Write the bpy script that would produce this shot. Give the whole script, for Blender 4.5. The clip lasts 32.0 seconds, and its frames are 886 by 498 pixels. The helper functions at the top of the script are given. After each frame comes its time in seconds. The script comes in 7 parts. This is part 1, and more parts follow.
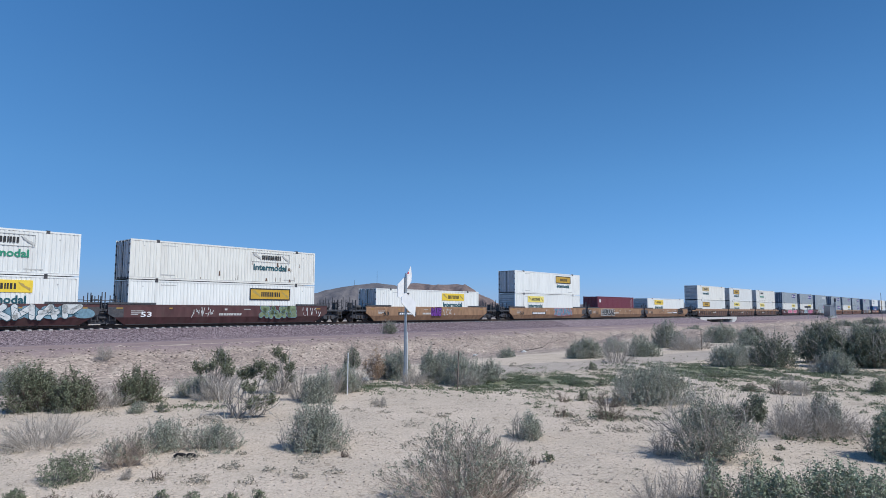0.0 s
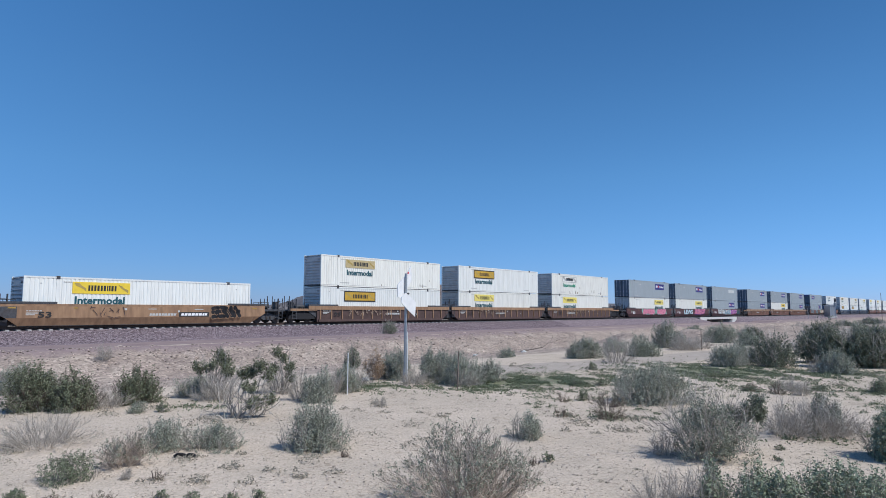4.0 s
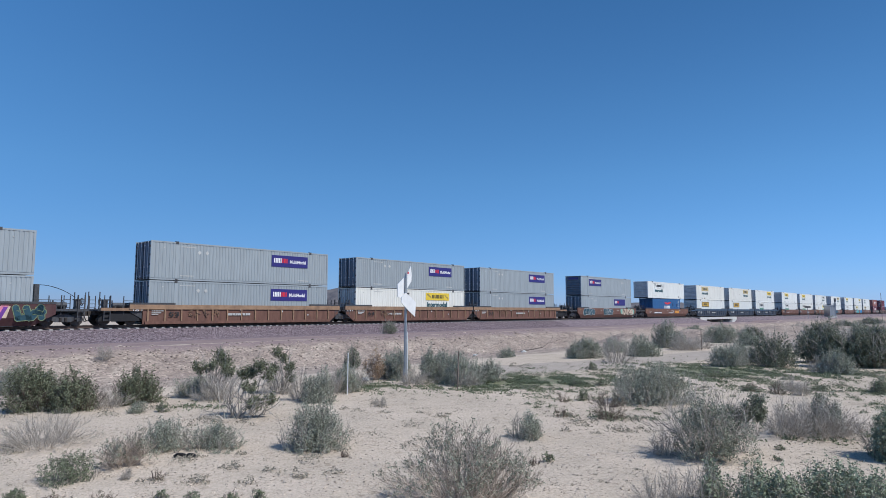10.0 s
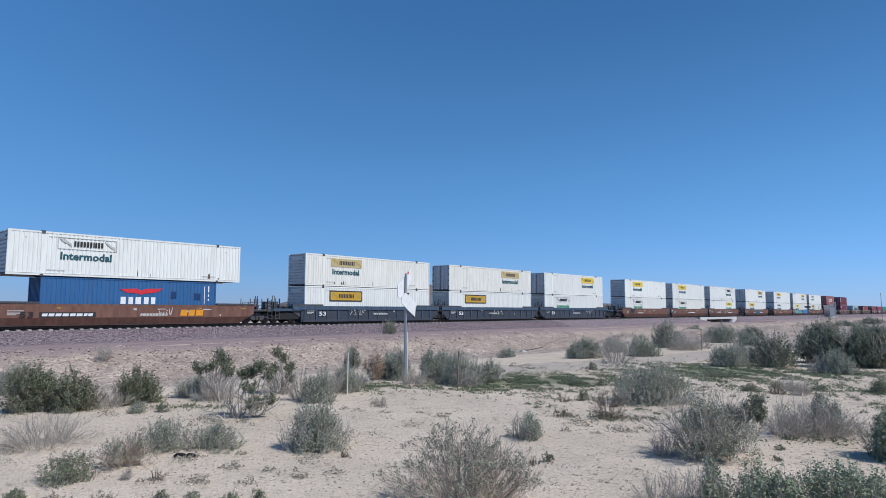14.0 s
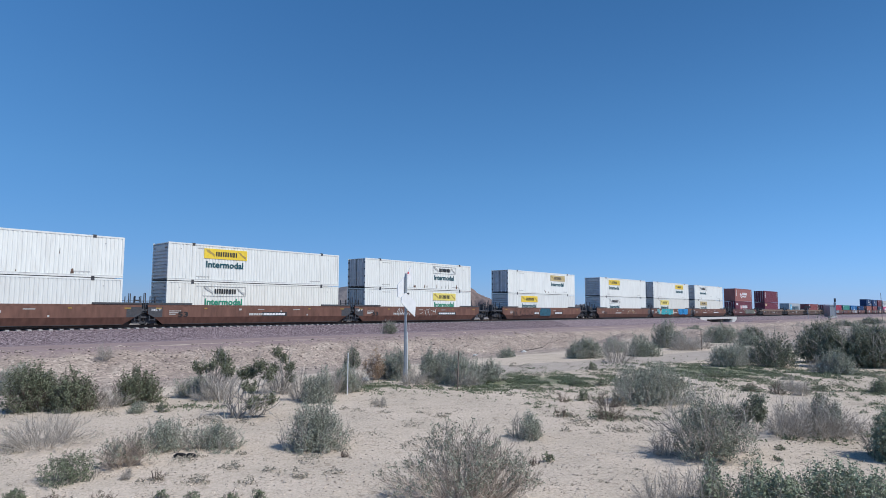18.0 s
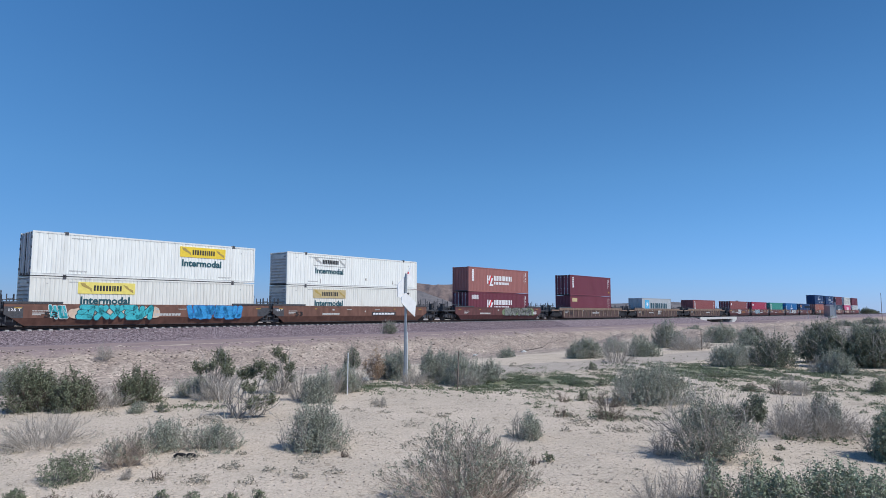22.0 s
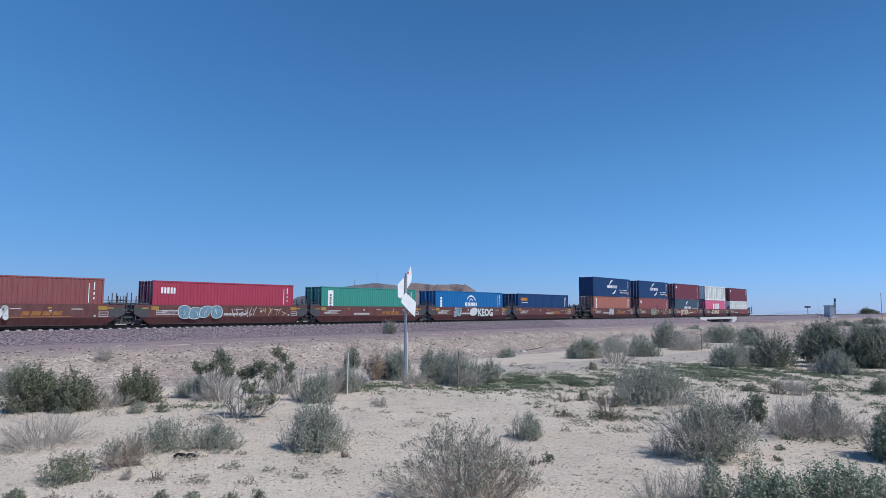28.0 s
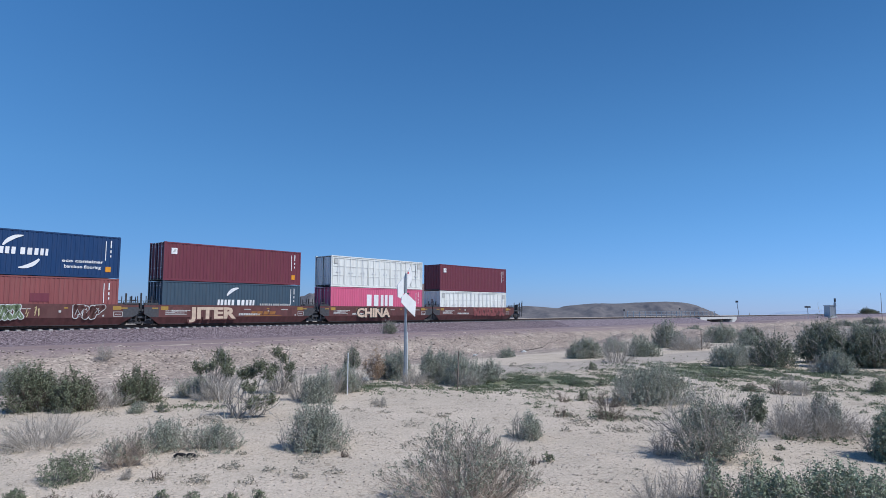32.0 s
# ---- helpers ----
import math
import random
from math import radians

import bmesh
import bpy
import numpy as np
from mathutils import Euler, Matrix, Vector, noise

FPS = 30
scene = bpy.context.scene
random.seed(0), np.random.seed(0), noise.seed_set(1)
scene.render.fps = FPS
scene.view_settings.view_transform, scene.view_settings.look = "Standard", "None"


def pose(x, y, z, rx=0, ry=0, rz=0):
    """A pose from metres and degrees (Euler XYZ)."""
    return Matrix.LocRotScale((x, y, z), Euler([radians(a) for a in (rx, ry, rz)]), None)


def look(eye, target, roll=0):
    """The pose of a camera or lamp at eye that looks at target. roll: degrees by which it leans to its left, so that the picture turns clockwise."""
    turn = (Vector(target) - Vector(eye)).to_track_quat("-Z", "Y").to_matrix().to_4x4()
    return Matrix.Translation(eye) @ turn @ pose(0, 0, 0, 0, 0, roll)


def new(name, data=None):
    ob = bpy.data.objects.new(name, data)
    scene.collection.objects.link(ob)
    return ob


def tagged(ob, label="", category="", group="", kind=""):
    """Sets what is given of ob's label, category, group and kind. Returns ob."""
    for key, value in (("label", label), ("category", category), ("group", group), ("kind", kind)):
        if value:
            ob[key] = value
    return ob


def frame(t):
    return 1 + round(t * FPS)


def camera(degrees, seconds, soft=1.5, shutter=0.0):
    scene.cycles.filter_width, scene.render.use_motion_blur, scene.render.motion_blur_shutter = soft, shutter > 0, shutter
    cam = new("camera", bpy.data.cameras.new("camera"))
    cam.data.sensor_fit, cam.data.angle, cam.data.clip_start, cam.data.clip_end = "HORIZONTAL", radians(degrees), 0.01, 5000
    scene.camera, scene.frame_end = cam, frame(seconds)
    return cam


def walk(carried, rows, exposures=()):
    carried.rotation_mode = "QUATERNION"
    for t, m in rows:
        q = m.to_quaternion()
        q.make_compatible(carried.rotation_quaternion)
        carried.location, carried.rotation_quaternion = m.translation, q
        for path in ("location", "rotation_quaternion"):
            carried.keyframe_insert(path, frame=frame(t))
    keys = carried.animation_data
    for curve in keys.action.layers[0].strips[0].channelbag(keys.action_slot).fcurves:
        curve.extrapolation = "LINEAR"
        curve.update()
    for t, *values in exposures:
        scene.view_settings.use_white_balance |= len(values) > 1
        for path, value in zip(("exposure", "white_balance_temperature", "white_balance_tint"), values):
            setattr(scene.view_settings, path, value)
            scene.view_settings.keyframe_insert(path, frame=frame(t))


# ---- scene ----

# ---------------- camera: a still phone on a stand beside the line ----------------
EYE_Z = 2.15
PITCH, ROLL = 5.402, 0.186
cam = camera(69.386, 32.0, soft=0.5)
aim = (0, math.cos(radians(PITCH)), EYE_Z + math.sin(radians(PITCH)))
walk(cam, [(0.0, look((0, 0, EYE_Z), aim, ROLL)), (32.0, look((0, 0, EYE_Z), aim, ROLL))],
     exposures=[(0.0, 0.0, 5890, 11), (20.0, 0.0, 5930, 11), (24.0, 0.0, 5860, 11), (28.0, -0.02, 5770, 11), (32.0, -0.03, 5760, 11)])

# ---------------- light ----------------
SUN_AZ, SUN_EL = 112.0, 51.0      # clockwise from the view's +y, degrees
world = bpy.data.worlds.new("desert_sky")
scene.world = world
world.use_nodes = True
wt = world.node_tree
sky = wt.nodes.new("ShaderNodeTexSky")
sky.sky_type = "NISHITA"
sky.sun_disc = False
sky.sun_elevation, sky.sun_rotation = radians(SUN_EL), radians(-SUN_AZ)
sky.altitude, sky.air_density, sky.dust_density, sky.ozone_density = 900, 1.0, 0.0, 5.0
wt.nodes["Background"].inputs["Strength"].default_value = 0.085 * 1.35
# clear dry air: the sky's blue deepens evenly with height
up = wt.nodes.new("ShaderNodeTexCoord")
xyz = wt.nodes.new("ShaderNodeSeparateXYZ")
hue = wt.nodes.new("ShaderNodeValToRGB")
STOPS = [(0.0, (0.385, 0.505, 0.88)), (0.05, (0.445, 0.605, 0.89)), (0.12, (0.51, 0.715, 0.89)), (0.2, (0.56, 0.81, 0.92)), (0.3, (0.56, 0.845, 0.94)), (0.45, (0.52, 0.845, 0.955))]
while len(hue.color_ramp.elements) < len(STOPS):
    hue.color_ramp.elements.new(0.5)
for el, (pos, c) in zip(hue.color_ramp.elements, STOPS):
    el.position, el.color = pos, (*c, 1)
tone = wt.nodes.new("ShaderNodeMix")
tone.data_type, tone.blend_type = "RGBA", "MULTIPLY"
tone.inputs[0].default_value = 1.0
wt.links.new(up.outputs["Generated"], xyz.inputs[0])
wt.links.new(xyz.outputs["Z"], hue.inputs[0])
wt.links.new(sky.outputs["Color"], tone.inputs[6])
wt.links.new(hue.outputs[0], tone.inputs[7])
wt.links.new(tone.outputs[2], wt.nodes["Background"].inputs["Color"])
sun = new("sun", bpy.data.lights.new("sun", "SUN"))
sun.data.energy, sun.data.angle, sun.data.color = 4.1, radians(0.5), (1.0, 0.95, 0.87)
sun_dir = Vector((math.sin(radians(SUN_AZ)) * math.cos(radians(SUN_EL)), math.cos(radians(SUN_AZ)) * math.cos(radians(SUN_EL)), math.sin(radians(SUN_EL))))
sun.matrix_world = look(sun_dir * 50, (0, 0, 0))

# ---------------- materials ----------------
MATS = {}


def links(nt, *pairs):
    for a, b in pairs:
        nt.links.new(a, b)


def mat(name, col, rough=0.6, metal=0.0, var=0.12, scale=4.0, stretch=(1, 1, 1), dirt=None, dirt_amount=0.35, dirt_scale=1.5,
        bump=0.0, bump_scale=60.0, object_var=0.06, spec=0.4, trans=0.0):
    """A painted, stained or grained surface: base colour, fine and coarse variation, dirt patches, bump."""
    if name in MATS:
        return MATS[name]
    m = bpy.data.materials.new(name)
    m.use_nodes = True
    nt = m.node_tree
    n = nt.nodes
    b = n["Principled BSDF"]
    tc, oi = n.new("ShaderNodeTexCoord"), n.new("ShaderNodeObjectInfo")
    off = n.new("ShaderNodeVectorMath")
    off.operation = "MULTIPLY_ADD"
    off.inputs[1].default_value = stretch
    mul = n.new("ShaderNodeVectorMath")
    mul.operation = "SCALE"
    mul.inputs[0].default_value = (37.0, 19.0, 53.0)
    fine = n.new("ShaderNodeTexNoise")
    fine.inputs["Scale"].default_value, fine.inputs["Detail"].default_value = scale, 6
    ramp = n.new("ShaderNodeMapRange")
    ramp.inputs["From Min"].default_value, ramp.inputs["From Max"].default_value = 0.3, 0.7
    ramp.inputs["To Min"].default_value, ramp.inputs["To Max"].default_value = 1 - var, 1 + var
    ov = n.new("ShaderNodeMapRange")
    ov.inputs["To Min"].default_value, ov.inputs["To Max"].default_value = 1 - object_var, 1 + object_var
    both = n.new("ShaderNodeMath")
    both.operation = "MULTIPLY"
    tint = n.new("ShaderNodeVectorMath")
    tint.operation = "SCALE"
    tint.inputs[0].default_value = col
    links(nt, (oi.outputs["Random"], mul.inputs["Scale"]), (tc.outputs["Object"], off.inputs[0]), (mul.outputs[0], off.inputs[2]),
          (off.outputs[0], fine.inputs["Vector"]), (fine.outputs["Fac"], ramp.inputs["Value"]), (oi.outputs["Random"], ov.inputs["Value"]),
          (ramp.outputs[0], both.inputs[0]), (ov.outputs[0], both.inputs[1]), (both.outputs[0], tint.inputs["Scale"]))
    out = tint.outputs[0]
    if dirt:
        coarse = n.new("ShaderNodeTexNoise")
        coarse.inputs["Scale"].default_value, coarse.inputs["Detail"].default_value = dirt_scale, 8
        coarse.inputs["Roughness"].default_value = 0.65
        dr = n.new("ShaderNodeMapRange")
        dr.inputs["From Min"].default_value, dr.inputs["From Max"].default_value = 0.48, 0.75
        dr.inputs["To Max"].default_value = dirt_amount
        mix = n.new("ShaderNodeMix")
        mix.data_type = "RGBA"
        mix.inputs[7].default_value = (*dirt, 1)
        links(nt, (off.outputs[0], coarse.inputs["Vector"]), (coarse.outputs["Fac"], dr.inputs["Value"]), (dr.outputs[0], mix.inputs[0]), (out, mix.inputs[6]))
        out = mix.outputs[2]
    links(nt, (out, b.inputs["Base Color"]))
    b.inputs["Roughness"].default_value, b.inputs["Metallic"].default_value = rough, metal
    b.inputs["Specular IOR Level"].default_value = spec
    if bump:
        bn = n.new("ShaderNodeTexNoise")
        bn.inputs["Scale"].default_value, bn.inputs["Detail"].default_value = bump_scale, 4
        bp = n.new("ShaderNodeBump")
        bp.inputs["Strength"].default_value = bump
        bp.inputs["Distance"].default_value = 0.02
        links(nt, (tc.outputs["Object"], bn.inputs["Vector"]), (bn.outputs["Fac"], bp.inputs["Height"]), (bp.outputs[0], b.inputs["Normal"]))
    MATS[name] = m
    return m


def leaf_mat(name, col, var=0.35, rough=0.65, glow=0.0):
    """Leaves and twigs, each a little lighter or darker than the next. glow: the share of light that passes through a leaf."""
    m = bpy.data.materials.new(name)
    m.use_nodes = True
    nt = m.node_tree
    n = nt.nodes
    b = n["Principled BSDF"]
    g = n.new("ShaderNodeNewGeometry")
    r = n.new("ShaderNodeMapRange")
    r.inputs["To Min"].default_value, r.inputs["To Max"].default_value = 1 - var, 1 + var
    t = n.new("ShaderNodeVectorMath")
    t.operation = "SCALE"
    t.inputs[0].default_value = col
    links(nt, (g.outputs["Random Per Island"], r.inputs["Value"]), (r.outputs[0], t.inputs["Scale"]), (t.outputs[0], b.inputs["Base Color"]))
    b.inputs["Roughness"].default_value = rough
    b.inputs["Specular IOR Level"].default_value = 0.25
    if glow:
        tr, mix = n.new("ShaderNodeBsdfTranslucent"), n.new("ShaderNodeMixShader")
        mix.inputs[0].default_value = glow
        links(nt, (t.outputs[0], tr.inputs["Color"]), (b.outputs[0], mix.inputs[1]), (tr.outputs[0], mix.inputs[2]), (mix.outputs[0], n["Material Output"].inputs["Surface"]))
    return m


WHITE = mat("white_container_paint", (0.80, 0.812, 0.758), 0.45, var=0.05, scale=2.0, stretch=(3, 3, 0.35), dirt=(0.42, 0.38, 0.33), dirt_amount=0.30, dirt_scale=1.2)
CREAM = mat("cream_container_paint", (0.775, 0.77, 0.695), 0.5, var=0.06, scale=2.0, stretch=(3, 3, 0.35), dirt=(0.40, 0.35, 0.28), dirt_amount=0.35, dirt_scale=1.2)
SILVER = mat("grey_container_paint", (0.335, 0.375, 0.39), 0.45, var=0.07, scale=2.0, stretch=(3, 3, 0.3), dirt=(0.24, 0.25, 0.25), dirt_amount=0.35, dirt_scale=1.1)
MAROON = mat("maroon_container_paint", (0.165, 0.038, 0.056), 0.5, var=0.10, scale=2.0, stretch=(3, 3, 0.3), dirt=(0.16, 0.06, 0.05), dirt_amount=0.5)
BRICKRED = mat("faded_red_container_paint", (0.245, 0.075, 0.073), 0.6, var=0.10, scale=2.0, stretch=(3, 3, 0.3), dirt=(0.26, 0.14, 0.12), dirt_amount=0.4)
PINKRED = mat("sun_bleached_red_container_paint", (0.31, 0.125, 0.11), 0.65, var=0.10, scale=2.0, stretch=(3, 3, 0.3), dirt=(0.30, 0.17, 0.14), dirt_amount=0.4)
ORANGE = mat("orange_brown_container_paint", (0.37, 0.14, 0.10), 0.55, var=0.08, scale=2.0, stretch=(3, 3, 0.3), dirt=(0.30, 0.12, 0.08), dirt_amount=0.4)
CRIMSON = mat("crimson_container_paint", (0.34, 0.04, 0.075), 0.5, var=0.08, scale=2.0, stretch=(3, 3, 0.3), dirt=(0.25, 0.05, 0.06), dirt_amount=0.4)
GREEN = mat("green_container_paint", (0.05, 0.26, 0.205), 0.5, var=0.08, scale=2.0, stretch=(3, 3, 0.3), dirt=(0.06, 0.20, 0.14), dirt_amount=0.4)
BLUE = mat("blue_container_paint", (0.012, 0.14, 0.37), 0.5, var=0.08, scale=2.0, stretch=(3, 3, 0.3), dirt=(0.05, 0.12, 0.24), dirt_amount=0.4)
FADEDBLUE = mat("faded_blue_container_paint", (0.03, 0.12, 0.29), 0.55, var=0.10, scale=2.0, stretch=(3, 3, 0.3), dirt=(0.08, 0.10, 0.16), dirt_amount=0.5)
NAVY = mat("navy_container_paint", (0.009, 0.042, 0.13), 0.5, var=0.10, scale=2.0, stretch=(3, 3, 0.3), dirt=(0.04, 0.06, 0.12), dirt_amount=0.4)
SLATE = mat("slate_container_paint", (0.05, 0.085, 0.12), 0.55, var=0.10, scale=2.0, stretch=(3, 3, 0.3), dirt=(0.10, 0.11, 0.12), dirt_amount=0.4)
PINK = mat("pink_container_paint", (0.62, 0.12, 0.22), 0.5, var=0.08, scale=2.0, stretch=(3, 3, 0.3), dirt=(0.45, 0.16, 0.2), dirt_amount=0.4)
PALEGREY = mat("pale_grey_container_paint", (0.42, 0.45, 0.46), 0.5, var=0.06, scale=2.0, stretch=(3, 3, 0.3), dirt=(0.3, 0.3, 0.3), dirt_amount=0.3)
CAR_MAROON = mat("maroon_car_paint", (0.088, 0.038, 0.038), 0.65, var=0.26, scale=2.2, stretch=(1.4, 1.4, 0.35), dirt=(0.10, 0.07, 0.06), dirt_amount=0.6, dirt_scale=0.8, bump=0.1)
CAR_BROWN = mat("brown_red_car_paint", (0.118, 0.045, 0.043), 0.65, var=0.26, scale=2.2, stretch=(1.4, 1.4, 0.35), dirt=(0.13, 0.075, 0.06), dirt_amount=0.6, dirt_scale=0.8, bump=0.1)
CAR_TAN = mat("tan_orange_car_paint", (0.315, 0.192, 0.108), 0.7, var=0.26, scale=2.2, stretch=(1.4, 1.4, 0.35), dirt=(0.20, 0.11, 0.07), dirt_amount=0.7, dirt_scale=0.8, bump=0.1)
CAR_RUST = mat("rusty_brown_car_paint", (0.165, 0.082, 0.058), 0.7, var=0.26, scale=2.2, stretch=(1.4, 1.4, 0.35), dirt=(0.12, 0.06, 0.045), dirt_amount=0.7, dirt_scale=0.9, bump=0.1)
CAR_DARK = mat("dark_rust_panel", (0.095, 0.058, 0.05), 0.75, var=0.2, scale=3.0, dirt=(0.07, 0.05, 0.045), dirt_amount=0.7, dirt_scale=1.0, bump=0.1)
CAR_CHORD = mat("rust_streaked_chord_paint", (0.21, 0.145, 0.105), 0.75, var=0.3, scale=3.0, dirt=(0.36, 0.28, 0.20), dirt_amount=0.7, dirt_scale=1.6, bump=0.1)
CAR_CREAM = mat("weathered_cream_car_paint", (0.36, 0.28, 0.20), 0.75, var=0.2, scale=3.0, dirt=(0.18, 0.10, 0.07), dirt_amount=0.7, dirt_scale=1.2, bump=0.1)
CAR_SAND = mat("rusty_tan_car_paint", (0.30, 0.19, 0.115), 0.75, var=0.18, scale=3.0, dirt=(0.15, 0.09, 0.065), dirt_amount=0.7, dirt_scale=1.0, bump=0.1)
CAR_BLUE = mat("blue_grey_car_paint", (0.05, 0.085, 0.13), 0.65, var=0.26, scale=2.2, stretch=(1.4, 1.4, 0.35), dirt=(0.08, 0.075, 0.075), dirt_amount=0.6, dirt_scale=0.8, bump=0.1)
CAR_BLUEPANEL = mat("dark_blue_grey_panel", (0.045, 0.055, 0.075), 0.7, var=0.15, scale=3.0, dirt=(0.07, 0.06, 0.055), dirt_amount=0.6, bump=0.1)
DARK = mat("dark_steel", (0.068, 0.07, 0.076), 0.6, metal=0.1, var=0.3, scale=8.0, dirt=(0.09, 0.065, 0.05), dirt_amount=0.5)
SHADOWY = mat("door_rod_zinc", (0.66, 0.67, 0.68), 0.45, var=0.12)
TIEGREY = mat("weathered_tie_concrete", (0.40, 0.385, 0.365), 0.9, var=0.2, scale=6, dirt=(0.22, 0.17, 0.15), dirt_amount=0.6, dirt_scale=3)
# blue-grey ends of the grey boxes, painted darker to carry their shade
SHADED_BLUEDOOR = mat("blue_grey_shaded_door_paint", (0.10, 0.135, 0.18), 0.5, var=0.12, scale=2.0, dirt=(0.2, 0.2, 0.2), dirt_amount=0.3)
# ends of the white boxes: grey puts their shade into the paint; the dirt is wear
SHADED_ENDGREY = mat("weathered_shaded_end_wall_paint", (0.47, 0.48, 0.48), 0.5, var=0.12, scale=2.0, dirt=(0.28, 0.27, 0.26), dirt_amount=0.5)
RUSTY = mat("rust_scab", (0.15, 0.095, 0.07), 0.85, var=0.35, scale=9.0, dirt=(0.05, 0.04, 0.035), dirt_amount=0.7, dirt_scale=6)
# black rubber of the door seals, also the painted shade at the bogies
GASKET_AND_SHADE = mat("black_gasket_and_bogie_shade", (0.02, 0.02, 0.022), 0.8)
TIRE = mat("worn_wheel_steel", (0.09, 0.075, 0.065), 0.55, metal=0.6, var=0.2)
RAILSTEEL = mat("rail_steel", (0.11, 0.075, 0.06), 0.5, metal=0.5, var=0.2, scale=1.0)
CONCRETE = mat("pale_concrete", (0.55, 0.54, 0.51), 0.85, var=0.12, scale=4.0, dirt=(0.35, 0.32, 0.28), dirt_amount=0.4)
GALV = mat("galvanised_steel", (0.38, 0.40, 0.42), 0.45, metal=0.6, var=0.12, scale=6.0, dirt=(0.22, 0.22, 0.22), dirt_amount=0.3)
SIGNWHITE = mat("white_sign_sheet", (0.78, 0.78, 0.77), 0.4, var=0.05, scale=5.0, dirt=(0.5, 0.48, 0.45), dirt_amount=0.3, dirt_scale=4)
WOODGREY = mat("weathered_post_wood", (0.20, 0.16, 0.13), 0.85, var=0.25, scale=20, stretch=(4, 4, 0.5))
RUBBER = mat("black_rubber", (0.012, 0.012, 0.014), 0.7, var=0.2)
P_YELLOW = mat("yellow_panel", (0.80, 0.58, 0.05), 0.45, var=0.06)
P_PALEYELLOW = mat("faded_yellow_panel", (0.78, 0.66, 0.16), 0.5, var=0.08)
P_AMBER = mat("amber_panel", (0.55, 0.34, 0.04), 0.5, var=0.12, scale=3)
P_REFLECT = mat("dull_amber_reflector", (0.36, 0.225, 0.05), 0.5, var=0.15, scale=3)
P_TAN = mat("tan_faded_panel", (0.52, 0.42, 0.22), 0.55, var=0.1)
P_WHITE = mat("white_lettering", (0.80, 0.80, 0.79), 0.5, var=0.05)
P_BLACK = mat("black_lettering", (0.03, 0.03, 0.03), 0.5, var=0.1)
P_BROWN = mat("brown_figure", (0.42, 0.31, 0.09), 0.5, var=0.1)
P_GREYFIG = mat("grey_figure", (0.50, 0.50, 0.47), 0.5, var=0.1)
P_TEAL = mat("teal_lettering", (0.018, 0.085, 0.105), 0.5, var=0.1)
P_GREENTXT = mat("green_lettering", (0.045, 0.27, 0.16), 0.5, var=0.1)
P_PURPLE = mat("purple_panel", (0.034, 0.030, 0.175), 0.45, var=0.08)
P_RED = mat("red_figure", (0.62, 0.03, 0.04), 0.5, var=0.08)
P_SKYBLUE = mat("sky_blue_panel", (0.10, 0.45, 0.72), 0.5, var=0.05)
P_ORANGE = mat("orange_patch", (0.72, 0.30, 0.02), 0.5, var=0.12)
P_GOLD = mat("faded_gold_mark", (0.30, 0.13, 0.035), 0.6, var=0.2)
G_PINK = mat("spray_pink", (0.62, 0.22, 0.30), 0.6, var=0.2, scale=6)
G_WHITE = mat("spray_white", (0.58, 0.60, 0.58), 0.6, var=0.15, scale=6)
G_CYAN = mat("spray_cyan", (0.06, 0.42, 0.46), 0.6, var=0.2, scale=6)
G_BLUE = mat("spray_blue", (0.03, 0.20, 0.50), 0.6, var=0.2, scale=6)
G_STEEL = mat("spray_steel_blue", (0.16, 0.27, 0.33), 0.6, var=0.25, scale=6)
G_BLACK = mat("spray_black", (0.015, 0.015, 0.017), 0.6, var=0.2)
G_PURPLE = mat("spray_purple", (0.17, 0.05, 0.30), 0.6, var=0.2)
G_OLIVE = mat("spray_olive", (0.17, 0.22, 0.12), 0.6, var=0.25)
G_TEAL = mat("spray_dark_teal", (0.025, 0.075, 0.10), 0.6, var=0.2)
G_ASH = mat("spray_ash_grey", (0.22, 0.225, 0.20), 0.6, var=0.25, scale=6)
G_DTEAL = mat("spray_deep_teal", (0.03, 0.10, 0.14), 0.6, var=0.3, scale=5)
G_ROSE = mat("spray_rose", (0.30, 0.05, 0.11), 0.6, var=0.2, scale=6)
G_MINT = mat("spray_mint", (0.22, 0.42, 0.34), 0.6, var=0.2, scale=6)
G_ICE = mat("spray_ice_blue", (0.50, 0.62, 0.66), 0.6, var=0.15, scale=6)
G_SKY = mat("spray_sky_blue", (0.05, 0.30, 0.60), 0.6, var=0.2, scale=6)
G_CREAM = mat("spray_cream", (0.60, 0.46, 0.34), 0.6, var=0.15)

# ---------------- geometry helpers ----------------


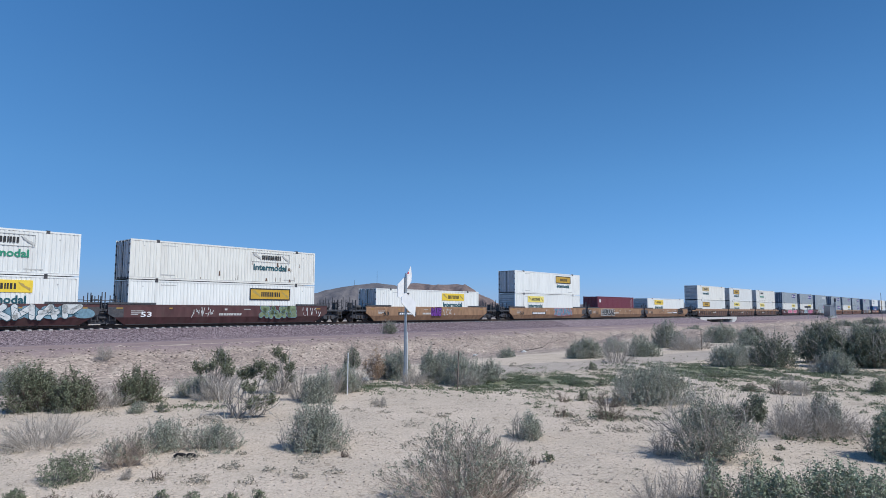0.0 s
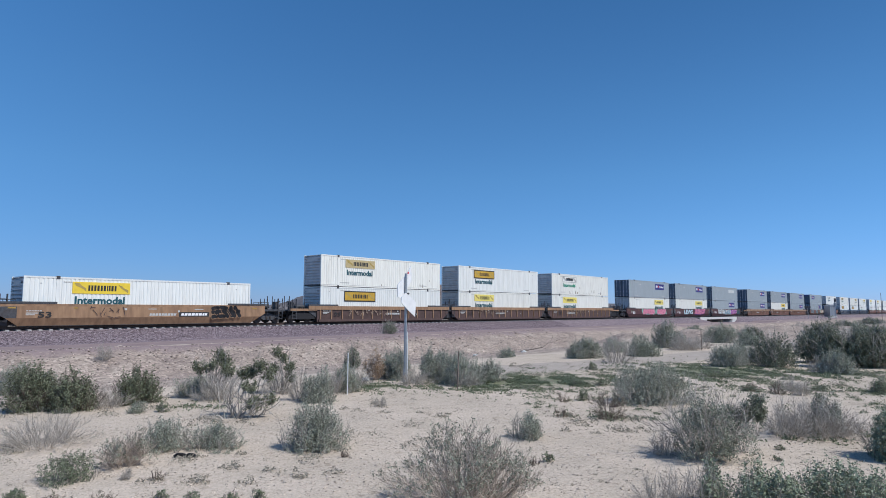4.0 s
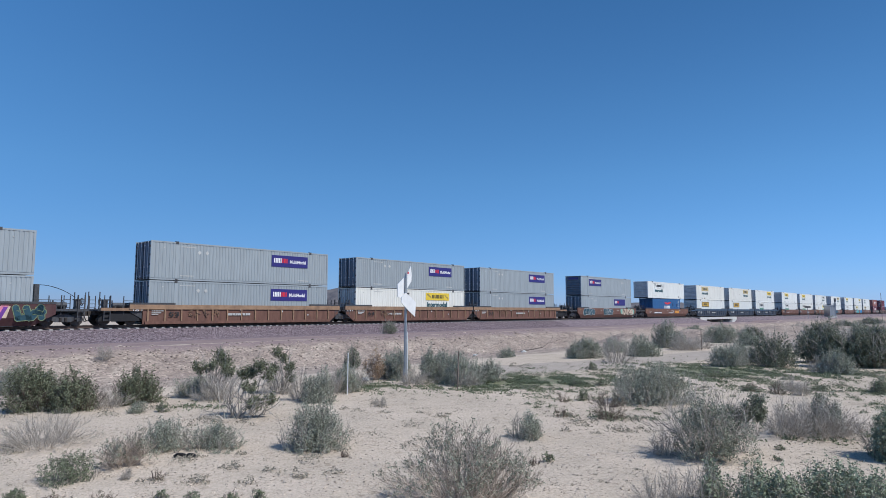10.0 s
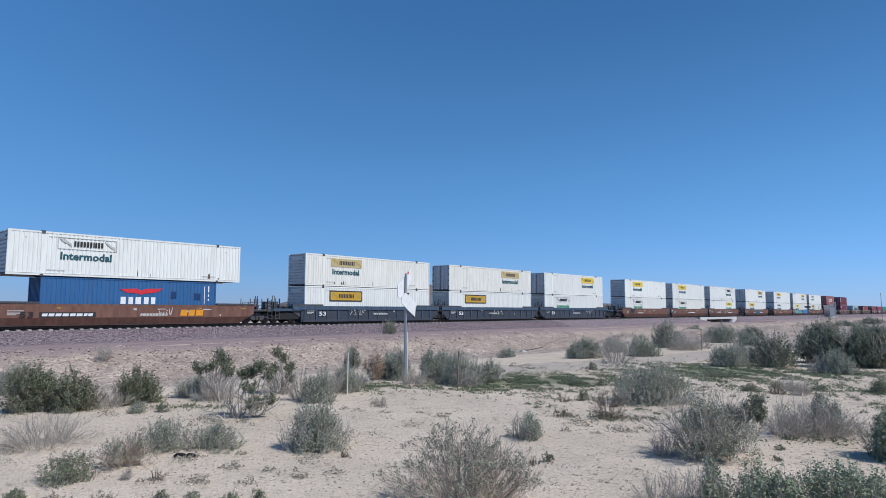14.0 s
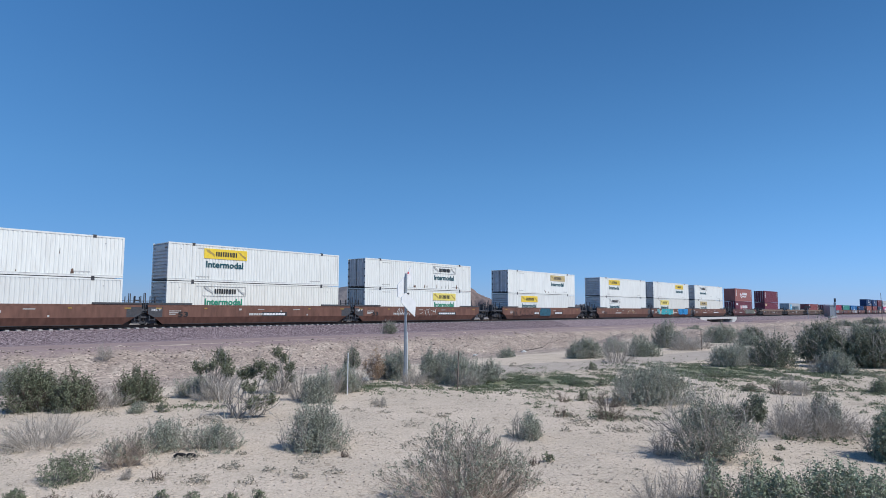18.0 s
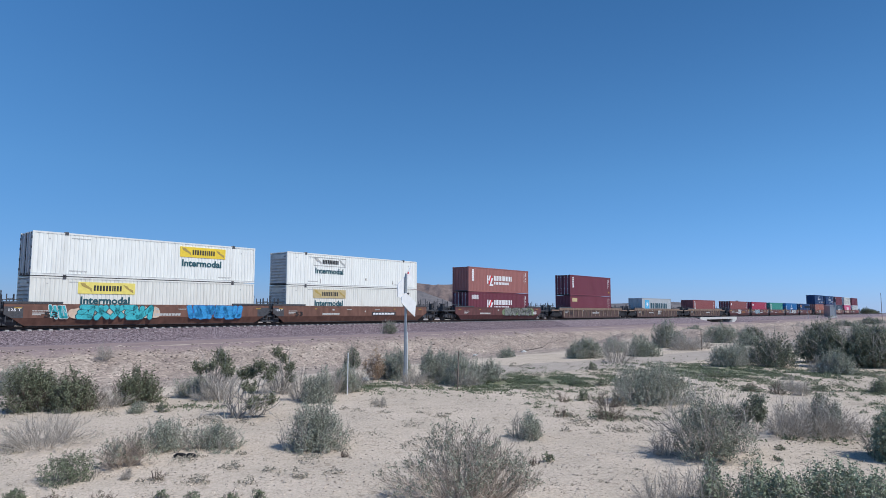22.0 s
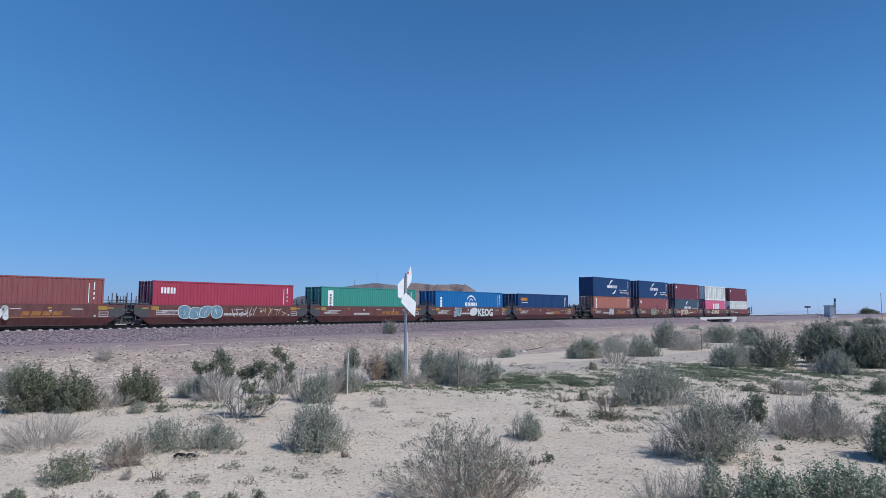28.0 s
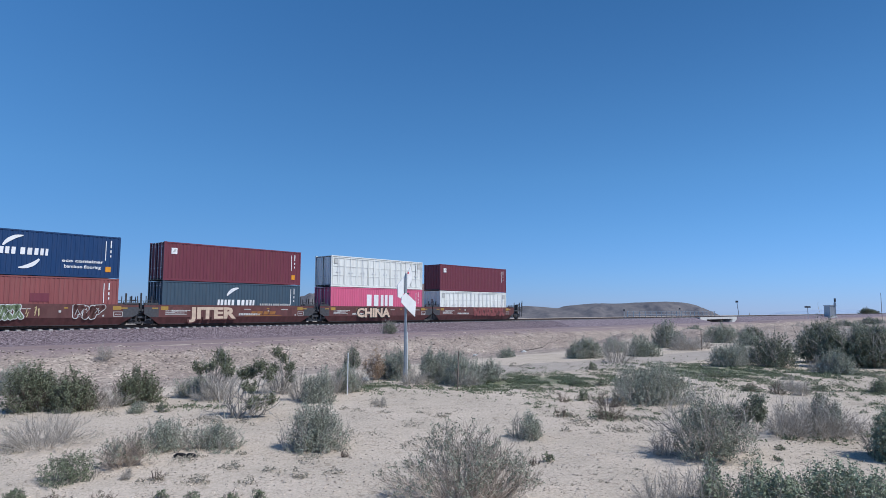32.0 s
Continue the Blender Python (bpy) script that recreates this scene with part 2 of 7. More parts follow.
class Geo:
    """Collects vertices and faces of one part."""

    def __init__(self):
        self.v, self.f = [], []

    def quad(self, *pts):
        k = len(self.v)
        self.v += [tuple(p) for p in pts]
        self.f.append(tuple(range(k, k + len(pts))))
        return self

    def box(self, x0, x1, y0, y1, z0, z1):
        k = len(self.v)
        self.v += [(x0, y0, z0), (x1, y0, z0), (x1, y1, z0), (x0, y1, z0), (x0, y0, z1), (x1, y0, z1), (x1, y1, z1), (x0, y1, z1)]
        for q in ((3, 2, 1, 0), (4, 5, 6, 7), (0, 1, 5, 4), (1, 2, 6, 5), (2, 3, 7, 6), (3, 0, 4, 7)):
            self.f.append(tuple(k + i for i in q))
        return self

    def slab(self, poly, y0, y1):
        """A plate with the outline poly in x and z, from y0 to y1."""
        k, n = len(self.v), len(poly)
        self.v += [(x, y0, z) for x, z in poly] + [(x, y1, z) for x, z in poly]
        self.f.append(tuple(range(k, k + n)))
        self.f.append(tuple(range(k + 2 * n - 1, k + n - 1, -1)))
        for i in range(n):
            j = (i + 1) % n
            self.f.append((k + j, k + i, k + n + i, k + n + j))
        return self

    def rod(self, a, b, r, n=6, r2=None):
        a, b = Vector(a), Vector(b)
        r2 = r if r2 is None else r2
        q = (b - a).to_track_quat("Z", "Y")
        k = len(self.v)
        for p, rr in ((a, r), (b, r2)):
            for i in range(n):
                t = 2 * math.pi * i / n
                self.v.append(tuple(p + q @ Vector((rr * math.cos(t), rr * math.sin(t), 0))))
        for i in range(n):
            j = (i + 1) % n
            self.f.append((k + i, k + j, k + n + j, k + n + i))
        self.f.append(tuple(range(k + n - 1, k - 1, -1)))
        self.f.append(tuple(range(k + n, k + 2 * n)))
        return self

    def mesh(self, name, material):
        me = bpy.data.meshes.new(name)
        me.from_pydata(self.v, [], self.f)
        me.materials.append(material)
        return me


CACHE = {}


def shared(key, make, material):
    """One mesh for all parts that look alike."""
    key = (key, material.name)
    if key not in CACHE:
        CACHE[key] = make().mesh(str(key[0]).split("|")[0], material)
    return CACHE[key]


def part(name, me, parent, label="", at=(0, 0, 0), kind=""):
    ob = new(name, me)
    ob.parent = parent
    ob.location = at
    return tagged(ob, label=label, kind=kind)


def thing(name, label, category, group="", kind=""):
    return tagged(new(name), label, category, group, kind)


WORDS = {}


def word(text, height, material, bold=0.0):
    """Lettering in the built-in font as a thin mesh in the xz plane, facing -y; its left end at x 0, baseline z 0."""
    key = (text, height, material.name, bold)
    if key not in WORDS:
        cu = bpy.data.curves.new("lettering", "FONT")
        cu.body, cu.size, cu.extrude, cu.offset, cu.resolution_u = text, height * 1.38, 0.002, 0.012 * height / 0.4 + bold, 2
        tmp = bpy.data.objects.new("lettering", cu)
        scene.collection.objects.link(tmp)
        me = bpy.data.meshes.new_from_object(tmp.evaluated_get(bpy.context.evaluated_depsgraph_get()))
        bpy.data.objects.remove(tmp)
        me.transform(Matrix.Rotation(radians(90), 4, "X"))
        me.materials.clear()
        me.materials.append(material)
        WORDS[key] = (me, max((v.co.x for v in me.vertices), default=0))
    return WORDS[key]


def fit_word(text, x0, x1, z, height, y, material, parent, name="lettering", bold=0.0):
    """Lettering stretched to run from x0 to x1."""
    me, w = word(text, height, material, bold)
    ob = part(name, me, parent, at=(x0, y, z))
    ob.scale = ((x1 - x0) / w, 1, 1)
    return ob


def blocks(x0, x1, z0, z1, count, seed, slant=0.0, gap=0.18):
    """A row of plain bars that stands in for writing."""
    r = random.Random(seed)
    g = Geo()
    ws = [r.uniform(0.7, 1.2) for _ in range(count)]
    unit = (x1 - x0) / sum(ws)
    x = x0
    for w in ws:
        a, b = x, x + w * unit * (1 - gap)
        g.slab([(a, z0), (b, z0), (b + slant, z1), (a + slant, z1)], -0.004, 0.0)
        x += w * unit
    return g


def glyphs(g, r, x0, x1, z0, z1, count, slant=0.0, fill=0.66):
    """A row of plain upright bars that stands in for a name."""
    count = int(count * 1.7 + 0.5)
    ws = [r.uniform(0.7, 1.25) for _ in range(count)]
    unit, x, out = (x1 - x0) / sum(ws), x0, []
    for w in ws:
        a, b = x, x + w * unit * fill
        h = Geo() if g is None else g
        h.slab([(a, z0), (b, z0), (b + slant, z1), (a + slant, z1)], -0.004, 0.0)
        out.append(h)
        x += w * unit
    return g or out


def ribs(x0, x1, z0, z1, pitch, depth, flat, y, sign, axis=0):
    """A pressed-steel wall: outer flats and recesses, along x (axis 0) or along y (axis 1)."""
    count = max(2, int(round((x1 - x0) / pitch)))
    p = (x1 - x0) / count
    pts = []
    for i in range(count):
        a = x0 + i * p
        pts += [(a, 0.0), (a + p * flat, 0.0), (a + p * (flat + 0.12), depth), (a + p * 0.88, depth)]
    pts.append((x1, 0.0))
    g = Geo()
    for q, d in pts:
        yy = y + sign * d
        for z in (z0, z1):
            g.v.append((q, yy, z) if axis == 0 else (yy, q, z))
    for i in range(len(pts) - 1):
        k = 2 * i
        g.f.append((k, k + 2, k + 3, k + 1) if sign > 0 else (k + 1, k + 3, k + 2, k))
    return g


def hribs(y0, y1, z0, z1, pitch, depth, x):
    """An end wall with level ribs, facing -x."""
    count = int(round((z1 - z0) / pitch))
    p = (z1 - z0) / count
    g = Geo()
    prof = []
    for i in range(count):
        a = z0 + i * p
        prof += [(a, 0), (a + 0.55 * p, 0), (a + 0.67 * p, depth), (a + 0.88 * p, depth)]
    prof.append((z1, 0))
    for z, d in prof:
        g.v += [(x + d, y0, z), (x + d, y1, z)]
    for i in range(len(prof) - 1):
        k = 2 * i
        g.f.append((k, k + 2, k + 3, k + 1))
    return g

# ---------------- the plan ----------------
# s runs along the line, n square to it and away from the camera.
TRACK = 48.366
UX, UY = math.cos(radians(TRACK)), math.sin(radians(TRACK))
MID = 48.02          # n of the track's middle
RAIL = 0.972         # height of the rail heads
BRIDGE_A, BRIDGE_B = 128.0, 149.0


def plan(s, n, z=0.0):
    return Vector((UX * s - UY * n, UY * s + UX * n, z))


def smooth(a, b, t):
    t = np.clip((t - a) / (b - a), 0, 1)
    return t * t * (3 - 2 * t)


def wave(x, y, seed, size):
    """Soft bumps from a few crossing waves, -1 to 1."""
    r = random.Random(seed)
    out = 0 * x
    for i in range(6):
        a, f, p = r.uniform(0, 6.28), r.uniform(0.5, 1.7) / size, r.uniform(0, 6.28)
        out = out + np.sin((x * math.cos(a) + y * math.sin(a)) * f * 6.28 + p) / 6
    return out


def bump_at(x, y, cx, cy, r, h):
    return h * np.exp(-((x - cx) ** 2 + (y - cy) ** 2) / (r * r))


def height(x, y):
    x, y = np.asarray(x, float), np.asarray(y, float)
    s, n = UX * x + UY * y, -UY * x + UX * y
    bed = np.interp(n, [-5000, 17, 23.5, 29.3, 31.6, 36.7, 38.5, 43.7, 46.35, 46.8, 49.25, 49.7, 52.4, 60, 6000],
                    [0, 0, -0.50, -1.22, -1.25, 0.04, 0.0, -0.04, 0.64, 0.73, 0.73, 0.64, 0.0, -0.05, 0.0])
    near = np.exp(-(x * x + y * y) / 60.0 ** 2)
    z = bed + near * (0.05 * wave(x, y, 3, 5.0) + 0.025 * wave(x, y, 4, 1.3)) * smooth(44.5, 43.0, n)
    slope = smooth(27, 31.6, n) * smooth(37.5, 36.0, n)
    z = z + slope * (0.07 * wave(x, y, 5, 1.1) + 0.16 * wave(s, 0 * s, 6, 3.2) + 0.10 * wave(x, y, 7, 4.5))
    # the plain behind the line falls away gently
    z = z - 0.022 * np.clip(n - 62, 0, 2000) + 0.6 * wave(x, y, 8, 900.0) * smooth(150, 700, n)
    # spoil heaps beside the wash, and the wash that runs under the bridge
    for cx, cy, r, h in ((13.0, 45.6, 2.0, 0.85), (19.4, 50.6, 2.3, 0.85), (25.5, 57.0, 3.2, 0.5), (33.0, 62.0, 5.0, 0.8)):
        z = z + bump_at(x, y, cx, cy, r, h)
    cut = smooth(BRIDGE_A - 1.5, BRIDGE_A + 3.5, s) * smooth(BRIDGE_B + 1.5, BRIDGE_B - 3.5, s) * smooth(34, 42, n) * smooth(64, 55, n)
    z = z * (1 - cut) + cut * -0.95
    return z


def grow(lo, hi, step, fine_lo, fine_hi, rate=1.16):
    """Grid lines: even in the middle, wider and wider outwards."""
    mid = list(np.arange(fine_lo, fine_hi + 1e-6, step))
    out, d = [], step
    x = fine_lo
    while x > lo:
        d *= rate
        x -= d
        out.insert(0, max(x, lo))
    tail, d, x = [], step, fine_hi
    while x < hi:
        d *= rate
        x += d
        tail.append(min(x, hi))
    return np.array(out + mid + tail)


def path_mask(x, y):
    """How far a spot lies on the worn dirt track that leads to the bridge."""
    pts = [(2.0, 23.2), (4.3, 24.6), (8.2, 27.4), (13.5, 32.0), (24.0, 42.0), (52.0, 80.0)]
    best = np.full(np.shape(x), 1e9)
    for (ax, ay), (bx, by) in zip(pts[:-1], pts[1:]):
        dx, dy = bx - ax, by - ay
        t = np.clip(((x - ax) * dx + (y - ay) * dy) / (dx * dx + dy * dy), 0, 1)
        best = np.minimum(best, np.hypot(x - ax - t * dx, y - ay - t * dy))
    return 1 - smooth(0.9, 2.0, best)


def make_ground_mat():
    m = bpy.data.materials.new("desert_ground")
    m.use_nodes = True
    nt = m.node_tree
    n = nt.nodes
    b = n["Principled BSDF"]
    tc = n.new("ShaderNodeTexCoord")

    def noise_tex(scale, detail=6, rough=0.6):
        t = n.new("ShaderNodeTexNoise")
        t.inputs["Scale"].default_value, t.inputs["Detail"].default_value, t.inputs["Roughness"].default_value = scale, detail, rough
        links(nt, (tc.outputs["Object"], t.inputs["Vector"]))
        return t.outputs["Fac"]

    def ramp(fac, stops):
        r = n.new("ShaderNodeValToRGB")
        els = r.color_ramp.elements
        while len(els) < len(stops):
            els.new(0.5)
        for e, (p, c) in zip(els, stops):
            e.position, e.color = p, (*c, 1)
        links(nt, (fac, r.inputs[0]))
        return r.outputs[0]

    def mixed(fac, a, c):
        x = n.new("ShaderNodeMix")
        x.data_type = "RGBA"
        links(nt, (fac, x.inputs[0]), (a, x.inputs[6]), (c, x.inputs[7]))
        return x.outputs[2]

    def attr(name):
        a = n.new("ShaderNodeAttribute")
        a.attribute_name = name
        return a.outputs["Fac"]

    def rough_mask(fac, scale, lo, hi, amount=0.5):
        """The mask with a ragged edge."""
        t = noise_tex(scale, 8, 0.7)
        add = n.new("ShaderNodeMath")
        add.operation = "MULTIPLY_ADD"
        add.inputs[1].default_value, add.inputs[2].default_value = amount, -0.5 * amount
        links(nt, (t, add.inputs[0]))
        plus = n.new("ShaderNodeMath")
        links(nt, (add.outputs[0], plus.inputs[0]), (fac, plus.inputs[1]))
        r = n.new("ShaderNodeMapRange")
        r.inputs["From Min"].default_value, r.inputs["From Max"].default_value = lo, hi
        links(nt, (plus.outputs[0], r.inputs["Value"]))
        return r.outputs[0]

    sand = ramp(noise_tex(0.35, 8, 0.65), [(0.30, (0.465, 0.391, 0.308)), (0.5, (0.55, 0.461, 0.364)), (0.72, (0.635, 0.53, 0.424))])
    speck = ramp(noise_tex(26.0, 7, 0.85), [(0.36, (0.56, 0.55, 0.54)), (0.44, (0.86, 0.855, 0.85)), (0.52, (1, 1, 1)), (0.62, (1.12, 1.115, 1.11))])
    mul = n.new("ShaderNodeMix")
    mul.data_type, mul.blend_type = "RGBA", "MULTIPLY"
    mul.inputs[0].default_value = 0.9
    grit = n.new("ShaderNodeTexVoronoi")
    grit.inputs["Scale"].default_value = 34.0
    links(nt, (tc.outputs["Object"], grit.inputs["Vector"]))
    gritcol = ramp(grit.outputs["Color"], [(0.0, (0.78, 0.77, 0.76)), (0.35, (0.95, 0.95, 0.95)), (0.7, (1, 1, 1)), (1.0, (1.12, 1.11, 1.10))])
    mul2 = n.new("ShaderNodeMix")
    mul2.data_type, mul2.blend_type = "RGBA", "MULTIPLY"
    mul2.inputs[0].default_value = 0.85
    links(nt, (sand, mul2.inputs[6]), (gritcol, mul2.inputs[7]), (mul2.outputs[2], mul.inputs[6]), (speck, mul.inputs[7]))
    # flecks of plant litter and dark grit gathered in drifts
    fleck = ramp(noise_tex(11.0, 6, 0.75), [(0.40, (0.55, 0.53, 0.50)), (0.47, (0.93, 0.93, 0.92)), (0.5, (1, 1, 1)), (1.0, (1.06, 1.06, 1.06))])
    mul3 = n.new("ShaderNodeMix")
    mul3.data_type, mul3.blend_type = "RGBA", "MULTIPLY"
    drift = n.new("ShaderNodeMapRange")
    drift.inputs["From Min"].default_value, drift.inputs["From Max"].default_value = 0.46, 0.66
    links(nt, (noise_tex(0.9, 5, 0.6), drift.inputs["Value"]), (drift.outputs[0], mul3.inputs[0]), (mul.outputs[2], mul3.inputs[6]), (fleck, mul3.inputs[7]))
    pebbles = n.new("ShaderNodeTexVoronoi")
    pebbles.inputs["Scale"].default_value = 9.0
    links(nt, (tc.outputs["Object"], pebbles.inputs["Vector"]))
    rubble = ramp(pebbles.outputs["Color"], [(0.12, (0.56, 0.54, 0.53)), (0.34, (0.88, 0.87, 0.86)), (0.66, (1.0, 1.0, 1.0)), (0.88, (1.42, 1.40, 1.38))])
    soil = ramp(noise_tex(0.55, 8, 0.7), [(0.32, (0.255, 0.205, 0.177)), (0.5, (0.35, 0.284, 0.234)), (0.68, (0.46, 0.385, 0.315))])
    rock_mix = n.new("ShaderNodeMix")
    rock_mix.data_type, rock_mix.blend_type = "RGBA", "MULTIPLY"
    rock_mix.inputs[0].default_value = 1.0
    links(nt, (soil, rock_mix.inputs[6]), (rubble, rock_mix.inputs[7]))
    rocky = rock_mix.outputs[2]
    stone = n.new("ShaderNodeTexVoronoi")
    stone.inputs["Scale"].default_value = 14.0
    links(nt, (tc.outputs["Object"], stone.inputs["Vector"]))
    gravel = ramp(stone.outputs["Color"], [(0.18, (0.092, 0.072, 0.082)), (0.5, (0.19, 0.15, 0.164)), (0.82, (0.335, 0.28, 0.295))])
    dust = ramp(noise_tex(0.8, 6), [(0.3, (0.22, 0.165, 0.16)), (0.7, (0.30, 0.235, 0.222))])
    pale = ramp(noise_tex(1.2, 6), [(0.3, (0.42, 0.345, 0.28)), (0.7, (0.49, 0.41, 0.335))])
    worn = ramp(noise_tex(1.5, 6), [(0.3, (0.35, 0.30, 0.25)), (0.7, (0.43, 0.37, 0.31))])
    green = ramp(noise_tex(9.0, 6), [(0.3, (0.135, 0.15, 0.088)), (0.7, (0.24, 0.235, 0.15))])
    col = mixed(rough_mask(attr("rocky"), 0.9, 0.3, 0.7), mul3.outputs[2], rocky)
    col = mixed(rough_mask(attr("path"), 1.5, 0.35, 0.65), col, worn)
    col = mixed(rough_mask(attr("weeds"), 4.0, 0.64, 0.90, 1.0), col, green)
    col = mixed(rough_mask(attr("bench"), 0.7, 0.35, 0.65, 0.6), col, dust)
    col = mixed(rough_mask(attr("edge"), 2.5, 0.45, 0.95, 0.5), col, pale)
    col = mixed(rough_mask(attr("ballast"), 2.0, 0.40, 0.60, 0.4), col, gravel)
    links(nt, (col, b.inputs["Base Color"]))
    b.inputs["Roughness"].default_value = 0.95
    b.inputs["Specular IOR Level"].default_value = 0.1
    bp = n.new("ShaderNodeBump")
    bp.inputs["Strength"].default_value, bp.inputs["Distance"].default_value = 0.45, 0.03
    hsum = n.new("ShaderNodeMath")
    low = n.new("ShaderNodeMath")
    low.operation = "MULTIPLY"
    low.inputs[1].default_value = 2.4
    links(nt, (noise_tex(2.6, 4, 0.55), low.inputs[0]), (noise_tex(22.0, 6, 0.65), hsum.inputs[0]), (low.outputs[0], hsum.inputs[1]))
    links(nt, (hsum.outputs[0], bp.inputs["Height"]), (bp.outputs[0], b.inputs["Normal"]))
    return m


def build_ground():
    ss = grow(-4300, 4600, 0.35, -34, 46)
    extra = np.arange(BRIDGE_A - 4, BRIDGE_B + 4, 1.0)
    ss = np.unique(np.concatenate([ss, extra]).round(3))
    ns = grow(-600, 4300, 0.33, -8, 54)
    S, Nn = np.meshgrid(ss, ns)
    X, Y = UX * S - UY * Nn, UY * S + UX * Nn
    Z = height(X, Y)
    nv, nu = S.shape
    me = bpy.data.meshes.new("ground")
    verts = np.stack([X, Y, Z], -1).reshape(-1, 3)
    idx = np.arange(nv * nu).reshape(nv, nu)
    faces = np.stack([idx[:-1, :-1], idx[:-1, 1:], idx[1:, 1:], idx[1:, :-1]], -1).reshape(-1, 4)
    me.from_pydata(verts.tolist(), [], faces.tolist())
    me.polygons.foreach_set("use_smooth", np.ones(len(me.polygons), bool))
    x, y, n_ = X.ravel(), Y.ravel(), Nn.ravel()
    weeds = np.zeros(len(x))
    for cx, cy, rx, ry, a in WEED_PATCHES:
        weeds = np.maximum(weeds, a * np.exp(-(((x - cx) / rx) ** 2 + ((y - cy) / ry) ** 2)))
    s_ = S.ravel()
    masks = {"rocky": np.maximum.reduce([smooth(27, 33, n_), 0.9 * smooth(16.5, 21, n_) * smooth(62, 34, s_), 0.85 * smooth(32, 50, y)]) * smooth(70, 60, n_), "edge": np.exp(-((n_ - 37.2) / 0.45) ** 2), "bench": smooth(33.2, 38.6, n_) * smooth(58, 55, n_),
             "ballast": smooth(42.0, 43.4, n_) * smooth(53.2, 52.0, n_), "path": path_mask(x, y) * smooth(40, 37, n_), "weeds": weeds}
    for name, vals in masks.items():
        me.attributes.new(name, "FLOAT", "POINT").data.foreach_set("value", vals.astype(np.float32))
    me.materials.append(make_ground_mat())
    tagged(new("ground", me), "sandy desert ground with a gravel railway bank", "ground", kind="structure")


# x, y, half-widths and strength of the green patches of low weeds
WEED_PATCHES = [(2.3, 19.4, 2.6, 1.2, 1.1), (1.2, 18.2, 2.0, 1.7, 0.9), (3.2, 19.8, 2.6, 2.2, 1.0), (-1.9, 18.0, 1.1, 1.2, 0.9), (9.8, 23.0, 3.4, 3.2, 1.0), (7.3, 20.4, 2.4, 1.9, 0.6),
                (13.5, 22.0, 3.0, 1.8, 0.9), (9.3, 17.8, 2.0, 1.1, 0.4), (12.0, 17.0, 1.5, 0.9, 0.8), (6.4, 11.1, 1.2, 0.5, 0.8), (5.3, 11.2, 0.7, 0.35, 0.9), (-5.0, 14.4, 1.3, 0.5, 0.6), (3.4, 13.2, 1.3, 0.5, 0.5)]


# ---------------- the train ----------------
def shift(t):
    """How far along the line the train has come, in metres."""
    def dist(t):
        k = (t - 16) / 16
        return 23.573 * (t - 16) + 0.4636 * 16 * k * k / 2 - 0.0381 * 16 * k ** 3 / 3
    return dist(0.0) - dist(t)


MOVERS = []     # thing, s at the start, n, z


def train_thing(ob, s, n, z):
    ob.rotation_euler = (0, 0, radians(TRACK))
    ob.location = plan(s, n, z)
    MOVERS.append((ob, s, n, z))
    return ob


H9 = 2.896


def name_panel(box, x0, style, W_y, z):
    """The carrier's panel: a framed plate with a row of plain bars and a running figure at each side, and the word below it."""
    if style in ("yellow", "pale", "amber", "tan"):
        m = {"yellow": P_YELLOW, "pale": P_PALEYELLOW, "amber": P_AMBER, "tan": P_TAN}[style]
        pan = part("name_panel", shared("name_panel", lambda: Geo().box(0, 3.72, -0.012, 0.02, 0, 0.78), m), box, "%s name panel" % {"yellow": "yellow", "pale": "faded yellow", "amber": "amber", "tan": "tan"}[style], (x0, W_y, z))
        fig, bars = P_BROWN, P_BLACK
        if style == "amber":
            part("panel_border", shared("panel_border", lambda: Geo().box(-0.09, 3.81, -0.02, 0, 0.78, 0.88).box(-0.09, 3.81, -0.02, 0, -0.10, 0).box(-0.09, 0, -0.02, 0, 0, 0.78).box(3.72, 3.81, -0.02, 0, 0, 0.78), P_BLACK), pan)
    else:
        pan = part("name_panel", shared("name_outline", lambda: Geo().box(0, 3.72, -0.012, 0.02, 0.745, 0.78).box(0, 3.72, -0.012, 0.02, 0, 0.035).box(0, 0.035, -0.012, 0.02, 0.035, 0.745).box(3.685, 3.72, -0.012, 0.02, 0.035, 0.745), P_GREYFIG), box, "outlined white name panel", (x0, W_y, z))
        fig, bars = P_GREYFIG, P_BLACK
    part("running_figure", shared("running_figure|a", lambda: Geo().slab([(0.12, 0.70), (0.25, 0.5), (0.7, 0.30), (0.85, 0.14), (0.85, 0.36), (0.5, 0.58), (0.42, 0.7)], -0.02, 0), fig), pan)
    part("running_figure", shared("running_figure|b", lambda: Geo().slab([(2.9, 0.66), (3.1, 0.42), (3.6, 0.10), (3.6, 0.30), (3.3, 0.42), (3.2, 0.55)], -0.02, 0), fig), pan)
    part("name_mark", shared("name_mark", lambda: glyphs(Geo(), random.Random(5), 0.98, 2.86, 0.20, 0.57, 6), bars), pan, at=(0, -0.014, 0), kind="stuff")
    return pan


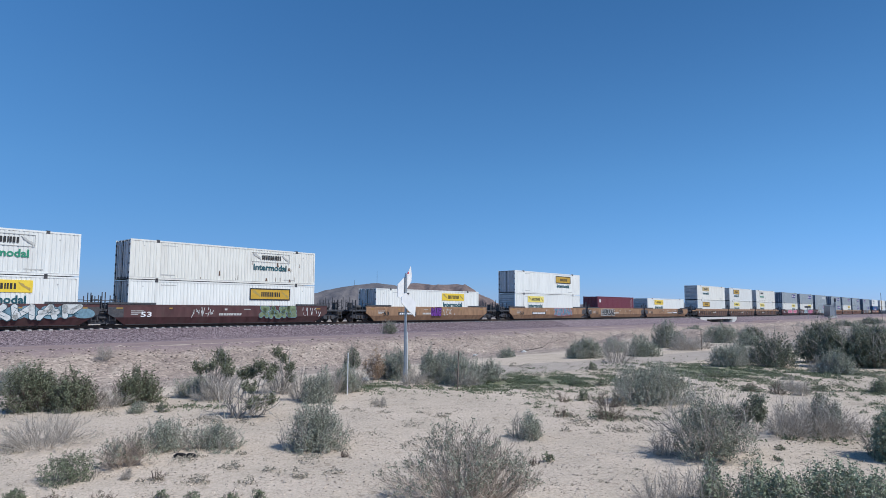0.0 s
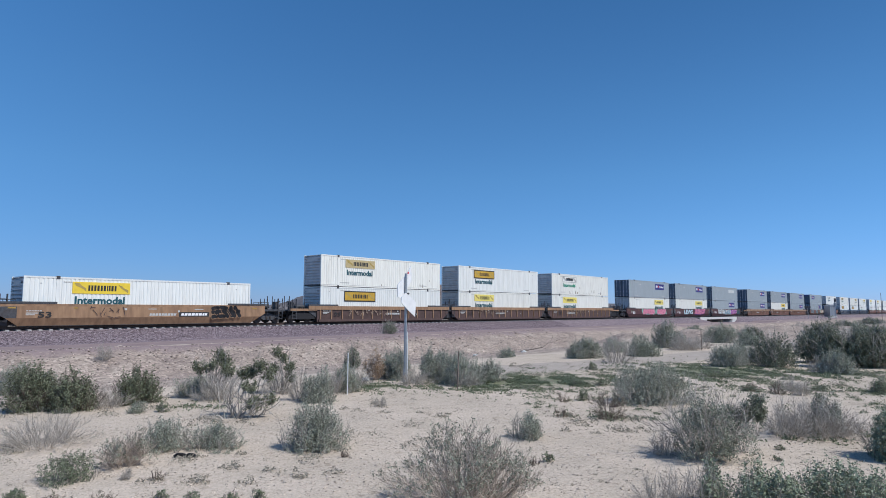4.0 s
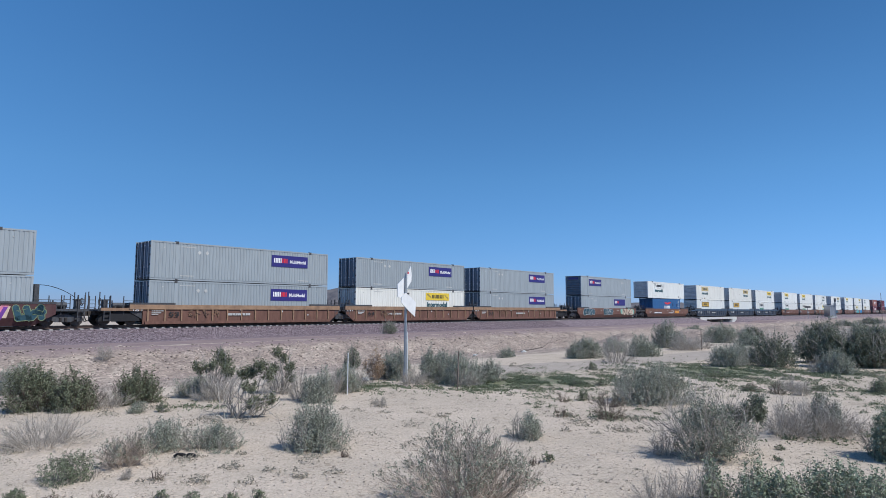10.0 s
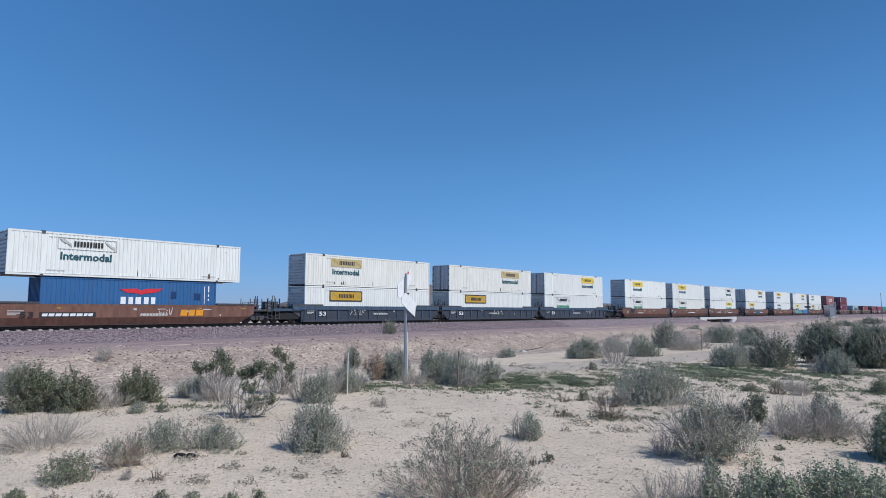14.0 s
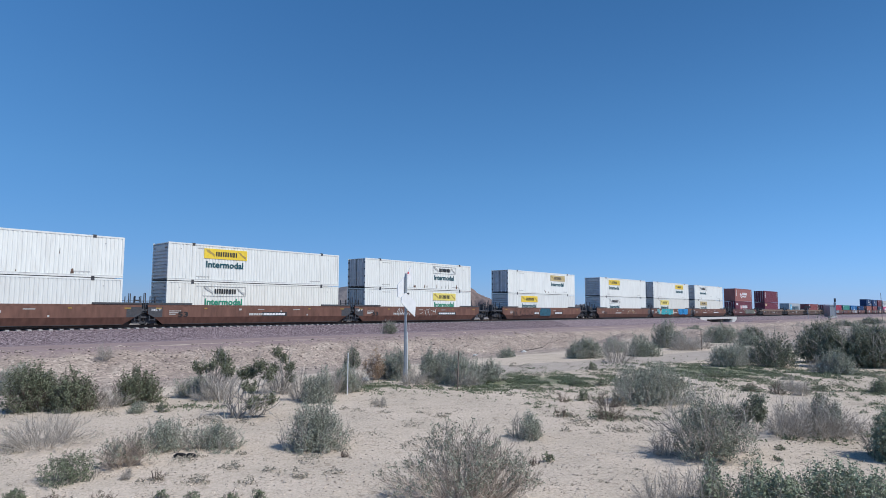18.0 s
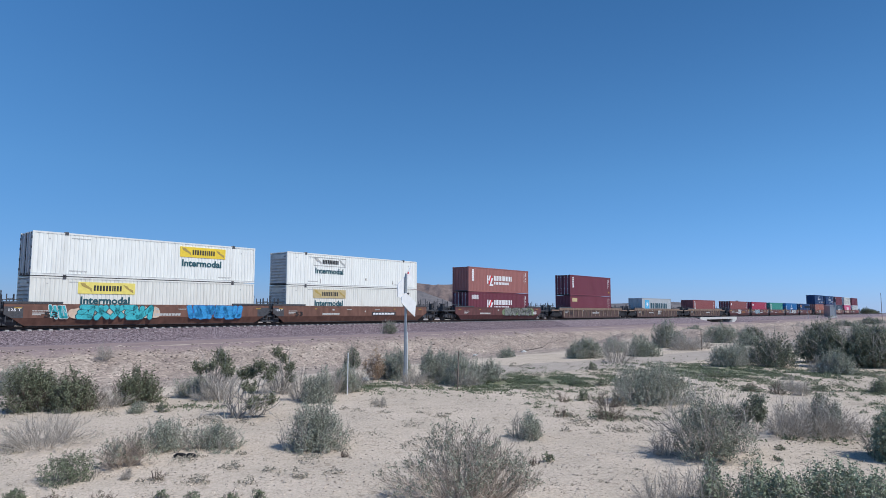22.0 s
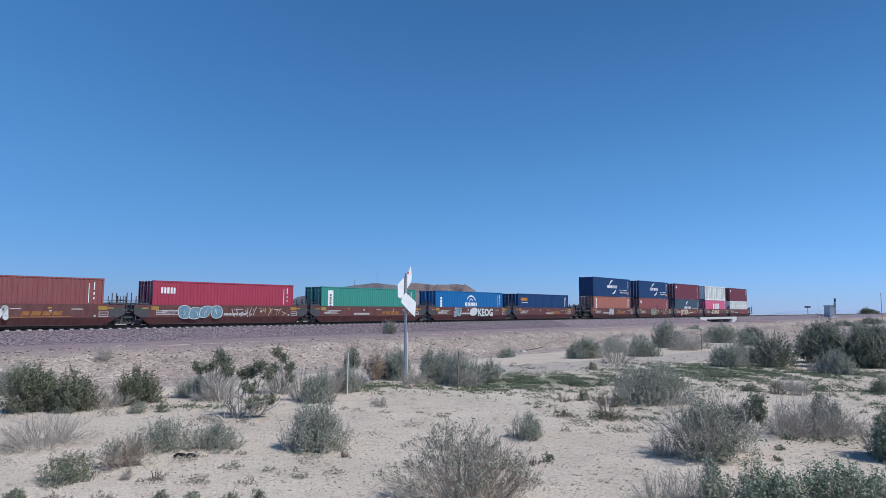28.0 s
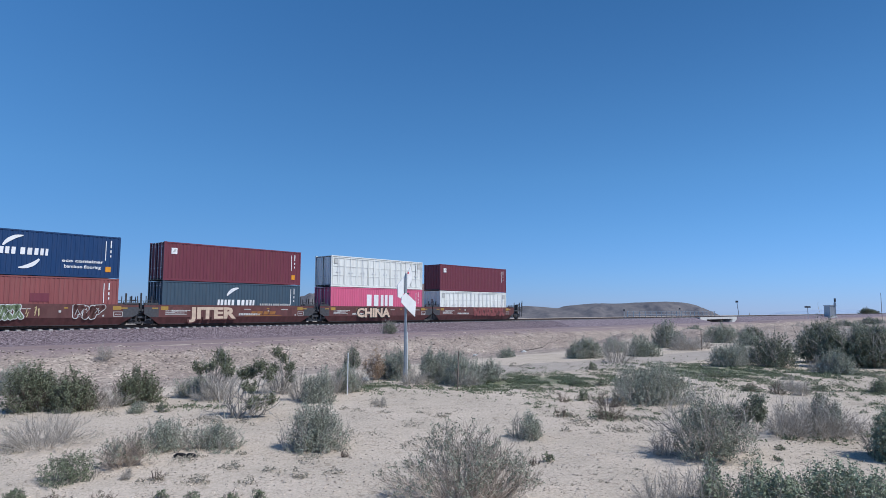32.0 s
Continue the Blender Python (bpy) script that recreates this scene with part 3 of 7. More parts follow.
def domestic_box(s, z, colour, end="door", panel=None, style="yellow", text=None, stains=0, seed=0, lower=False, group="containers on the train"):
    """A 53-foot container: posts at the 40-foot lift points, ribbed sides, and either doors or a ribbed nose at the end that shows."""
    L, W = 16.15, 2.59
    cname = {"white_container_paint": "white", "cream_container_paint": "cream white", "grey_container_paint": "grey"}[colour.name]
    mark = {None: "no markings", "L": {"yellow": "yellow", "pale": "pale yellow", "amber": "amber", "tan": "tan", "white": "white"}.get(style, "plain") + " panel", "R": {"yellow": "yellow", "pale": "pale yellow", "amber": "amber", "tan": "tan", "white": "white"}.get(style, "plain") + " panel", "FL": "purple plate", "FR": "purple plate", "FW": "bleached plate"}[panel]
    where = "low in its car" if lower else "stacked on top"
    box = thing("shipping_container", "long %s container with %s, %s" % (cname, mark, where), "container", group)
    part("side_wall", shared("side53a", lambda: ribs(0.12, L - 0.12, 0.16, H9 - 0.10, 0.265, 0.022, 0.55, 0.015, 1), colour), box)
    part("side_wall", shared("side53b", lambda: ribs(0.12, L - 0.12, 0.16, H9 - 0.10, 0.53, 0.030, 0.55, W - 0.015, -1), colour), box)
    part("roof", shared("roof53", lambda: Geo().box(0.05, L - 0.05, 0.04, W - 0.04, H9 - 0.09, H9 - 0.02), colour), box)
    part("floor", shared("floor53", lambda: Geo().box(0.05, L - 0.05, 0.05, W - 0.05, 0.05, 0.15), DARK), box)
    part("frame", shared("frame53", lambda: Geo().box(0, L, 0.0, 0.07, H9 - 0.11, H9).box(0, L, W - 0.07, W, H9 - 0.11, H9).box(0, L, -0.004, 0.08, 0.03, 0.17).box(0, L, -0.022, 0.0, 0.17, 0.20).box(0, L, W - 0.08, W + 0.004, 0.0, 0.17)
                              .box(0, 0.13, 0.002, 0.13, 0.17, H9 - 0.11).box(L - 0.13, L, 0.002, 0.13, 0.17, H9 - 0.11).box(0, 0.13, W - 0.13, W - 0.002, 0.17, H9 - 0.11).box(L - 0.13, L, W - 0.13, W - 0.002, 0.17, H9 - 0.11), colour), box)
    for x in (1.98, L - 1.98):
        part("lift_post", shared("lift_post", lambda: Geo().box(-0.10, 0.10, 0.004, 0.1, 0.17, H9 - 0.11), colour), box, at=(x, 0, 0))
        part("lift_fitting", shared("lift_fitting", lambda: Geo().box(-0.11, 0.11, -0.012, 0.2, H9 - 0.16, H9 + 0.05), DARK), box, "dark lift fitting", (x, 0, 0))
        part("lift_fitting", shared("lift_foot", lambda: Geo().box(-0.10, 0.10, -0.012, 0.2, -0.02, 0.12), DARK), box, "dark lift fitting", (x, 0, 0))
    # end walls get a darker colour than the sides, to deepen their shade
    leafmat = SHADED_BLUEDOOR if colour is SILVER else SHADED_ENDGREY
    if end == "door":
        for y in (0.13, W / 2 + 0.01):
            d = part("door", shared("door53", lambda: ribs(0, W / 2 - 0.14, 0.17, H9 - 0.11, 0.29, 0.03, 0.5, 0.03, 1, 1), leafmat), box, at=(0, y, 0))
            part("gasket", shared("gasket53", lambda: Geo().box(0.0, 0.025, -0.012, 0.012, 0.15, H9 - 0.1).box(0.0, 0.025, W / 2 - 0.15, W / 2 - 0.13, 0.15, H9 - 0.1).box(0, 0.025, 0, W / 2 - 0.14, 0.15, 0.18).box(0, 0.025, 0, W / 2 - 0.14, H9 - 0.13, H9 - 0.10), GASKET_AND_SHADE), d, "black rubber door gasket")
            for hz in (0.4, 1.05, 1.75, 2.4):
                part("hinge", shared("hinge", lambda: Geo().box(-0.03, 0.03, -0.02, 0.10, 0, 0.16), DARK), d, at=(0, -0.08 if y < 1 else W / 2 - 0.2, hz))
            for q in (0.28, 0.86):
                part("lock_rod", shared("lock_rod", lambda: Geo().rod((-0.03, 0, 0.08), (-0.03, 0, H9 - 0.06), 0.022, 5).box(-0.05, 0.0, -0.05, 0.05, 0.9, 1.0).box(-0.05, 0, -0.05, 0.05, 0.25, 0.32).box(-0.05, 0, -0.05, 0.05, 2.5, 2.57), SHADOWY), d, at=(0.02, q, 0))
    else:
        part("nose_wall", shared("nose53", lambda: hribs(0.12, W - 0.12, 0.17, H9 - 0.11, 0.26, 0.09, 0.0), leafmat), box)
        part("nose_panel", shared("nose_panel", lambda: Geo().box(-0.012, 0.0, 0.5, W - 0.5, 2.35, 2.65), P_GREYFIG if colour is not SILVER else P_PURPLE), box)
    part("end_wall", shared("end53", lambda: Geo().box(L - 0.06, L - 0.02, 0.12, W - 0.12, 0.16, H9 - 0.1), colour), box)
    # small lettering bars, placards
    fine = P_GREYFIG
    part("data_mark", shared("data_bars|a", lambda: blocks(2.3, 3.5, 2.53, 2.60, 9, 3).box(14.85, 14.95, -0.004, 0, 2.35, 2.42).box(0.95, 1.05, -0.004, 0, 2.4, 2.47), fine), box, at=(0, 0.012, 0), kind="stuff")
    part("data_mark", shared("data_bars|b", lambda: blocks(2.25, 3.35, 0.34, 0.43, 10, 4).box(12.9, 14.0, -0.004, 0, 0.34, 0.42), P_GREYFIG), box, at=(0, 0.012, 0), kind="stuff")
    if panel in ("L", "R"):
        x0 = 2.84 if panel == "L" else 9.75
        z0 = 1.66 if style == "amber" else 1.82
        name_panel(box, x0, style, 0.0, z0)
        tcol = {"teal": P_TEAL, "green": P_GREENTXT}.get(text)
        if tcol:
            fit_word("Intermodal", x0 + 0.15, x0 + 3.40, 1.14 if style != "amber" else 0.97, 0.50, -0.006, tcol, box, bold=0.005)
    elif panel in ("FL", "FR", "FW"):
        x0 = {"FL": 2.34, "FR": 10.2, "FW": 10.2}[panel]
        if panel == "FW":
            part("name_panel", shared("worn_plate", lambda: Geo().box(0, 3.7, -0.012, 0.02, 0, 0.62), G_WHITE), box, "bleached name plate", (x0, 0, 1.75))
            part("name_mark", shared("worn_bars", lambda: blocks(0.9, 2.6, 0.12, 0.42, 9, 12), P_GREYFIG), box, at=(x0, -0.014, 1.75))
        else:
            pan = part("name_panel", shared("purple_plate", lambda: Geo().box(0, 3.7, -0.012, 0.02, 0, 0.98), P_PURPLE), box, "purple name plate", (x0, 0, 1.50 if not lower else 1.54))
            part("name_mark", shared("purple_bars", lambda: glyphs(Geo(), random.Random(4), 0.22, 1.02, 0.34, 0.74, 3), P_WHITE), pan, at=(0, -0.014, 0))
            part("name_mark", shared("purple_bars_red", lambda: glyphs(Geo(), random.Random(8), 1.04, 1.62, 0.34, 0.72, 2), P_RED), pan, at=(0, -0.014, 0))
            if style != "worn":
                fit_word("MultiModal", 1.80, 3.48, 0.34, 0.30, -0.014, P_WHITE, pan)
        part("placard", shared("placard", lambda: Geo().slab([(0, 0.16), (0.16, 0), (0.32, 0.16), (0.16, 0.32)], -0.006, 0), P_GREYFIG), box, at=(3.6 if panel != "FL" else 12.6, 0.008, 2.05))
        part("placard", shared("placard", lambda: Geo(), P_GREYFIG), box, at=(4.22 if panel != "FL" else 13.22, 0.008, 2.05))
    if stains:
        r = random.Random(seed)
        g = Geo()
        for _ in range(stains):
            x, h, w = r.uniform(2.5, 14.5), r.uniform(0.12, 0.5), r.choice((0.03, 0.05, 0.05, 0.16, 0.22))
            zz = r.choice((0.2, 0.2, 0.22, r.uniform(0.3, 1.5)))
            g.slab([(x, zz), (x + w, zz + 0.02), (x + w * 0.7, zz + h), (x + w * 0.2, zz + h * 0.8)], 0.004, 0.012)
        part("rust_stains", g.mesh("rust_stains", RUSTY), box, "dark rust and scuff marks")
    return train_thing(box, s, MID - W / 2, z)


def iso_box(s, z, colour, words, end="door", marks=None, lower=False, boxy=False, group="containers on the train"):
    """A 40-foot container of pressed steel with its marks."""
    L, W = 12.19, 2.44
    where = "low in its car" if lower else "stacked on top"
    box = thing("shipping_container", "%s, %s" % (words, where), "container", group)
    if boxy:
        # side-door container: bays of framed flat door leaves
        part("side_wall", shared("side40flat", lambda: Geo().box(0.1, L - 0.1, 0.05, 0.09, 0.16, H9 - 0.12), colour), box)
        for i in range(8):
            x = 0.16 + i * (L - 0.32) / 8
            w = (L - 0.32) / 8 - 0.05
            leaf = part("side_door", shared("side_leaf", lambda: Geo().box(0, w, 0.0, 0.045, 0.2, 0.26).box(0, w, 0, 0.045, 2.66, 2.74).box(0, 0.07, 0, 0.045, 0.26, 2.66).box(w - 0.07, w, 0, 0.045, 0.26, 2.66).box(w / 2 - 0.035, w / 2 + 0.035, 0, 0.045, 0.26, 2.66)
                                                        .box(0.07, w / 2 - 0.035, 0.01, 0.045, 1.05, 1.11).box(w / 2 + 0.035, w - 0.07, 0.01, 0.045, 1.05, 1.11).box(0.07, w / 2 - 0.035, 0.01, 0.045, 1.9, 1.96).box(w / 2 + 0.035, w - 0.07, 0.01, 0.045, 1.9, 1.96), colour), box, at=(x, 0, 0))
            part("door_handle", shared("leaf_handle", lambda: Geo().box(w / 2 - 0.28, w / 2 - 0.06, -0.03, 0.0, 1.36, 1.42).box(w / 2 + 0.06, w / 2 + 0.28, -0.03, 0.0, 1.36, 1.42), SHADOWY), leaf)
            part("lock_rod", shared("leaf_rod", lambda: Geo().rod((w / 2 - 0.08, -0.015, 0.2), (w / 2 - 0.08, -0.015, 2.72), 0.018, 5).rod((w / 2 + 0.08, -0.015, 0.2), (w / 2 + 0.08, -0.015, 2.72), 0.018, 5), SHADOWY), leaf)
        for x in (0.35, L - 0.75):
            part("vent_plate", shared("vent_plate", lambda: Geo().box(0, 0.42, -0.01, 0.0, 2.15, 2.60), P_GREYFIG), box, "grey square plate", (x, 0, 0))
    else:
        part("side_wall", shared("side40a", lambda: ribs(0.1, L - 0.1, 0.16, H9 - 0.11, 0.278, 0.020, 0.38, 0.012, 1), colour), box)
    part("side_wall", shared("side40b", lambda: ribs(0.1, L - 0.1, 0.16, H9 - 0.11, 0.556, 0.036, 0.38, W - 0.012, -1), colour), box)
    part("roof", shared("roof40", lambda: Geo().box(0.05, L - 0.05, 0.04, W - 0.04, H9 - 0.10, H9 - 0.03), colour), box)
    part("floor", shared("floor40", lambda: Geo().box(0.05, L - 0.05, 0.05, W - 0.05, 0.05, 0.15), DARK), box)
    part("frame", shared("frame40", lambda: Geo().box(0.1, L - 0.1, 0.0, 0.06, H9 - 0.10, H9 - 0.01).box(0.1, L - 0.1, W - 0.06, W, H9 - 0.10, H9 - 0.01).box(0.1, L - 0.1, 0.0, 0.06, 0.01, 0.17).box(0.1, L - 0.1, W - 0.06, W, 0.01, 0.17)
                              .box(0, 0.12, 0.002, 0.14, 0.1, H9 - 0.1).box(L - 0.12, L, 0.002, 0.14, 0.1, H9 - 0.1).box(0, 0.12, W - 0.14, W - 0.002, 0.1, H9 - 0.1).box(L - 0.12, L, W - 0.14, W - 0.002, 0.1, H9 - 0.1), colour), box)
    for x in (0, L - 0.178):
        for y in (-0.004, W - 0.158):
            for zz in (0, H9 - 0.118):
                part("corner_casting", shared("casting", lambda: Geo().box(0, 0.178, 0, 0.162, 0, 0.118), colour), box, at=(x, y, zz))
    if end == "door":
        for y in (0.14, W / 2 + 0.01):
            d = part("door", shared("door40", lambda: ribs(0, W / 2 - 0.15, 0.15, H9 - 0.11, 0.36, 0.035, 0.5, 0.04, 1, 1), colour), box, at=(0, y, 0))
            part("gasket", shared("gasket40", lambda: Geo().box(0.0, 0.03, -0.03, 0.015, 0.13, H9 - 0.1).box(0.0, 0.03, W / 2 - 0.165, W / 2 - 0.13, 0.13, H9 - 0.1).box(0, 0.03, 0, W / 2 - 0.15, 0.11, 0.17).box(0, 0.03, 0, W / 2 - 0.15, H9 - 0.14, H9 - 0.09), GASKET_AND_SHADE), d, "black rubber door gasket")
            for q in (0.27, 0.80):
                part("lock_rod", shared("lock_rod", lambda: Geo().rod((-0.03, 0, 0.08), (-0.03, 0, H9 - 0.06), 0.022, 5).box(-0.05, 0.0, -0.05, 0.05, 0.9, 1.0).box(-0.05, 0, -0.05, 0.05, 0.25, 0.32).box(-0.05, 0, -0.05, 0.05, 2.5, 2.57), SHADOWY), d, at=(0.03, q, 0))
    else:
        part("nose_wall", shared("nose40", lambda: ribs(0.14, W - 0.14, 0.15, H9 - 0.11, 0.25, 0.045, 0.4, 0.02, 1, 1), colour), box)
    part("end_wall", shared("end40", lambda: Geo().box(L - 0.06, L - 0.02, 0.12, W - 0.12, 0.16, H9 - 0.1), colour), box)
    # upright number bars near the far end
    part("number_mark", shared("number_mark", lambda: Geo().box(11.52, 11.60, -0.002, 0.004, 2.1, 2.6).box(11.52, 11.60, -0.002, 0.004, 1.75, 1.95).box(11.52, 11.60, -0.002, 0.004, 1.45, 1.6).box(11.2, 11.25, -0.002, 0.004, 1.2, 2.55), P_WHITE), box, kind="stuff")
    if marks:
        marks(box)
    return train_thing(box, s, MID - W / 2, z)


# marks of the 40-foot containers, as plain shapes
def bars(box, x0, x1, z0, z1, count, m, seed=1, slant=0.0, label=""):
    r = random.Random(seed)
    if z1 - z0 > 0.3:
        for g in glyphs(None, r, x0, x1, z0, z1, count, slant):
            part("name_bar", g.mesh("name_bar", m), box, label)
    else:
        part("name_mark", glyphs(Geo(), r, x0, x1, z0, z1, count, slant).mesh("name_mark", m), box, label, kind="stuff")


def upright_bars(box, x, z0, z1, count, m, w=0.36):
    g = Geo()
    h = (z1 - z0) / count
    for i in range(count):
        g.box(x, x + w, -0.012, 0.004, z0 + i * h + 0.05, z0 + (i + 1) * h)
    part("name_mark", g.mesh("name_mark", m), box, kind="stuff")


def patch(box, x0, x1, z0, z1, m, label=""):
    part("placard", Geo().box(x0, x1, -0.006, 0.02, z0, z1).mesh("placard", m), box, label)


def arc(box, cx, cz, r, a0, a1, w, m, sx=1.0):
    g = Geo()
    k = 14
    for i in range(k):
        pts = []
        for a, rr in ((i, 1), (i + 1, 1), (i + 1, -1), (i, -1)):
            f = a / k
            t = radians(a0 + (a1 - a0) * f)
            thick = w * math.sin(math.pi * min(0.95, 0.12 + 0.8 * f)) / 2
            pts.append((cx + sx * (r + rr * thick) * math.cos(t), cz + (r + rr * thick) * math.sin(t)))
        g.slab(pts, -0.004, 0.004)
    part("swoosh", g.mesh("swoosh", m), box)


def marks_bars(box):
    part("emblem", Geo().slab([(3.5, 1.0), (3.72, 1.0), (3.72, 2.0), (3.5, 2.0)], -0.004, 0).slab([(3.74, 1.5), (4.0, 2.0), (4.2, 2.0), (4.2, 1.2), (4.0, 1.2)], -0.004, 0).slab([(3.95, 0.75), (4.7, 0.75), (4.7, 0.95), (4.3, 1.0), (4.7, 1.7), (4.35, 1.7)], -0.004, 0).mesh("emblem", P_WHITE), box)
    part("emblem", Geo().slab([(3.76, 0.98), (4.02, 1.02), (4.52, 1.98), (4.24, 1.98)], -0.008, -0.005).mesh("emblem", P_RED), box, "red emblem stroke")
    bars(box, 4.86, 8.6, 1.42, 2.0, 7, P_WHITE, 3)
    bars(box, 4.9, 8.0, 0.95, 1.25, 5, P_WHITE, 4)


def marks_bars_top(box):
    marks_bars(box)
    upright_bars(box, 0.62, 1.2, 2.6, 6, P_WHITE)


def marks_bars_low(box):
    marks_bars(box)
    bars(box, 0.6, 1.9, 2.05, 2.55, 4, P_WHITE, 8)


def marks_upright(box):
    upright_bars(box, 0.62, 1.05, 2.6, 6, P_WHITE)
    patch(box, 11.5, 11.68, 0.5, 0.7, P_YELLOW)


def marks_plate(box):
    patch(box, 0.5, 1.9, 2.02, 2.55, P_TAN, "tan name plate")
    bars(box, 0.85, 1.85, 2.06, 2.26, 5, P_WHITE, 5)


def marks_star(box):
    patch(box, 1.2, 2.86, 1.1, 2.55, P_SKYBLUE, "sky blue emblem square")
    g = Geo()
    for i in range(7):
        a = math.pi * 2 * i / 7 + math.pi / 2
        g.slab([(2.03 + 0.16 * math.cos(a - 0.449), 1.82 + 0.16 * math.sin(a - 0.449)), (2.03 + 0.62 * math.cos(a), 1.82 + 0.62 * math.sin(a)), (2.03 + 0.16 * math.cos(a + 0.449), 1.82 + 0.16 * math.sin(a + 0.449)), (2.03, 1.82)], -0.012, -0.006)
    part("star_emblem", g.mesh("star_emblem", P_WHITE), box, "white seven-pointed star")
    bars(box, 3.4, 10.5, 1.15, 2.05, 6, G_TEAL, 2)


def marks_small(box):
    bars(box, 0.6, 1.75, 1.95, 2.4, 3, P_WHITE, 4)


def marks_green(box):
    patch(box, 0.75, 1.35, 0.6, 2.55, P_WHITE, "white upright name strip")
    upright_bars(box, 0.92, 1.0, 2.2, 5, G_OLIVE, 0.22)


def marks_globe(box):
    upright_bars(box, 0.75, 1.0, 2.2, 4, P_WHITE, 0.3)
    arc(box, 6.1, 1.55, 0.85, 20, 160, 0.16, P_WHITE)
    arc(box, 6.1, 1.55, 0.5, 20, 160, 0.12, P_WHITE, 0.7)
    bars(box, 5.0, 7.2, 1.25, 1.65, 5, P_WHITE, 3)
    bars(box, 5.1, 7.1, 0.98, 1.15, 8, P_WHITE, 5)


def marks_orange(box):
    bars(box, 0.6, 2.1, 2.0, 2.36, 5, P_ORANGE, 3)
    bars(box, 0.9, 2.2, 1.72, 1.82, 8, P_WHITE, 4)


def marks_eco(box):
    bars(box, 4.4, 5.95, 1.32, 1.76, 3, P_WHITE, 3, 0.02)
    bars(box, 6.1, 7.75, 1.32, 1.76, 3, P_WHITE, 6, 0.02)
    arc(box, 6.35, 1.22, 1.30, 152, 95, 0.24, P_WHITE, 1.05)
    arc(box, 6.0, 1.68, 1.20, -30, -88, 0.24, P_WHITE, 1.15)
    fit_word("eco container", 8.5, 11.1, 0.98, 0.22, -0.004, P_WHITE, box)
    fit_word("bamboo flooring", 8.65, 10.95, 0.60, 0.22, -0.004, P_WHITE, box)
    patch(box, 11.25, 11.6, 0.42, 0.78, P_ORANGE)


def marks_eco_low(box):
    bars(box, 4.4, 5.95, 1.12, 1.56, 3, P_WHITE, 3, 0.02)
    bars(box, 6.1, 7.75, 1.12, 1.56, 3, P_WHITE, 6, 0.02)
    arc(box, 6.35, 1.25, 1.25, 150, 95, 0.26, P_WHITE, 1.05)
    bars(box, 8.2, 11.2, 1.12, 1.28, 10, P_GREYFIG, 9)


def marks_pink(box):
    bars(box, 4.4, 8.2, 1.15, 2.25, 3, P_WHITE, 2)


def marks_corner(box):
    patch(box, 0.55, 1.0, 2.0, 2.45, P_WHITE, "white emblem square")
    part("emblem", Geo().slab([(0.62, 2.1), (0.78, 2.36), (0.94, 2.38), (0.84, 2.16)], -0.012, -0.006).mesh("emblem", P_GREYFIG), box)


def marks_corner_yellow(box):
    marks_corner(box)
    patch(box, 11.25, 11.6, 0.45, 0.85, P_ORANGE)


def marks_eagle(box):
    part("emblem", Geo().slab([(4.9, 2.2), (6.1, 2.25), (6.4, 2.1), (6.7, 2.25), (8.0, 2.3), (7.5, 2.0), (6.6, 1.9), (6.4, 1.8), (6.2, 1.9), (5.4, 1.95)], -0.004, 0.0).mesh("emblem", P_RED), box, "red winged emblem")
    bars(box, 5.0, 7.6, 1.15, 1.65, 3, P_WHITE, 4)
    patch(box, 8.6, 9.0, 1.6, 2.1, NAVY)
    patch(box, 10.4, 10.9, 1.5, 2.0, NAVY)


def marks_burnt(box):
    marks_corner(box)
    patch(box, 6.8, 7.9, 1.25, 1.8, MAROON, "dark stained patch")


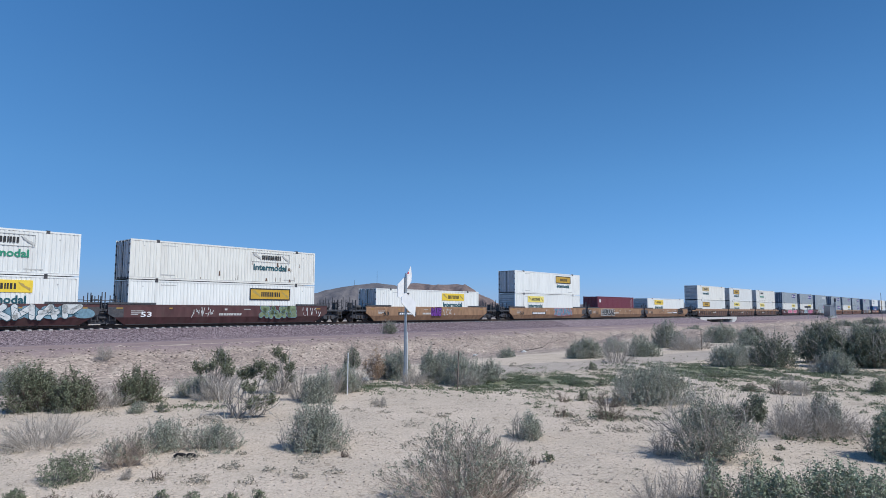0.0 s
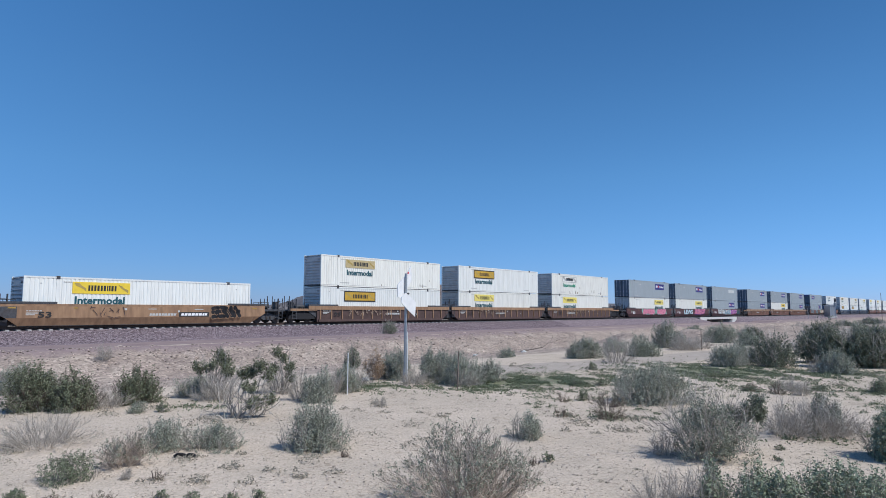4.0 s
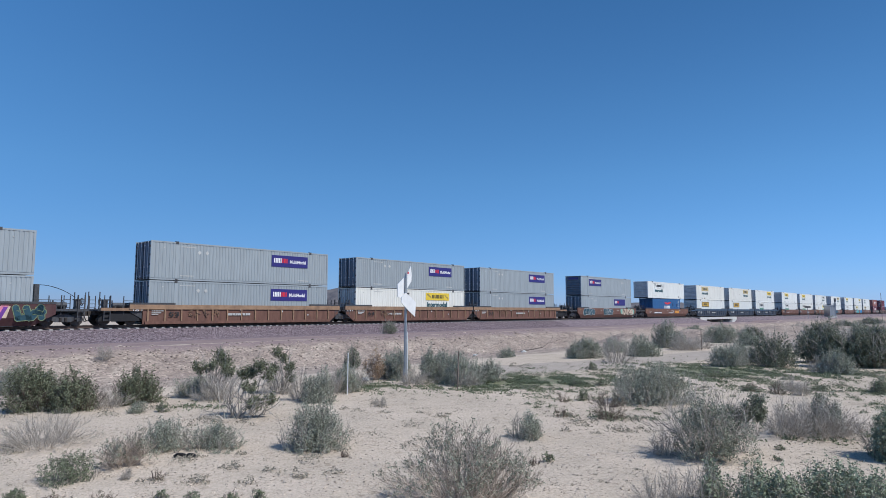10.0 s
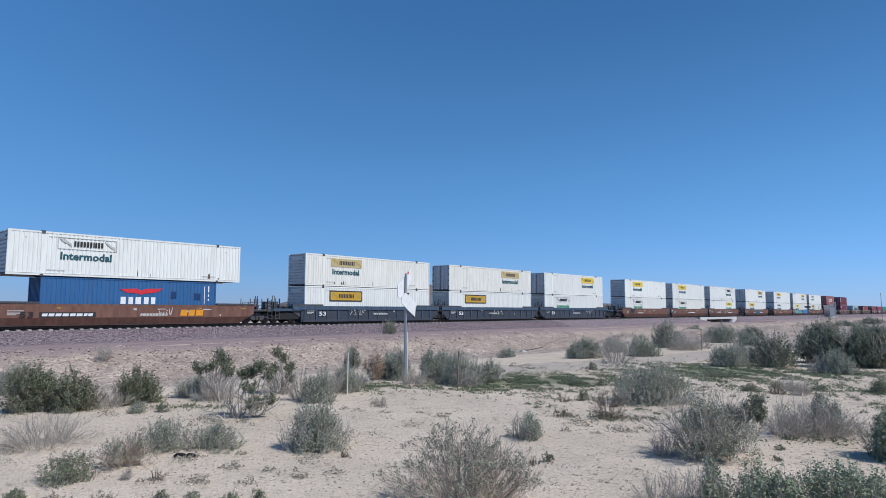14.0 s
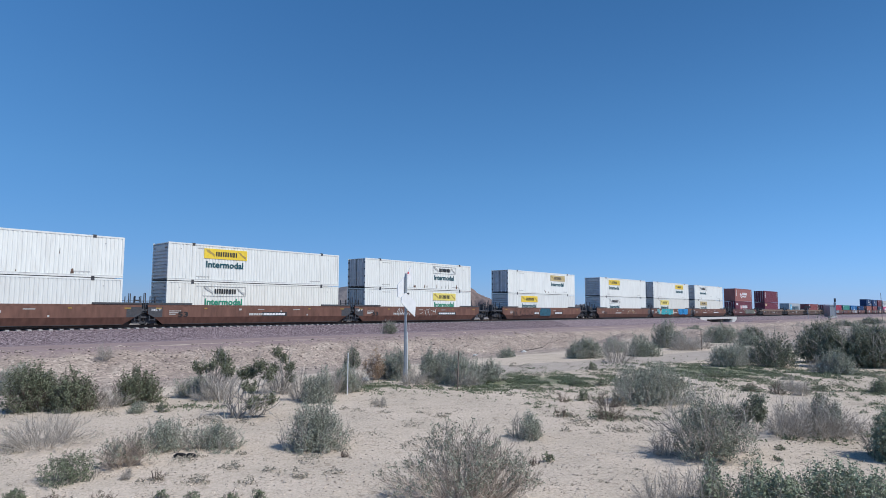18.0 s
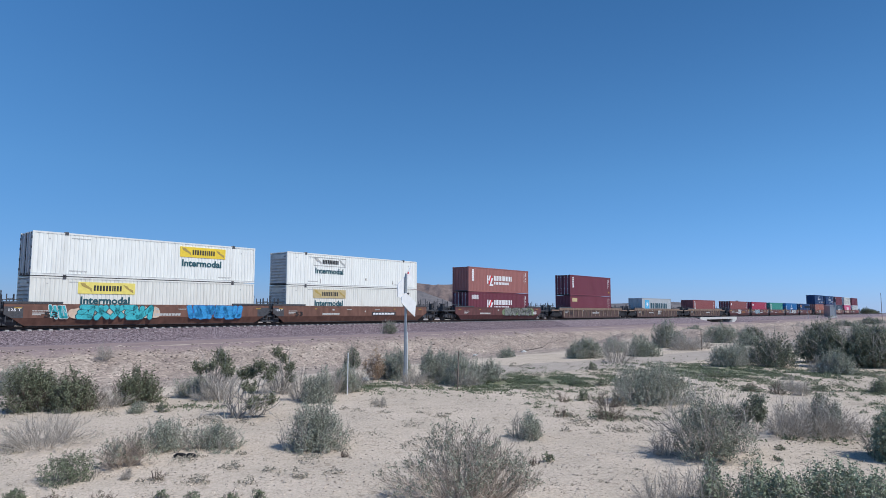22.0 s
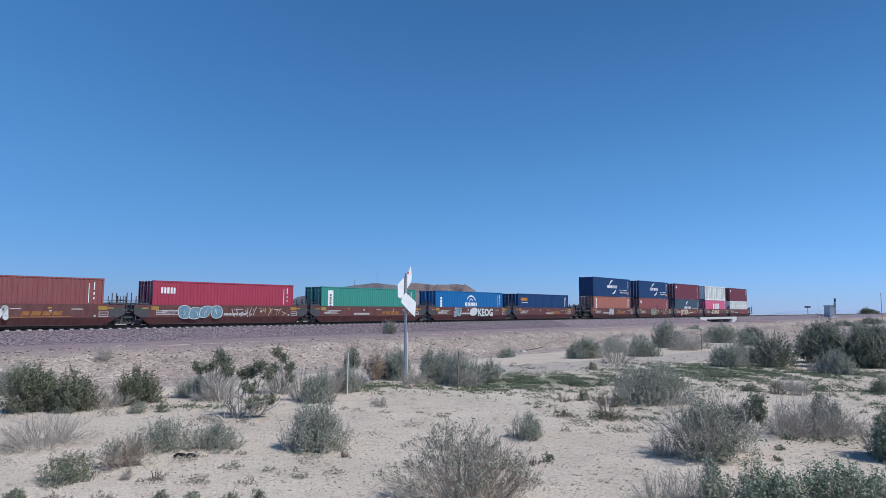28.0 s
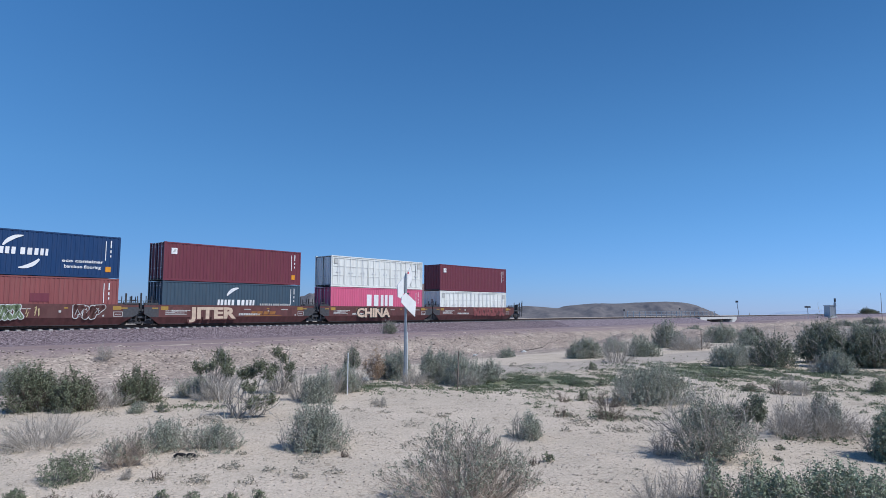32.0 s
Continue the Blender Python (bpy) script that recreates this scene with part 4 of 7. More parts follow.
# ---------------- well cars ----------------
def letters(seed, x0, x1, z0, z1, count, grow_by=0.0, mode="bubble"):
    """Sprayed letter-like shapes with no meaning."""
    r = random.Random(seed)
    g = Geo()
    w = (x1 - x0) / count
    for i in range(count):
        cx, cz = x0 + (i + 0.5) * w, (z0 + z1) / 2 + r.uniform(-0.04, 0.04)
        if mode == "bubble":
            # fat strokes between the points of a skewed three by three grid
            skew, fat = r.uniform(-0.12, 0.12), min(0.17, 0.24 * w) + grow_by
            strokes = r.choice(([(0, 6), (6, 8), (8, 4), (4, 3)], [(0, 6), (0, 8), (2, 8)], [(2, 0), (0, 6), (6, 8), (3, 5)], [(6, 8), (8, 2), (2, 0), (3, 4)], [(6, 0), (0, 2), (2, 8)], [(0, 7), (7, 2), (3, 5)], [(6, 2), (0, 8), (4, 7)]))
            for p, q in strokes:
                ends = []
                for c in (p, q):
                    ends.append(Vector((cx + (c % 3 - 1) * w * 0.33 + skew * (c // 3 - 1) + r.uniform(-0.03, 0.03), cz + (c // 3 - 1) * (z1 - z0) * 0.40 + r.uniform(-0.04, 0.04))))
                dd = ends[1] - ends[0]
                if dd.length < 0.02:
                    continue
                t = dd.normalized()
                nn = Vector((-t.y, t.x))
                A, B = ends
                pts = [A - t * fat * 0.9 - nn * fat * 0.35, A - t * fat * 0.35 - nn * fat * 0.95, B + t * fat * 0.35 - nn * fat, B + t * fat * 0.9 - nn * fat * 0.4, B + t * fat * 0.9 + nn * fat * 0.4, B + t * fat * 0.35 + nn * fat, A - t * fat * 0.35 + nn * fat * 0.95, A - t * fat * 0.9 + nn * fat * 0.35]
                g.slab([(v.x, min(max(v.y, 0.14), 1.44)) for v in pts], 0, 0.003)
        else:
            for _ in range(3):
                a = (cx + r.uniform(-0.45, 0.45) * w, r.uniform(z0, z1))
                b = (cx + r.uniform(-0.45, 0.45) * w, r.uniform(z0, z1))
                d = Vector((b[0] - a[0], b[1] - a[1]))
                if d.length < 0.08:
                    continue
                d = Vector((-d.y, d.x)).normalized() * (0.035 + grow_by)
                g.slab([(a[0] - d.x, a[1] - d.y), (b[0] - d.x, b[1] - d.y), (b[0] + d.x, b[1] + d.y), (a[0] + d.x, a[1] + d.y)], 0, 0.003)
    return g


def blobs(seed, x0, x1, z0, z1, count, grow_by=0.0, lean=0.1, step=0.0):
    """Fat rounded letter bodies, each a little in front of the last."""
    r = random.Random(seed)
    g = Geo()
    w = (x1 - x0) / count
    for i in range(count):
        cx, cz = x0 + (i + 0.5) * w, (z0 + z1) / 2 + r.uniform(-0.04, 0.04)
        rx, rz, p = w * r.uniform(0.55, 0.7) + grow_by, (z1 - z0) * r.uniform(0.42, 0.52) + grow_by, r.uniform(2.0, 2.9)
        bite, at, tilt = r.uniform(0.1, 0.34), r.uniform(0, 6.28), lean + r.uniform(-0.22, 0.22)
        pts = []
        for k in range(20):
            t = 2 * math.pi * k / 20
            c, sn = math.cos(t), math.sin(t)
            q = (abs(c) ** p + abs(sn) ** p) ** (-1 / p) * (1 - bite * max(0.0, math.cos(t - at)) ** 4)
            pts.append((cx + rx * q * c + tilt * rz * q * sn, min(max(cz + rz * q * sn, 0.13), 1.45)))
        g.slab(pts, -step * i, 0.003)
    return g


def counters(seed, x0, x1, z0, z1, count):
    """The short strokes that divide the fat bodies."""
    r = random.Random(seed)
    g = Geo()
    w = (x1 - x0) / count
    for i in range(count):
        cx, cz, hh = x0 + (i + 0.5) * w, (z0 + z1) / 2, (z1 - z0) * 0.5
        for _ in range(2):
            ax, az, tilt, ln = cx + r.uniform(-0.2, 0.2) * w, cz + r.uniform(-0.35, 0.35) * hh, r.uniform(-0.5, 0.5), r.uniform(0.18, 0.42) * hh
            g.slab([(ax - 0.022, az - ln), (ax + 0.022, az - ln), (ax + 0.022 + tilt * ln, az + ln), (ax - 0.022 + tilt * ln, az + ln)], 0, 0.003)
    return g


def graffiti(car, y, x0, x1, z0, z1, fill, line, seed, count=5, mode="bubble", cloud=None):
    """A sprayed piece: outline, filled bodies and dividing strokes, some before a cloud of a third colour."""
    if cloud:
        part("graffiti", blobs(seed + 4, x0 - 0.45, x1 + 0.45, z0 - 0.03, z1 + 0.03, count + 3, 0.02, -0.2).mesh("graffiti", cloud), car, "sprayed cloud behind a piece", (0, y - 0.007, 0), "stuff")
    if mode == "throw":
        gr = part("graffiti", blobs(seed, x0, x1, z0, z1, count, 0.035, 0.1, 0.004).mesh("graffiti", line), car, "spray-painted rounded letter shapes", (0, y - 0.012, 0), "stuff")
        part("fill", blobs(seed, x0, x1, z0, z1, count, -0.012, 0.1, 0.004).mesh("fill", fill), gr, at=(0, -0.002, 0), kind="stuff")
        part("highlight", counters(seed + 2, x0, x1, z0, z1, count).mesh("highlight", line), gr, at=(0, -0.006 - 0.004 * count, 0), kind="stuff")
        return
    gr = part("graffiti", letters(seed, x0, x1, z0, z1, count, 0.05 if mode == "bubble" else 0.012, mode).mesh("graffiti", line), car, "spray-painted lettering shapes", (0, y - 0.012, 0), "stuff")
    part("fill", letters(seed, x0, x1, z0, z1, count, 0.0 if mode == "bubble" else -0.012, mode).mesh("fill", fill), gr, at=(0, -0.005, 0), kind="stuff")
    if mode == "bubble":
        part("highlight", letters(seed + 9, x0, x1, z0 + 0.1, z1 - 0.1, count, -0.022, "strokes").mesh("highlight", line), gr, at=(0, -0.010, 0), kind="stuff")


def sprayed_word(car, y, text, x0, x1, z0, z1, fill, line):
    """A fat sprayed word with its outline."""
    h = z1 - z0
    gr = fit_word(text, x0, x1, z0, h, y - 0.010, line, car, "graffiti", 0.12 * h)
    tagged(gr, "spray-painted word in fat letters")
    inner = fit_word(text, x0 + 0.03, x1 - 0.03, z0, h, y - 0.016, fill, car, "graffiti", 0.03 * h)
    return inner


def make_truck():
    """A two-axle bogie, its middle at x 0, on the rails at z 0."""
    def frame_geo():
        g = Geo()
        poly = [(-1.15, 0.42), (-1.05, 0.62), (-0.55, 0.68), (-0.3, 0.78), (0.3, 0.78), (0.55, 0.68), (1.05, 0.62), (1.15, 0.42), (1.0, 0.34), (0.75, 0.42), (0.45, 0.26), (-0.45, 0.26), (-0.75, 0.42), (-1.0, 0.34)]
        return g.slab(poly, -0.06, 0.06)
    return frame_geo


def bogie(car, x):
    fg = make_truck()
    hub = part("bogie", shared("bolster", lambda: Geo().box(-0.22, 0.22, -1.05, 1.05, 0.5, 0.82).box(-0.5, 0.5, -0.3, 0.3, 0.78, 0.98), DARK), car, "dark steel two-axle bogie", (x, 0, 0))
    for y in (-1.02, 1.02):
        part("side_frame", shared("side_frame", fg, DARK), hub, at=(0, y, 0))
        part("spring_nest", shared("springs", lambda: Geo().rod((-0.16, 0, 0.3), (-0.16, 0, 0.55), 0.09, 8).rod((0.16, 0, 0.3), (0.16, 0, 0.55), 0.09, 8), TIRE), hub, at=(0, y * 1.06, 0))
    for ax in (-0.89, 0.89):
        def wheels():
            g = Geo()
            for y in (-0.75, 0.75):
                sgn = 1 if y > 0 else -1
                g.rod((0, y - 0.065, 0.42), (0, y + 0.065, 0.42), 0.42, 18)
                g.rod((0, y - sgn * 0.10, 0.42), (0, y - sgn * 0.065, 0.42), 0.45, 18)
            g.rod((0, -1.1, 0.42), (0, 1.1, 0.42), 0.09, 8)
            return g
        part("wheelset", shared("wheelset", wheels, TIRE), hub, at=(ax, 0, 0))
        for y in (-1.1, 1.1):
            part("axle_cap", shared("axle_cap", lambda: Geo().rod((0, -0.06, 0.42), (0, 0.06, 0.42), 0.12, 10), DARK), hub, at=(ax, y, 0))


def ladder_geo(h0, h1, w=0.4):
    g = Geo()
    g.box(0, 0.05, -0.03, 0.02, h0, h1 + 0.12).box(w, w + 0.05, -0.03, 0.02, h0, h1 + 0.12)
    k = int((h1 - h0) / 0.28)
    for i in range(k + 1):
        z = h0 + 0.06 + i * 0.28
        g.box(0.05, w, -0.02, 0.012, z, z + 0.04)
    return g


def end_gear(car, x, d, coupled, paint, posts=True):
    """Platform, ladders, posts and brake gear at one end; d is -1 or 1, the way the end points; x is the well's end."""
    reach = 3.35 if coupled else 1.55
    a, b = sorted((x + d * 0.5, x + d * reach))
    part("end_platform", shared("platform|%.2f|%d|%.2f" % (reach, d, 0), lambda: Geo().box(a - x, b - x, -1.30, 1.30, 1.0, 1.10).box(a - x, b - x, -0.35, 0.35, 0.72, 1.0).box(a - x + 0.1, b - x - 0.1, -1.36, -1.28, 0.98, 1.14).box(a - x + 0.1, b - x - 0.1, 1.28, 1.36, 0.98, 1.14), DARK), car, "dark steel end platform", (x, 0, 0))
    for y in (-1.36, 1.36):
        part("ladder", shared("ladder", lambda: ladder_geo(0.30, 1.95), DARK), car, "dark steel ladder", (x + d * (reach - 0.55) - 0.2, y, 0))
        if not posts:
            continue
        part("hand_post", shared("hand_post", lambda: Geo().rod((0, 0, 1.0), (0, 0, 2.30), 0.036, 6).rod((0, 0, 1.5), (0.02, 0.25, 1.1), 0.02, 5), DARK), car, at=(x + d * (reach - 0.08), y * 0.95, 0))
        part("hand_post", shared("hand_post_low", lambda: Geo().rod((0, 0, 1.0), (0, 0, 2.05), 0.026, 6).box(-0.06, 0.06, -0.04, 0.04, 1.0, 1.2), DARK), car, at=(x + d * (reach - 0.75), y * 0.95, 0))
        if coupled:
            part("hand_post", shared("hand_post", Geo, DARK), car, at=(x + d * (reach - 1.7), y * 0.9, -0.25))
    part("walkway_rail", shared("walk_rail|%d" % d, lambda: Geo().rod((-1.1, -1.3, 1.72), (0.3, -1.3, 1.72), 0.022, 5).rod((-1.1, -1.3, 1.1), (-1.1, -1.3, 1.72), 0.02, 5).rod((0.3, -1.3, 1.4), (0.3, -1.3, 1.72), 0.02, 5).rod((-0.4, -1.3, 1.3), (-0.4, -1.3, 1.72), 0.02, 5), DARK), car, at=(x + d * 1.0 + 0.4, 0, 0))
    if coupled:
        part("brake_tank", shared("brake_tank", lambda: Geo().rod((-0.42, 0, 1.40), (0.42, 0, 1.40), 0.18, 12).box(-0.3, -0.2, -0.18, 0.18, 1.1, 1.32).box(0.2, 0.3, -0.18, 0.18, 1.1, 1.32).rod((-0.3, 0.3, 1.1), (-0.3, 0.3, 1.75), 0.045, 6).box(-0.1, 0.5, 0.2, 0.4, 1.1, 1.35), DARK), car, "dark brake cylinder", (x + d * 1.75, -0.55, 0))
        stand = part("brake_stand", shared("brake_stand", lambda: Geo().box(-0.14, 0.14, -0.22, 0.22, 1.1, 1.72).box(-0.2, 0.2, -0.26, 0.26, 1.72, 1.80), DARK), car, "hand brake housing", (x + d * 2.75, -0.75, 0))
        def wheel_geo():
            g = Geo()
            for i in range(12):
                a0, a1 = 2 * math.pi * i / 12, 2 * math.pi * (i + 1) / 12
                g.rod((0, 0.26 * math.cos(a0), 1.62 + 0.26 * math.sin(a0)), (0, 0.26 * math.cos(a1), 1.62 + 0.26 * math.sin(a1)), 0.025, 5)
            for i in range(3):
                a0 = math.pi * i / 3
                g.rod((0, 0.26 * math.cos(a0), 1.62 + 0.26 * math.sin(a0)), (0, -0.26 * math.cos(a0), 1.62 - 0.26 * math.sin(a0)), 0.018, 5)
            return g
        part("brake_wheel", shared("brake_wheel", wheel_geo, DARK), stand, at=(d * 0.3, 0, 0))
        part("coupler", shared("coupler|%d" % d, lambda: Geo().box(*sorted((d * reach, d * (reach + 0.5))), -0.12, 0.12, 0.72, 0.98).box(*sorted((d * (reach + 0.3), d * (reach + 0.56))), -0.24, 0.2, 0.66, 1.02), TIRE), car, "worn steel coupler", (x, 0, 0))
        part("air_hose", shared("air_hose|%d" % d, lambda: Geo().rod((d * reach, -0.35, 0.75), (d * (reach + 0.15), -0.36, 0.35), 0.03, 6).rod((d * (reach + 0.15), -0.36, 0.35), (d * (reach + 0.5), -0.3, 0.28), 0.03, 6), RUBBER), car, at=(x, 0, 0))


def well_car(s, well, box_len, paint, style, left, right, label, extras=None, bogies=(True, True)):
    """A well car unit: deep side sills with slanted ends, floor, end platforms, bogies. Its x 0 is the left end of the load."""
    car = thing("well_car", label, "rail car", "well cars of the freight train")
    a = (box_len - well) / 2
    b = a + well
    Y = -1.43
    panelmat = {"smooth": paint, "ribbed": {CAR_BLUE: CAR_BLUEPANEL, CAR_SAND: CAR_RUST}.get(paint, CAR_DARK)}[style]
    # the smooth sill leans inwards below its fold
    fold = 0.56
    poly = [(a - 1.3, 1.30), (a - 1.3, 0.80), (a - 0.87, fold), (b + 0.87, fold), (b + 1.3, 0.80), (b + 1.3, 1.30)]
    if style == "ribbed":
        poly = [(a - 0.35, 1.12), (a - 0.35, 0.06)] if left else [(a - 1.2, 1.12), (a - 1.2, 0.80), (a - 0.2, 0.06)]
        poly += [(b + 0.35, 0.06), (b + 0.35, 1.12)] if right else [(b + 0.2, 0.06), (b + 1.2, 0.80), (b + 1.2, 1.12)]
        for ends, xe, d in ((left, a, -1), (right, b, 1)):
            if ends:
                # added black dome plate: stands in for the side frame's deep shadow
                dome = [(1.42 * math.cos(math.pi * k / 10), 0.30 + 0.62 * math.sin(math.pi * k / 10)) for k in range(11)]
                part("bogie_fender", shared("bogie_fender", lambda: Geo().slab(dome, -1.24, -1.16), GASKET_AND_SHADE), car, "dark rounded fender over the bogie", (xe + d * 1.9, 0, 0))
                part("end_beam", shared("end_beam|%d" % d, lambda: Geo().box(*sorted((d * 0.35, d * 3.2)), -1.40, -1.26, 1.02, 1.22), CAR_CHORD if paint is CAR_CREAM else paint), car, at=(xe, 0, 0))
    for y, d in ((Y, 1), (-Y, -1)):
        y0, y1 = sorted((y + d * (0.06 if style == "ribbed" else 0.0), y + d * 0.13))
        sill = part("side_sill", shared("sill|%s%.2f%.2f%d%d%d" % (style, a, b, d, left, right), lambda: Geo().slab(poly, y0, y1), panelmat), car)
        if style == "smooth":
            part("top_chord", shared("chord|%.2f%.2f%d" % (a, b, d), lambda: Geo().slab([(a - 1.3, 1.30), (b + 1.3, 1.30), (b + 1.3, 1.46), (a - 1.3, 1.46)], *sorted((y + d * 0.02, y + d * 0.17))), paint), sill)

            def lower_leaf():
                g = Geo()
                yi = y + d * 0.24
                q = [(a - 0.87, y, fold), (b + 0.87, y, fold), (b + 0.1, yi, 0.04), (a - 0.1, yi, 0.04)]
                g.quad(*(q if d > 0 else q[::-1]))
                g.quad((a - 0.1, yi, 0.04), (b + 0.1, yi, 0.04), (b + 0.1, y + d * 0.4, 0.04), (a - 0.1, y + d * 0.4, 0.04))
                return g
            part("sill_leaf", shared("leaf|%.2f%.2f%d" % (a, b, d), lower_leaf, paint), sill)
        else:
            part("top_chord", shared("rchord|%.2f%.2f%d" % (a, b, d), lambda: Geo().box(a - 1.3, b + 1.3, *sorted((y - d * 0.02, y + d * 0.15)), 1.12, 1.46), CAR_CHORD if paint is CAR_CREAM else paint), sill)
            part("bottom_chord", shared("bchord|%.2f%.2f%d" % (a, b, d), lambda: Geo().box(a - 0.2, b + 0.2, *sorted((y - d * 0.02, y + d * 0.13)), 0.05, 0.26), panelmat), sill)
            k = int(well / 1.25)
            for i in range(k + 1):
                part("rib", shared("rib|%d" % d, lambda: Geo().box(-0.05, 0.05, *sorted((y - d * 0.012, y + d * 0.06)), 0.26, 1.12), paint), sill, at=(a + well * i / k, 0, 0))
        for xa, xb in ((a - 1.3, a + 2.0), (b - 2.0, b + 1.3)) if well > 13 else ((a - 1.3, a - 0.3), (b + 0.3, b + 1.3)):
            part("end_cap", shared("cap|%.2f%d" % (xb - xa, d), lambda: Geo().box(0, xb - xa, *sorted((y - d * 0.01, y + d * 0.2)), 1.464, 1.60), DARK), car, "dark raised sill cap", (xa, 0, 0))
    part("well_floor", shared("wfloor|%.2f%.2f" % (a, b), lambda: Geo().box(a, b, -1.2, 1.2, 0.035, 0.34), DARK), car)
    for xx, d in ((a, -1), (b, 1)):
        part("bulkhead", shared("bulkhead|%d" % d, lambda: Geo().slab([(0, 0.22), (0, 1.42), (d * 1.25, 1.42), (d * 1.25, 0.95)][::d], -1.28, 1.28), DARK), car, at=(xx, 0, 0))
    # articulated ends: black sill ends, and the guard over the joint
    for ends, xe, d in ((left, a, -1), (right, b, 1)):
        if not ends and style == "smooth":
            part("sill_end", shared("sill_end|%d" % d, lambda: Geo().slab([(d * 0.25, fold), (d * 0.25, 1.28), (d * 1.3, 1.28), (d * 1.3, 0.80), (d * 0.87, fold)][::-d], Y - 0.004, Y - 0.001), DARK), car, "blackened sill end", (xe, 0, 0))
            if d > 0:
                part("joint_guard", shared("joint_guard", lambda: Geo().box(1.2, 2.1, -1.0, 1.0, 0.28, 1.2).box(1.35, 1.95, -1.25, -1.0, 0.5, 0.62).box(1.35, 1.95, -1.25, -1.0, 0.85, 0.95).box(0.75, 2.55, -1.08, -0.98, 0.10, 0.62), DARK), car, "black guard over the joint", (xe, 0, 0))
    end_gear(car, a, -1, left, paint, paint is not CAR_CREAM)
    end_gear(car, b, 1, right, paint, paint is not CAR_CREAM)
    if bogies[0]:
        bogie(car, a - (1.85 if left else 1.63))
    if bogies[1]:
        bogie(car, b + (1.85 if right else 1.63))
    # small markings on the sill
    if well > 14:
        nx = a + 0.9 if well > 16 and style == "smooth" else a + 1.5 if well > 16 else b - 0.6
        fit_word("53" if well > 16 else "48", nx, nx + 0.8, 0.60, 0.36, Y - 0.03, P_BLACK if paint in (CAR_TAN, CAR_RUST, CAR_CREAM, CAR_SAND) else P_WHITE, car, "size_number")
    r = random.Random(int(s * 10) + 5)
    for k, (x, w) in enumerate(((a - 0.75, 0.55), (b + 0.1, 0.55), (a + 3.0, 0.3), (b - 3.5, 0.3))):
        part("reflector", shared("reflector|%.2f" % w, lambda: Geo().box(0, w * 0.8, -0.008, 0.0, 1.16, 1.25), P_REFLECT), car, "yellow reflective strip", (x, Y, 0))
    part("data_mark", shared("car_bars", lambda: blocks(0, 0.9, 0.98, 1.04, 7, 2).box(0, 0.7, -0.004, 0, 0.84, 0.90).box(0, 0.5, -0.004, 0, 0.74, 0.79), P_GREYFIG), car, at=(a + 0.25, Y - 0.002, 0), kind="stuff")
    part("number_mark", shared("car_number", lambda: blocks(0, 2.0, 0.66, 0.83, 9, 21, 0.03), P_GREYFIG), car, "pale car number bars", (a + well * r.uniform(0.2, 0.55), Y - 0.004, 0), "stuff")
    part("data_mark", shared("sill_notes|%d" % r.randrange(4), lambda: Geo().box(0, 0.22, -0.004, 0, 1.06, 1.2).box(1.7, 2.3, -0.004, 0, 1.12, 1.17).box(3.9, 4.05, -0.004, 0, 0.9, 1.05).box(5.2, 5.9, -0.004, 0, 1.1, 1.16).box(6.6, 6.72, -0.004, 0, 0.62, 0.74), P_GREYFIG), car, at=(a + well * r.uniform(0.3, 0.5), Y - 0.003, 0), kind="stuff")
    if well < 13:
        for x in (a - 0.1, b - 0.45):
            part("reflector", shared("reflector_plate", lambda: Geo().box(0, 0.55, -0.008, 0.0, 1.08, 1.34), P_REFLECT), car, "dull amber reflective plate", (x, Y - 0.003, 0))
        part("data_panel", shared("data_panel", lambda: Geo().box(0, 0.62, -0.006, 0, 0.62, 0.66).box(0, 0.62, -0.006, 0, 0.92, 0.96).box(0, 0.04, -0.006, 0, 0.66, 0.92).box(0.58, 0.62, -0.006, 0, 0.66, 0.92).box(0.1, 0.5, -0.006, 0, 0.76, 0.80), P_GREYFIG), car, "pale framed data panel", (b - 0.4, Y - 0.003, 0), "stuff")
        part("data_mark", shared("capacity_rows", lambda: blocks(0, 1.5, 1.02, 1.08, 12, 6).box(0, 1.2, -0.004, 0, 0.92, 0.96).box(0, 1.0, -0.004, 0, 0.83, 0.87).box(0, 1.2, -0.004, 0, 0.74, 0.78), P_GREYFIG), car, at=(a + 0.7, Y - 0.003, 0), kind="stuff")
    if extras:
        extras(car, a, b, Y)
    return train_thing(car, s, MID, RAIL)

build_ground()

# ---------------- the consist ----------------
LOW, HIGH = RAIL + 0.345, RAIL + 0.36 + H9 + 0.01


def art(s, paint, style, first, last, label, extras=None):
    well_car(s, 16.25, 16.15, paint, style, first, last, label, extras, (True, last))


def gf(*runs):
    """Graffiti runs: start, end, fill, outline, seed, letters, mode."""
    def add(car, a, b, Y):
        for x0, x1, fill, line, seed, count, mode, *cloud in runs:
            lo, hi = (0.42, 1.40) if mode == "throw" else (0.52, 1.34)
            graffiti(car, Y, a + x0, a + x1, lo, hi, fill, line, seed, count, mode, *cloud)
    return add


def gold_mark(car, a, b, Y):
    part("railway_mark", blocks(b - 5.0, b - 2.6, 0.72, 0.98, 4, 3, 0.1).mesh("railway_mark", P_GOLD), car, "faded gold railway mark", (0, Y - 0.004, 0))
    part("railway_mark", Geo().slab([(b - 5.6, 0.58), (b - 2.0, 0.62), (b - 2.3, 0.68), (b - 5.5, 0.64)], 0, 0.003).mesh("railway_mark", P_GOLD), car, at=(0, Y - 0.006, 0))


def combined(*fs):
    def add(car, a, b, Y):
        for f in fs:
            f(car, a, b, Y)
    return add


def capacity(car, a, b, Y):
    fit_word("125 T", a - 1.1, a - 0.35, 1.0, 0.16, Y - 0.006, P_WHITE, car, "capacity_number")


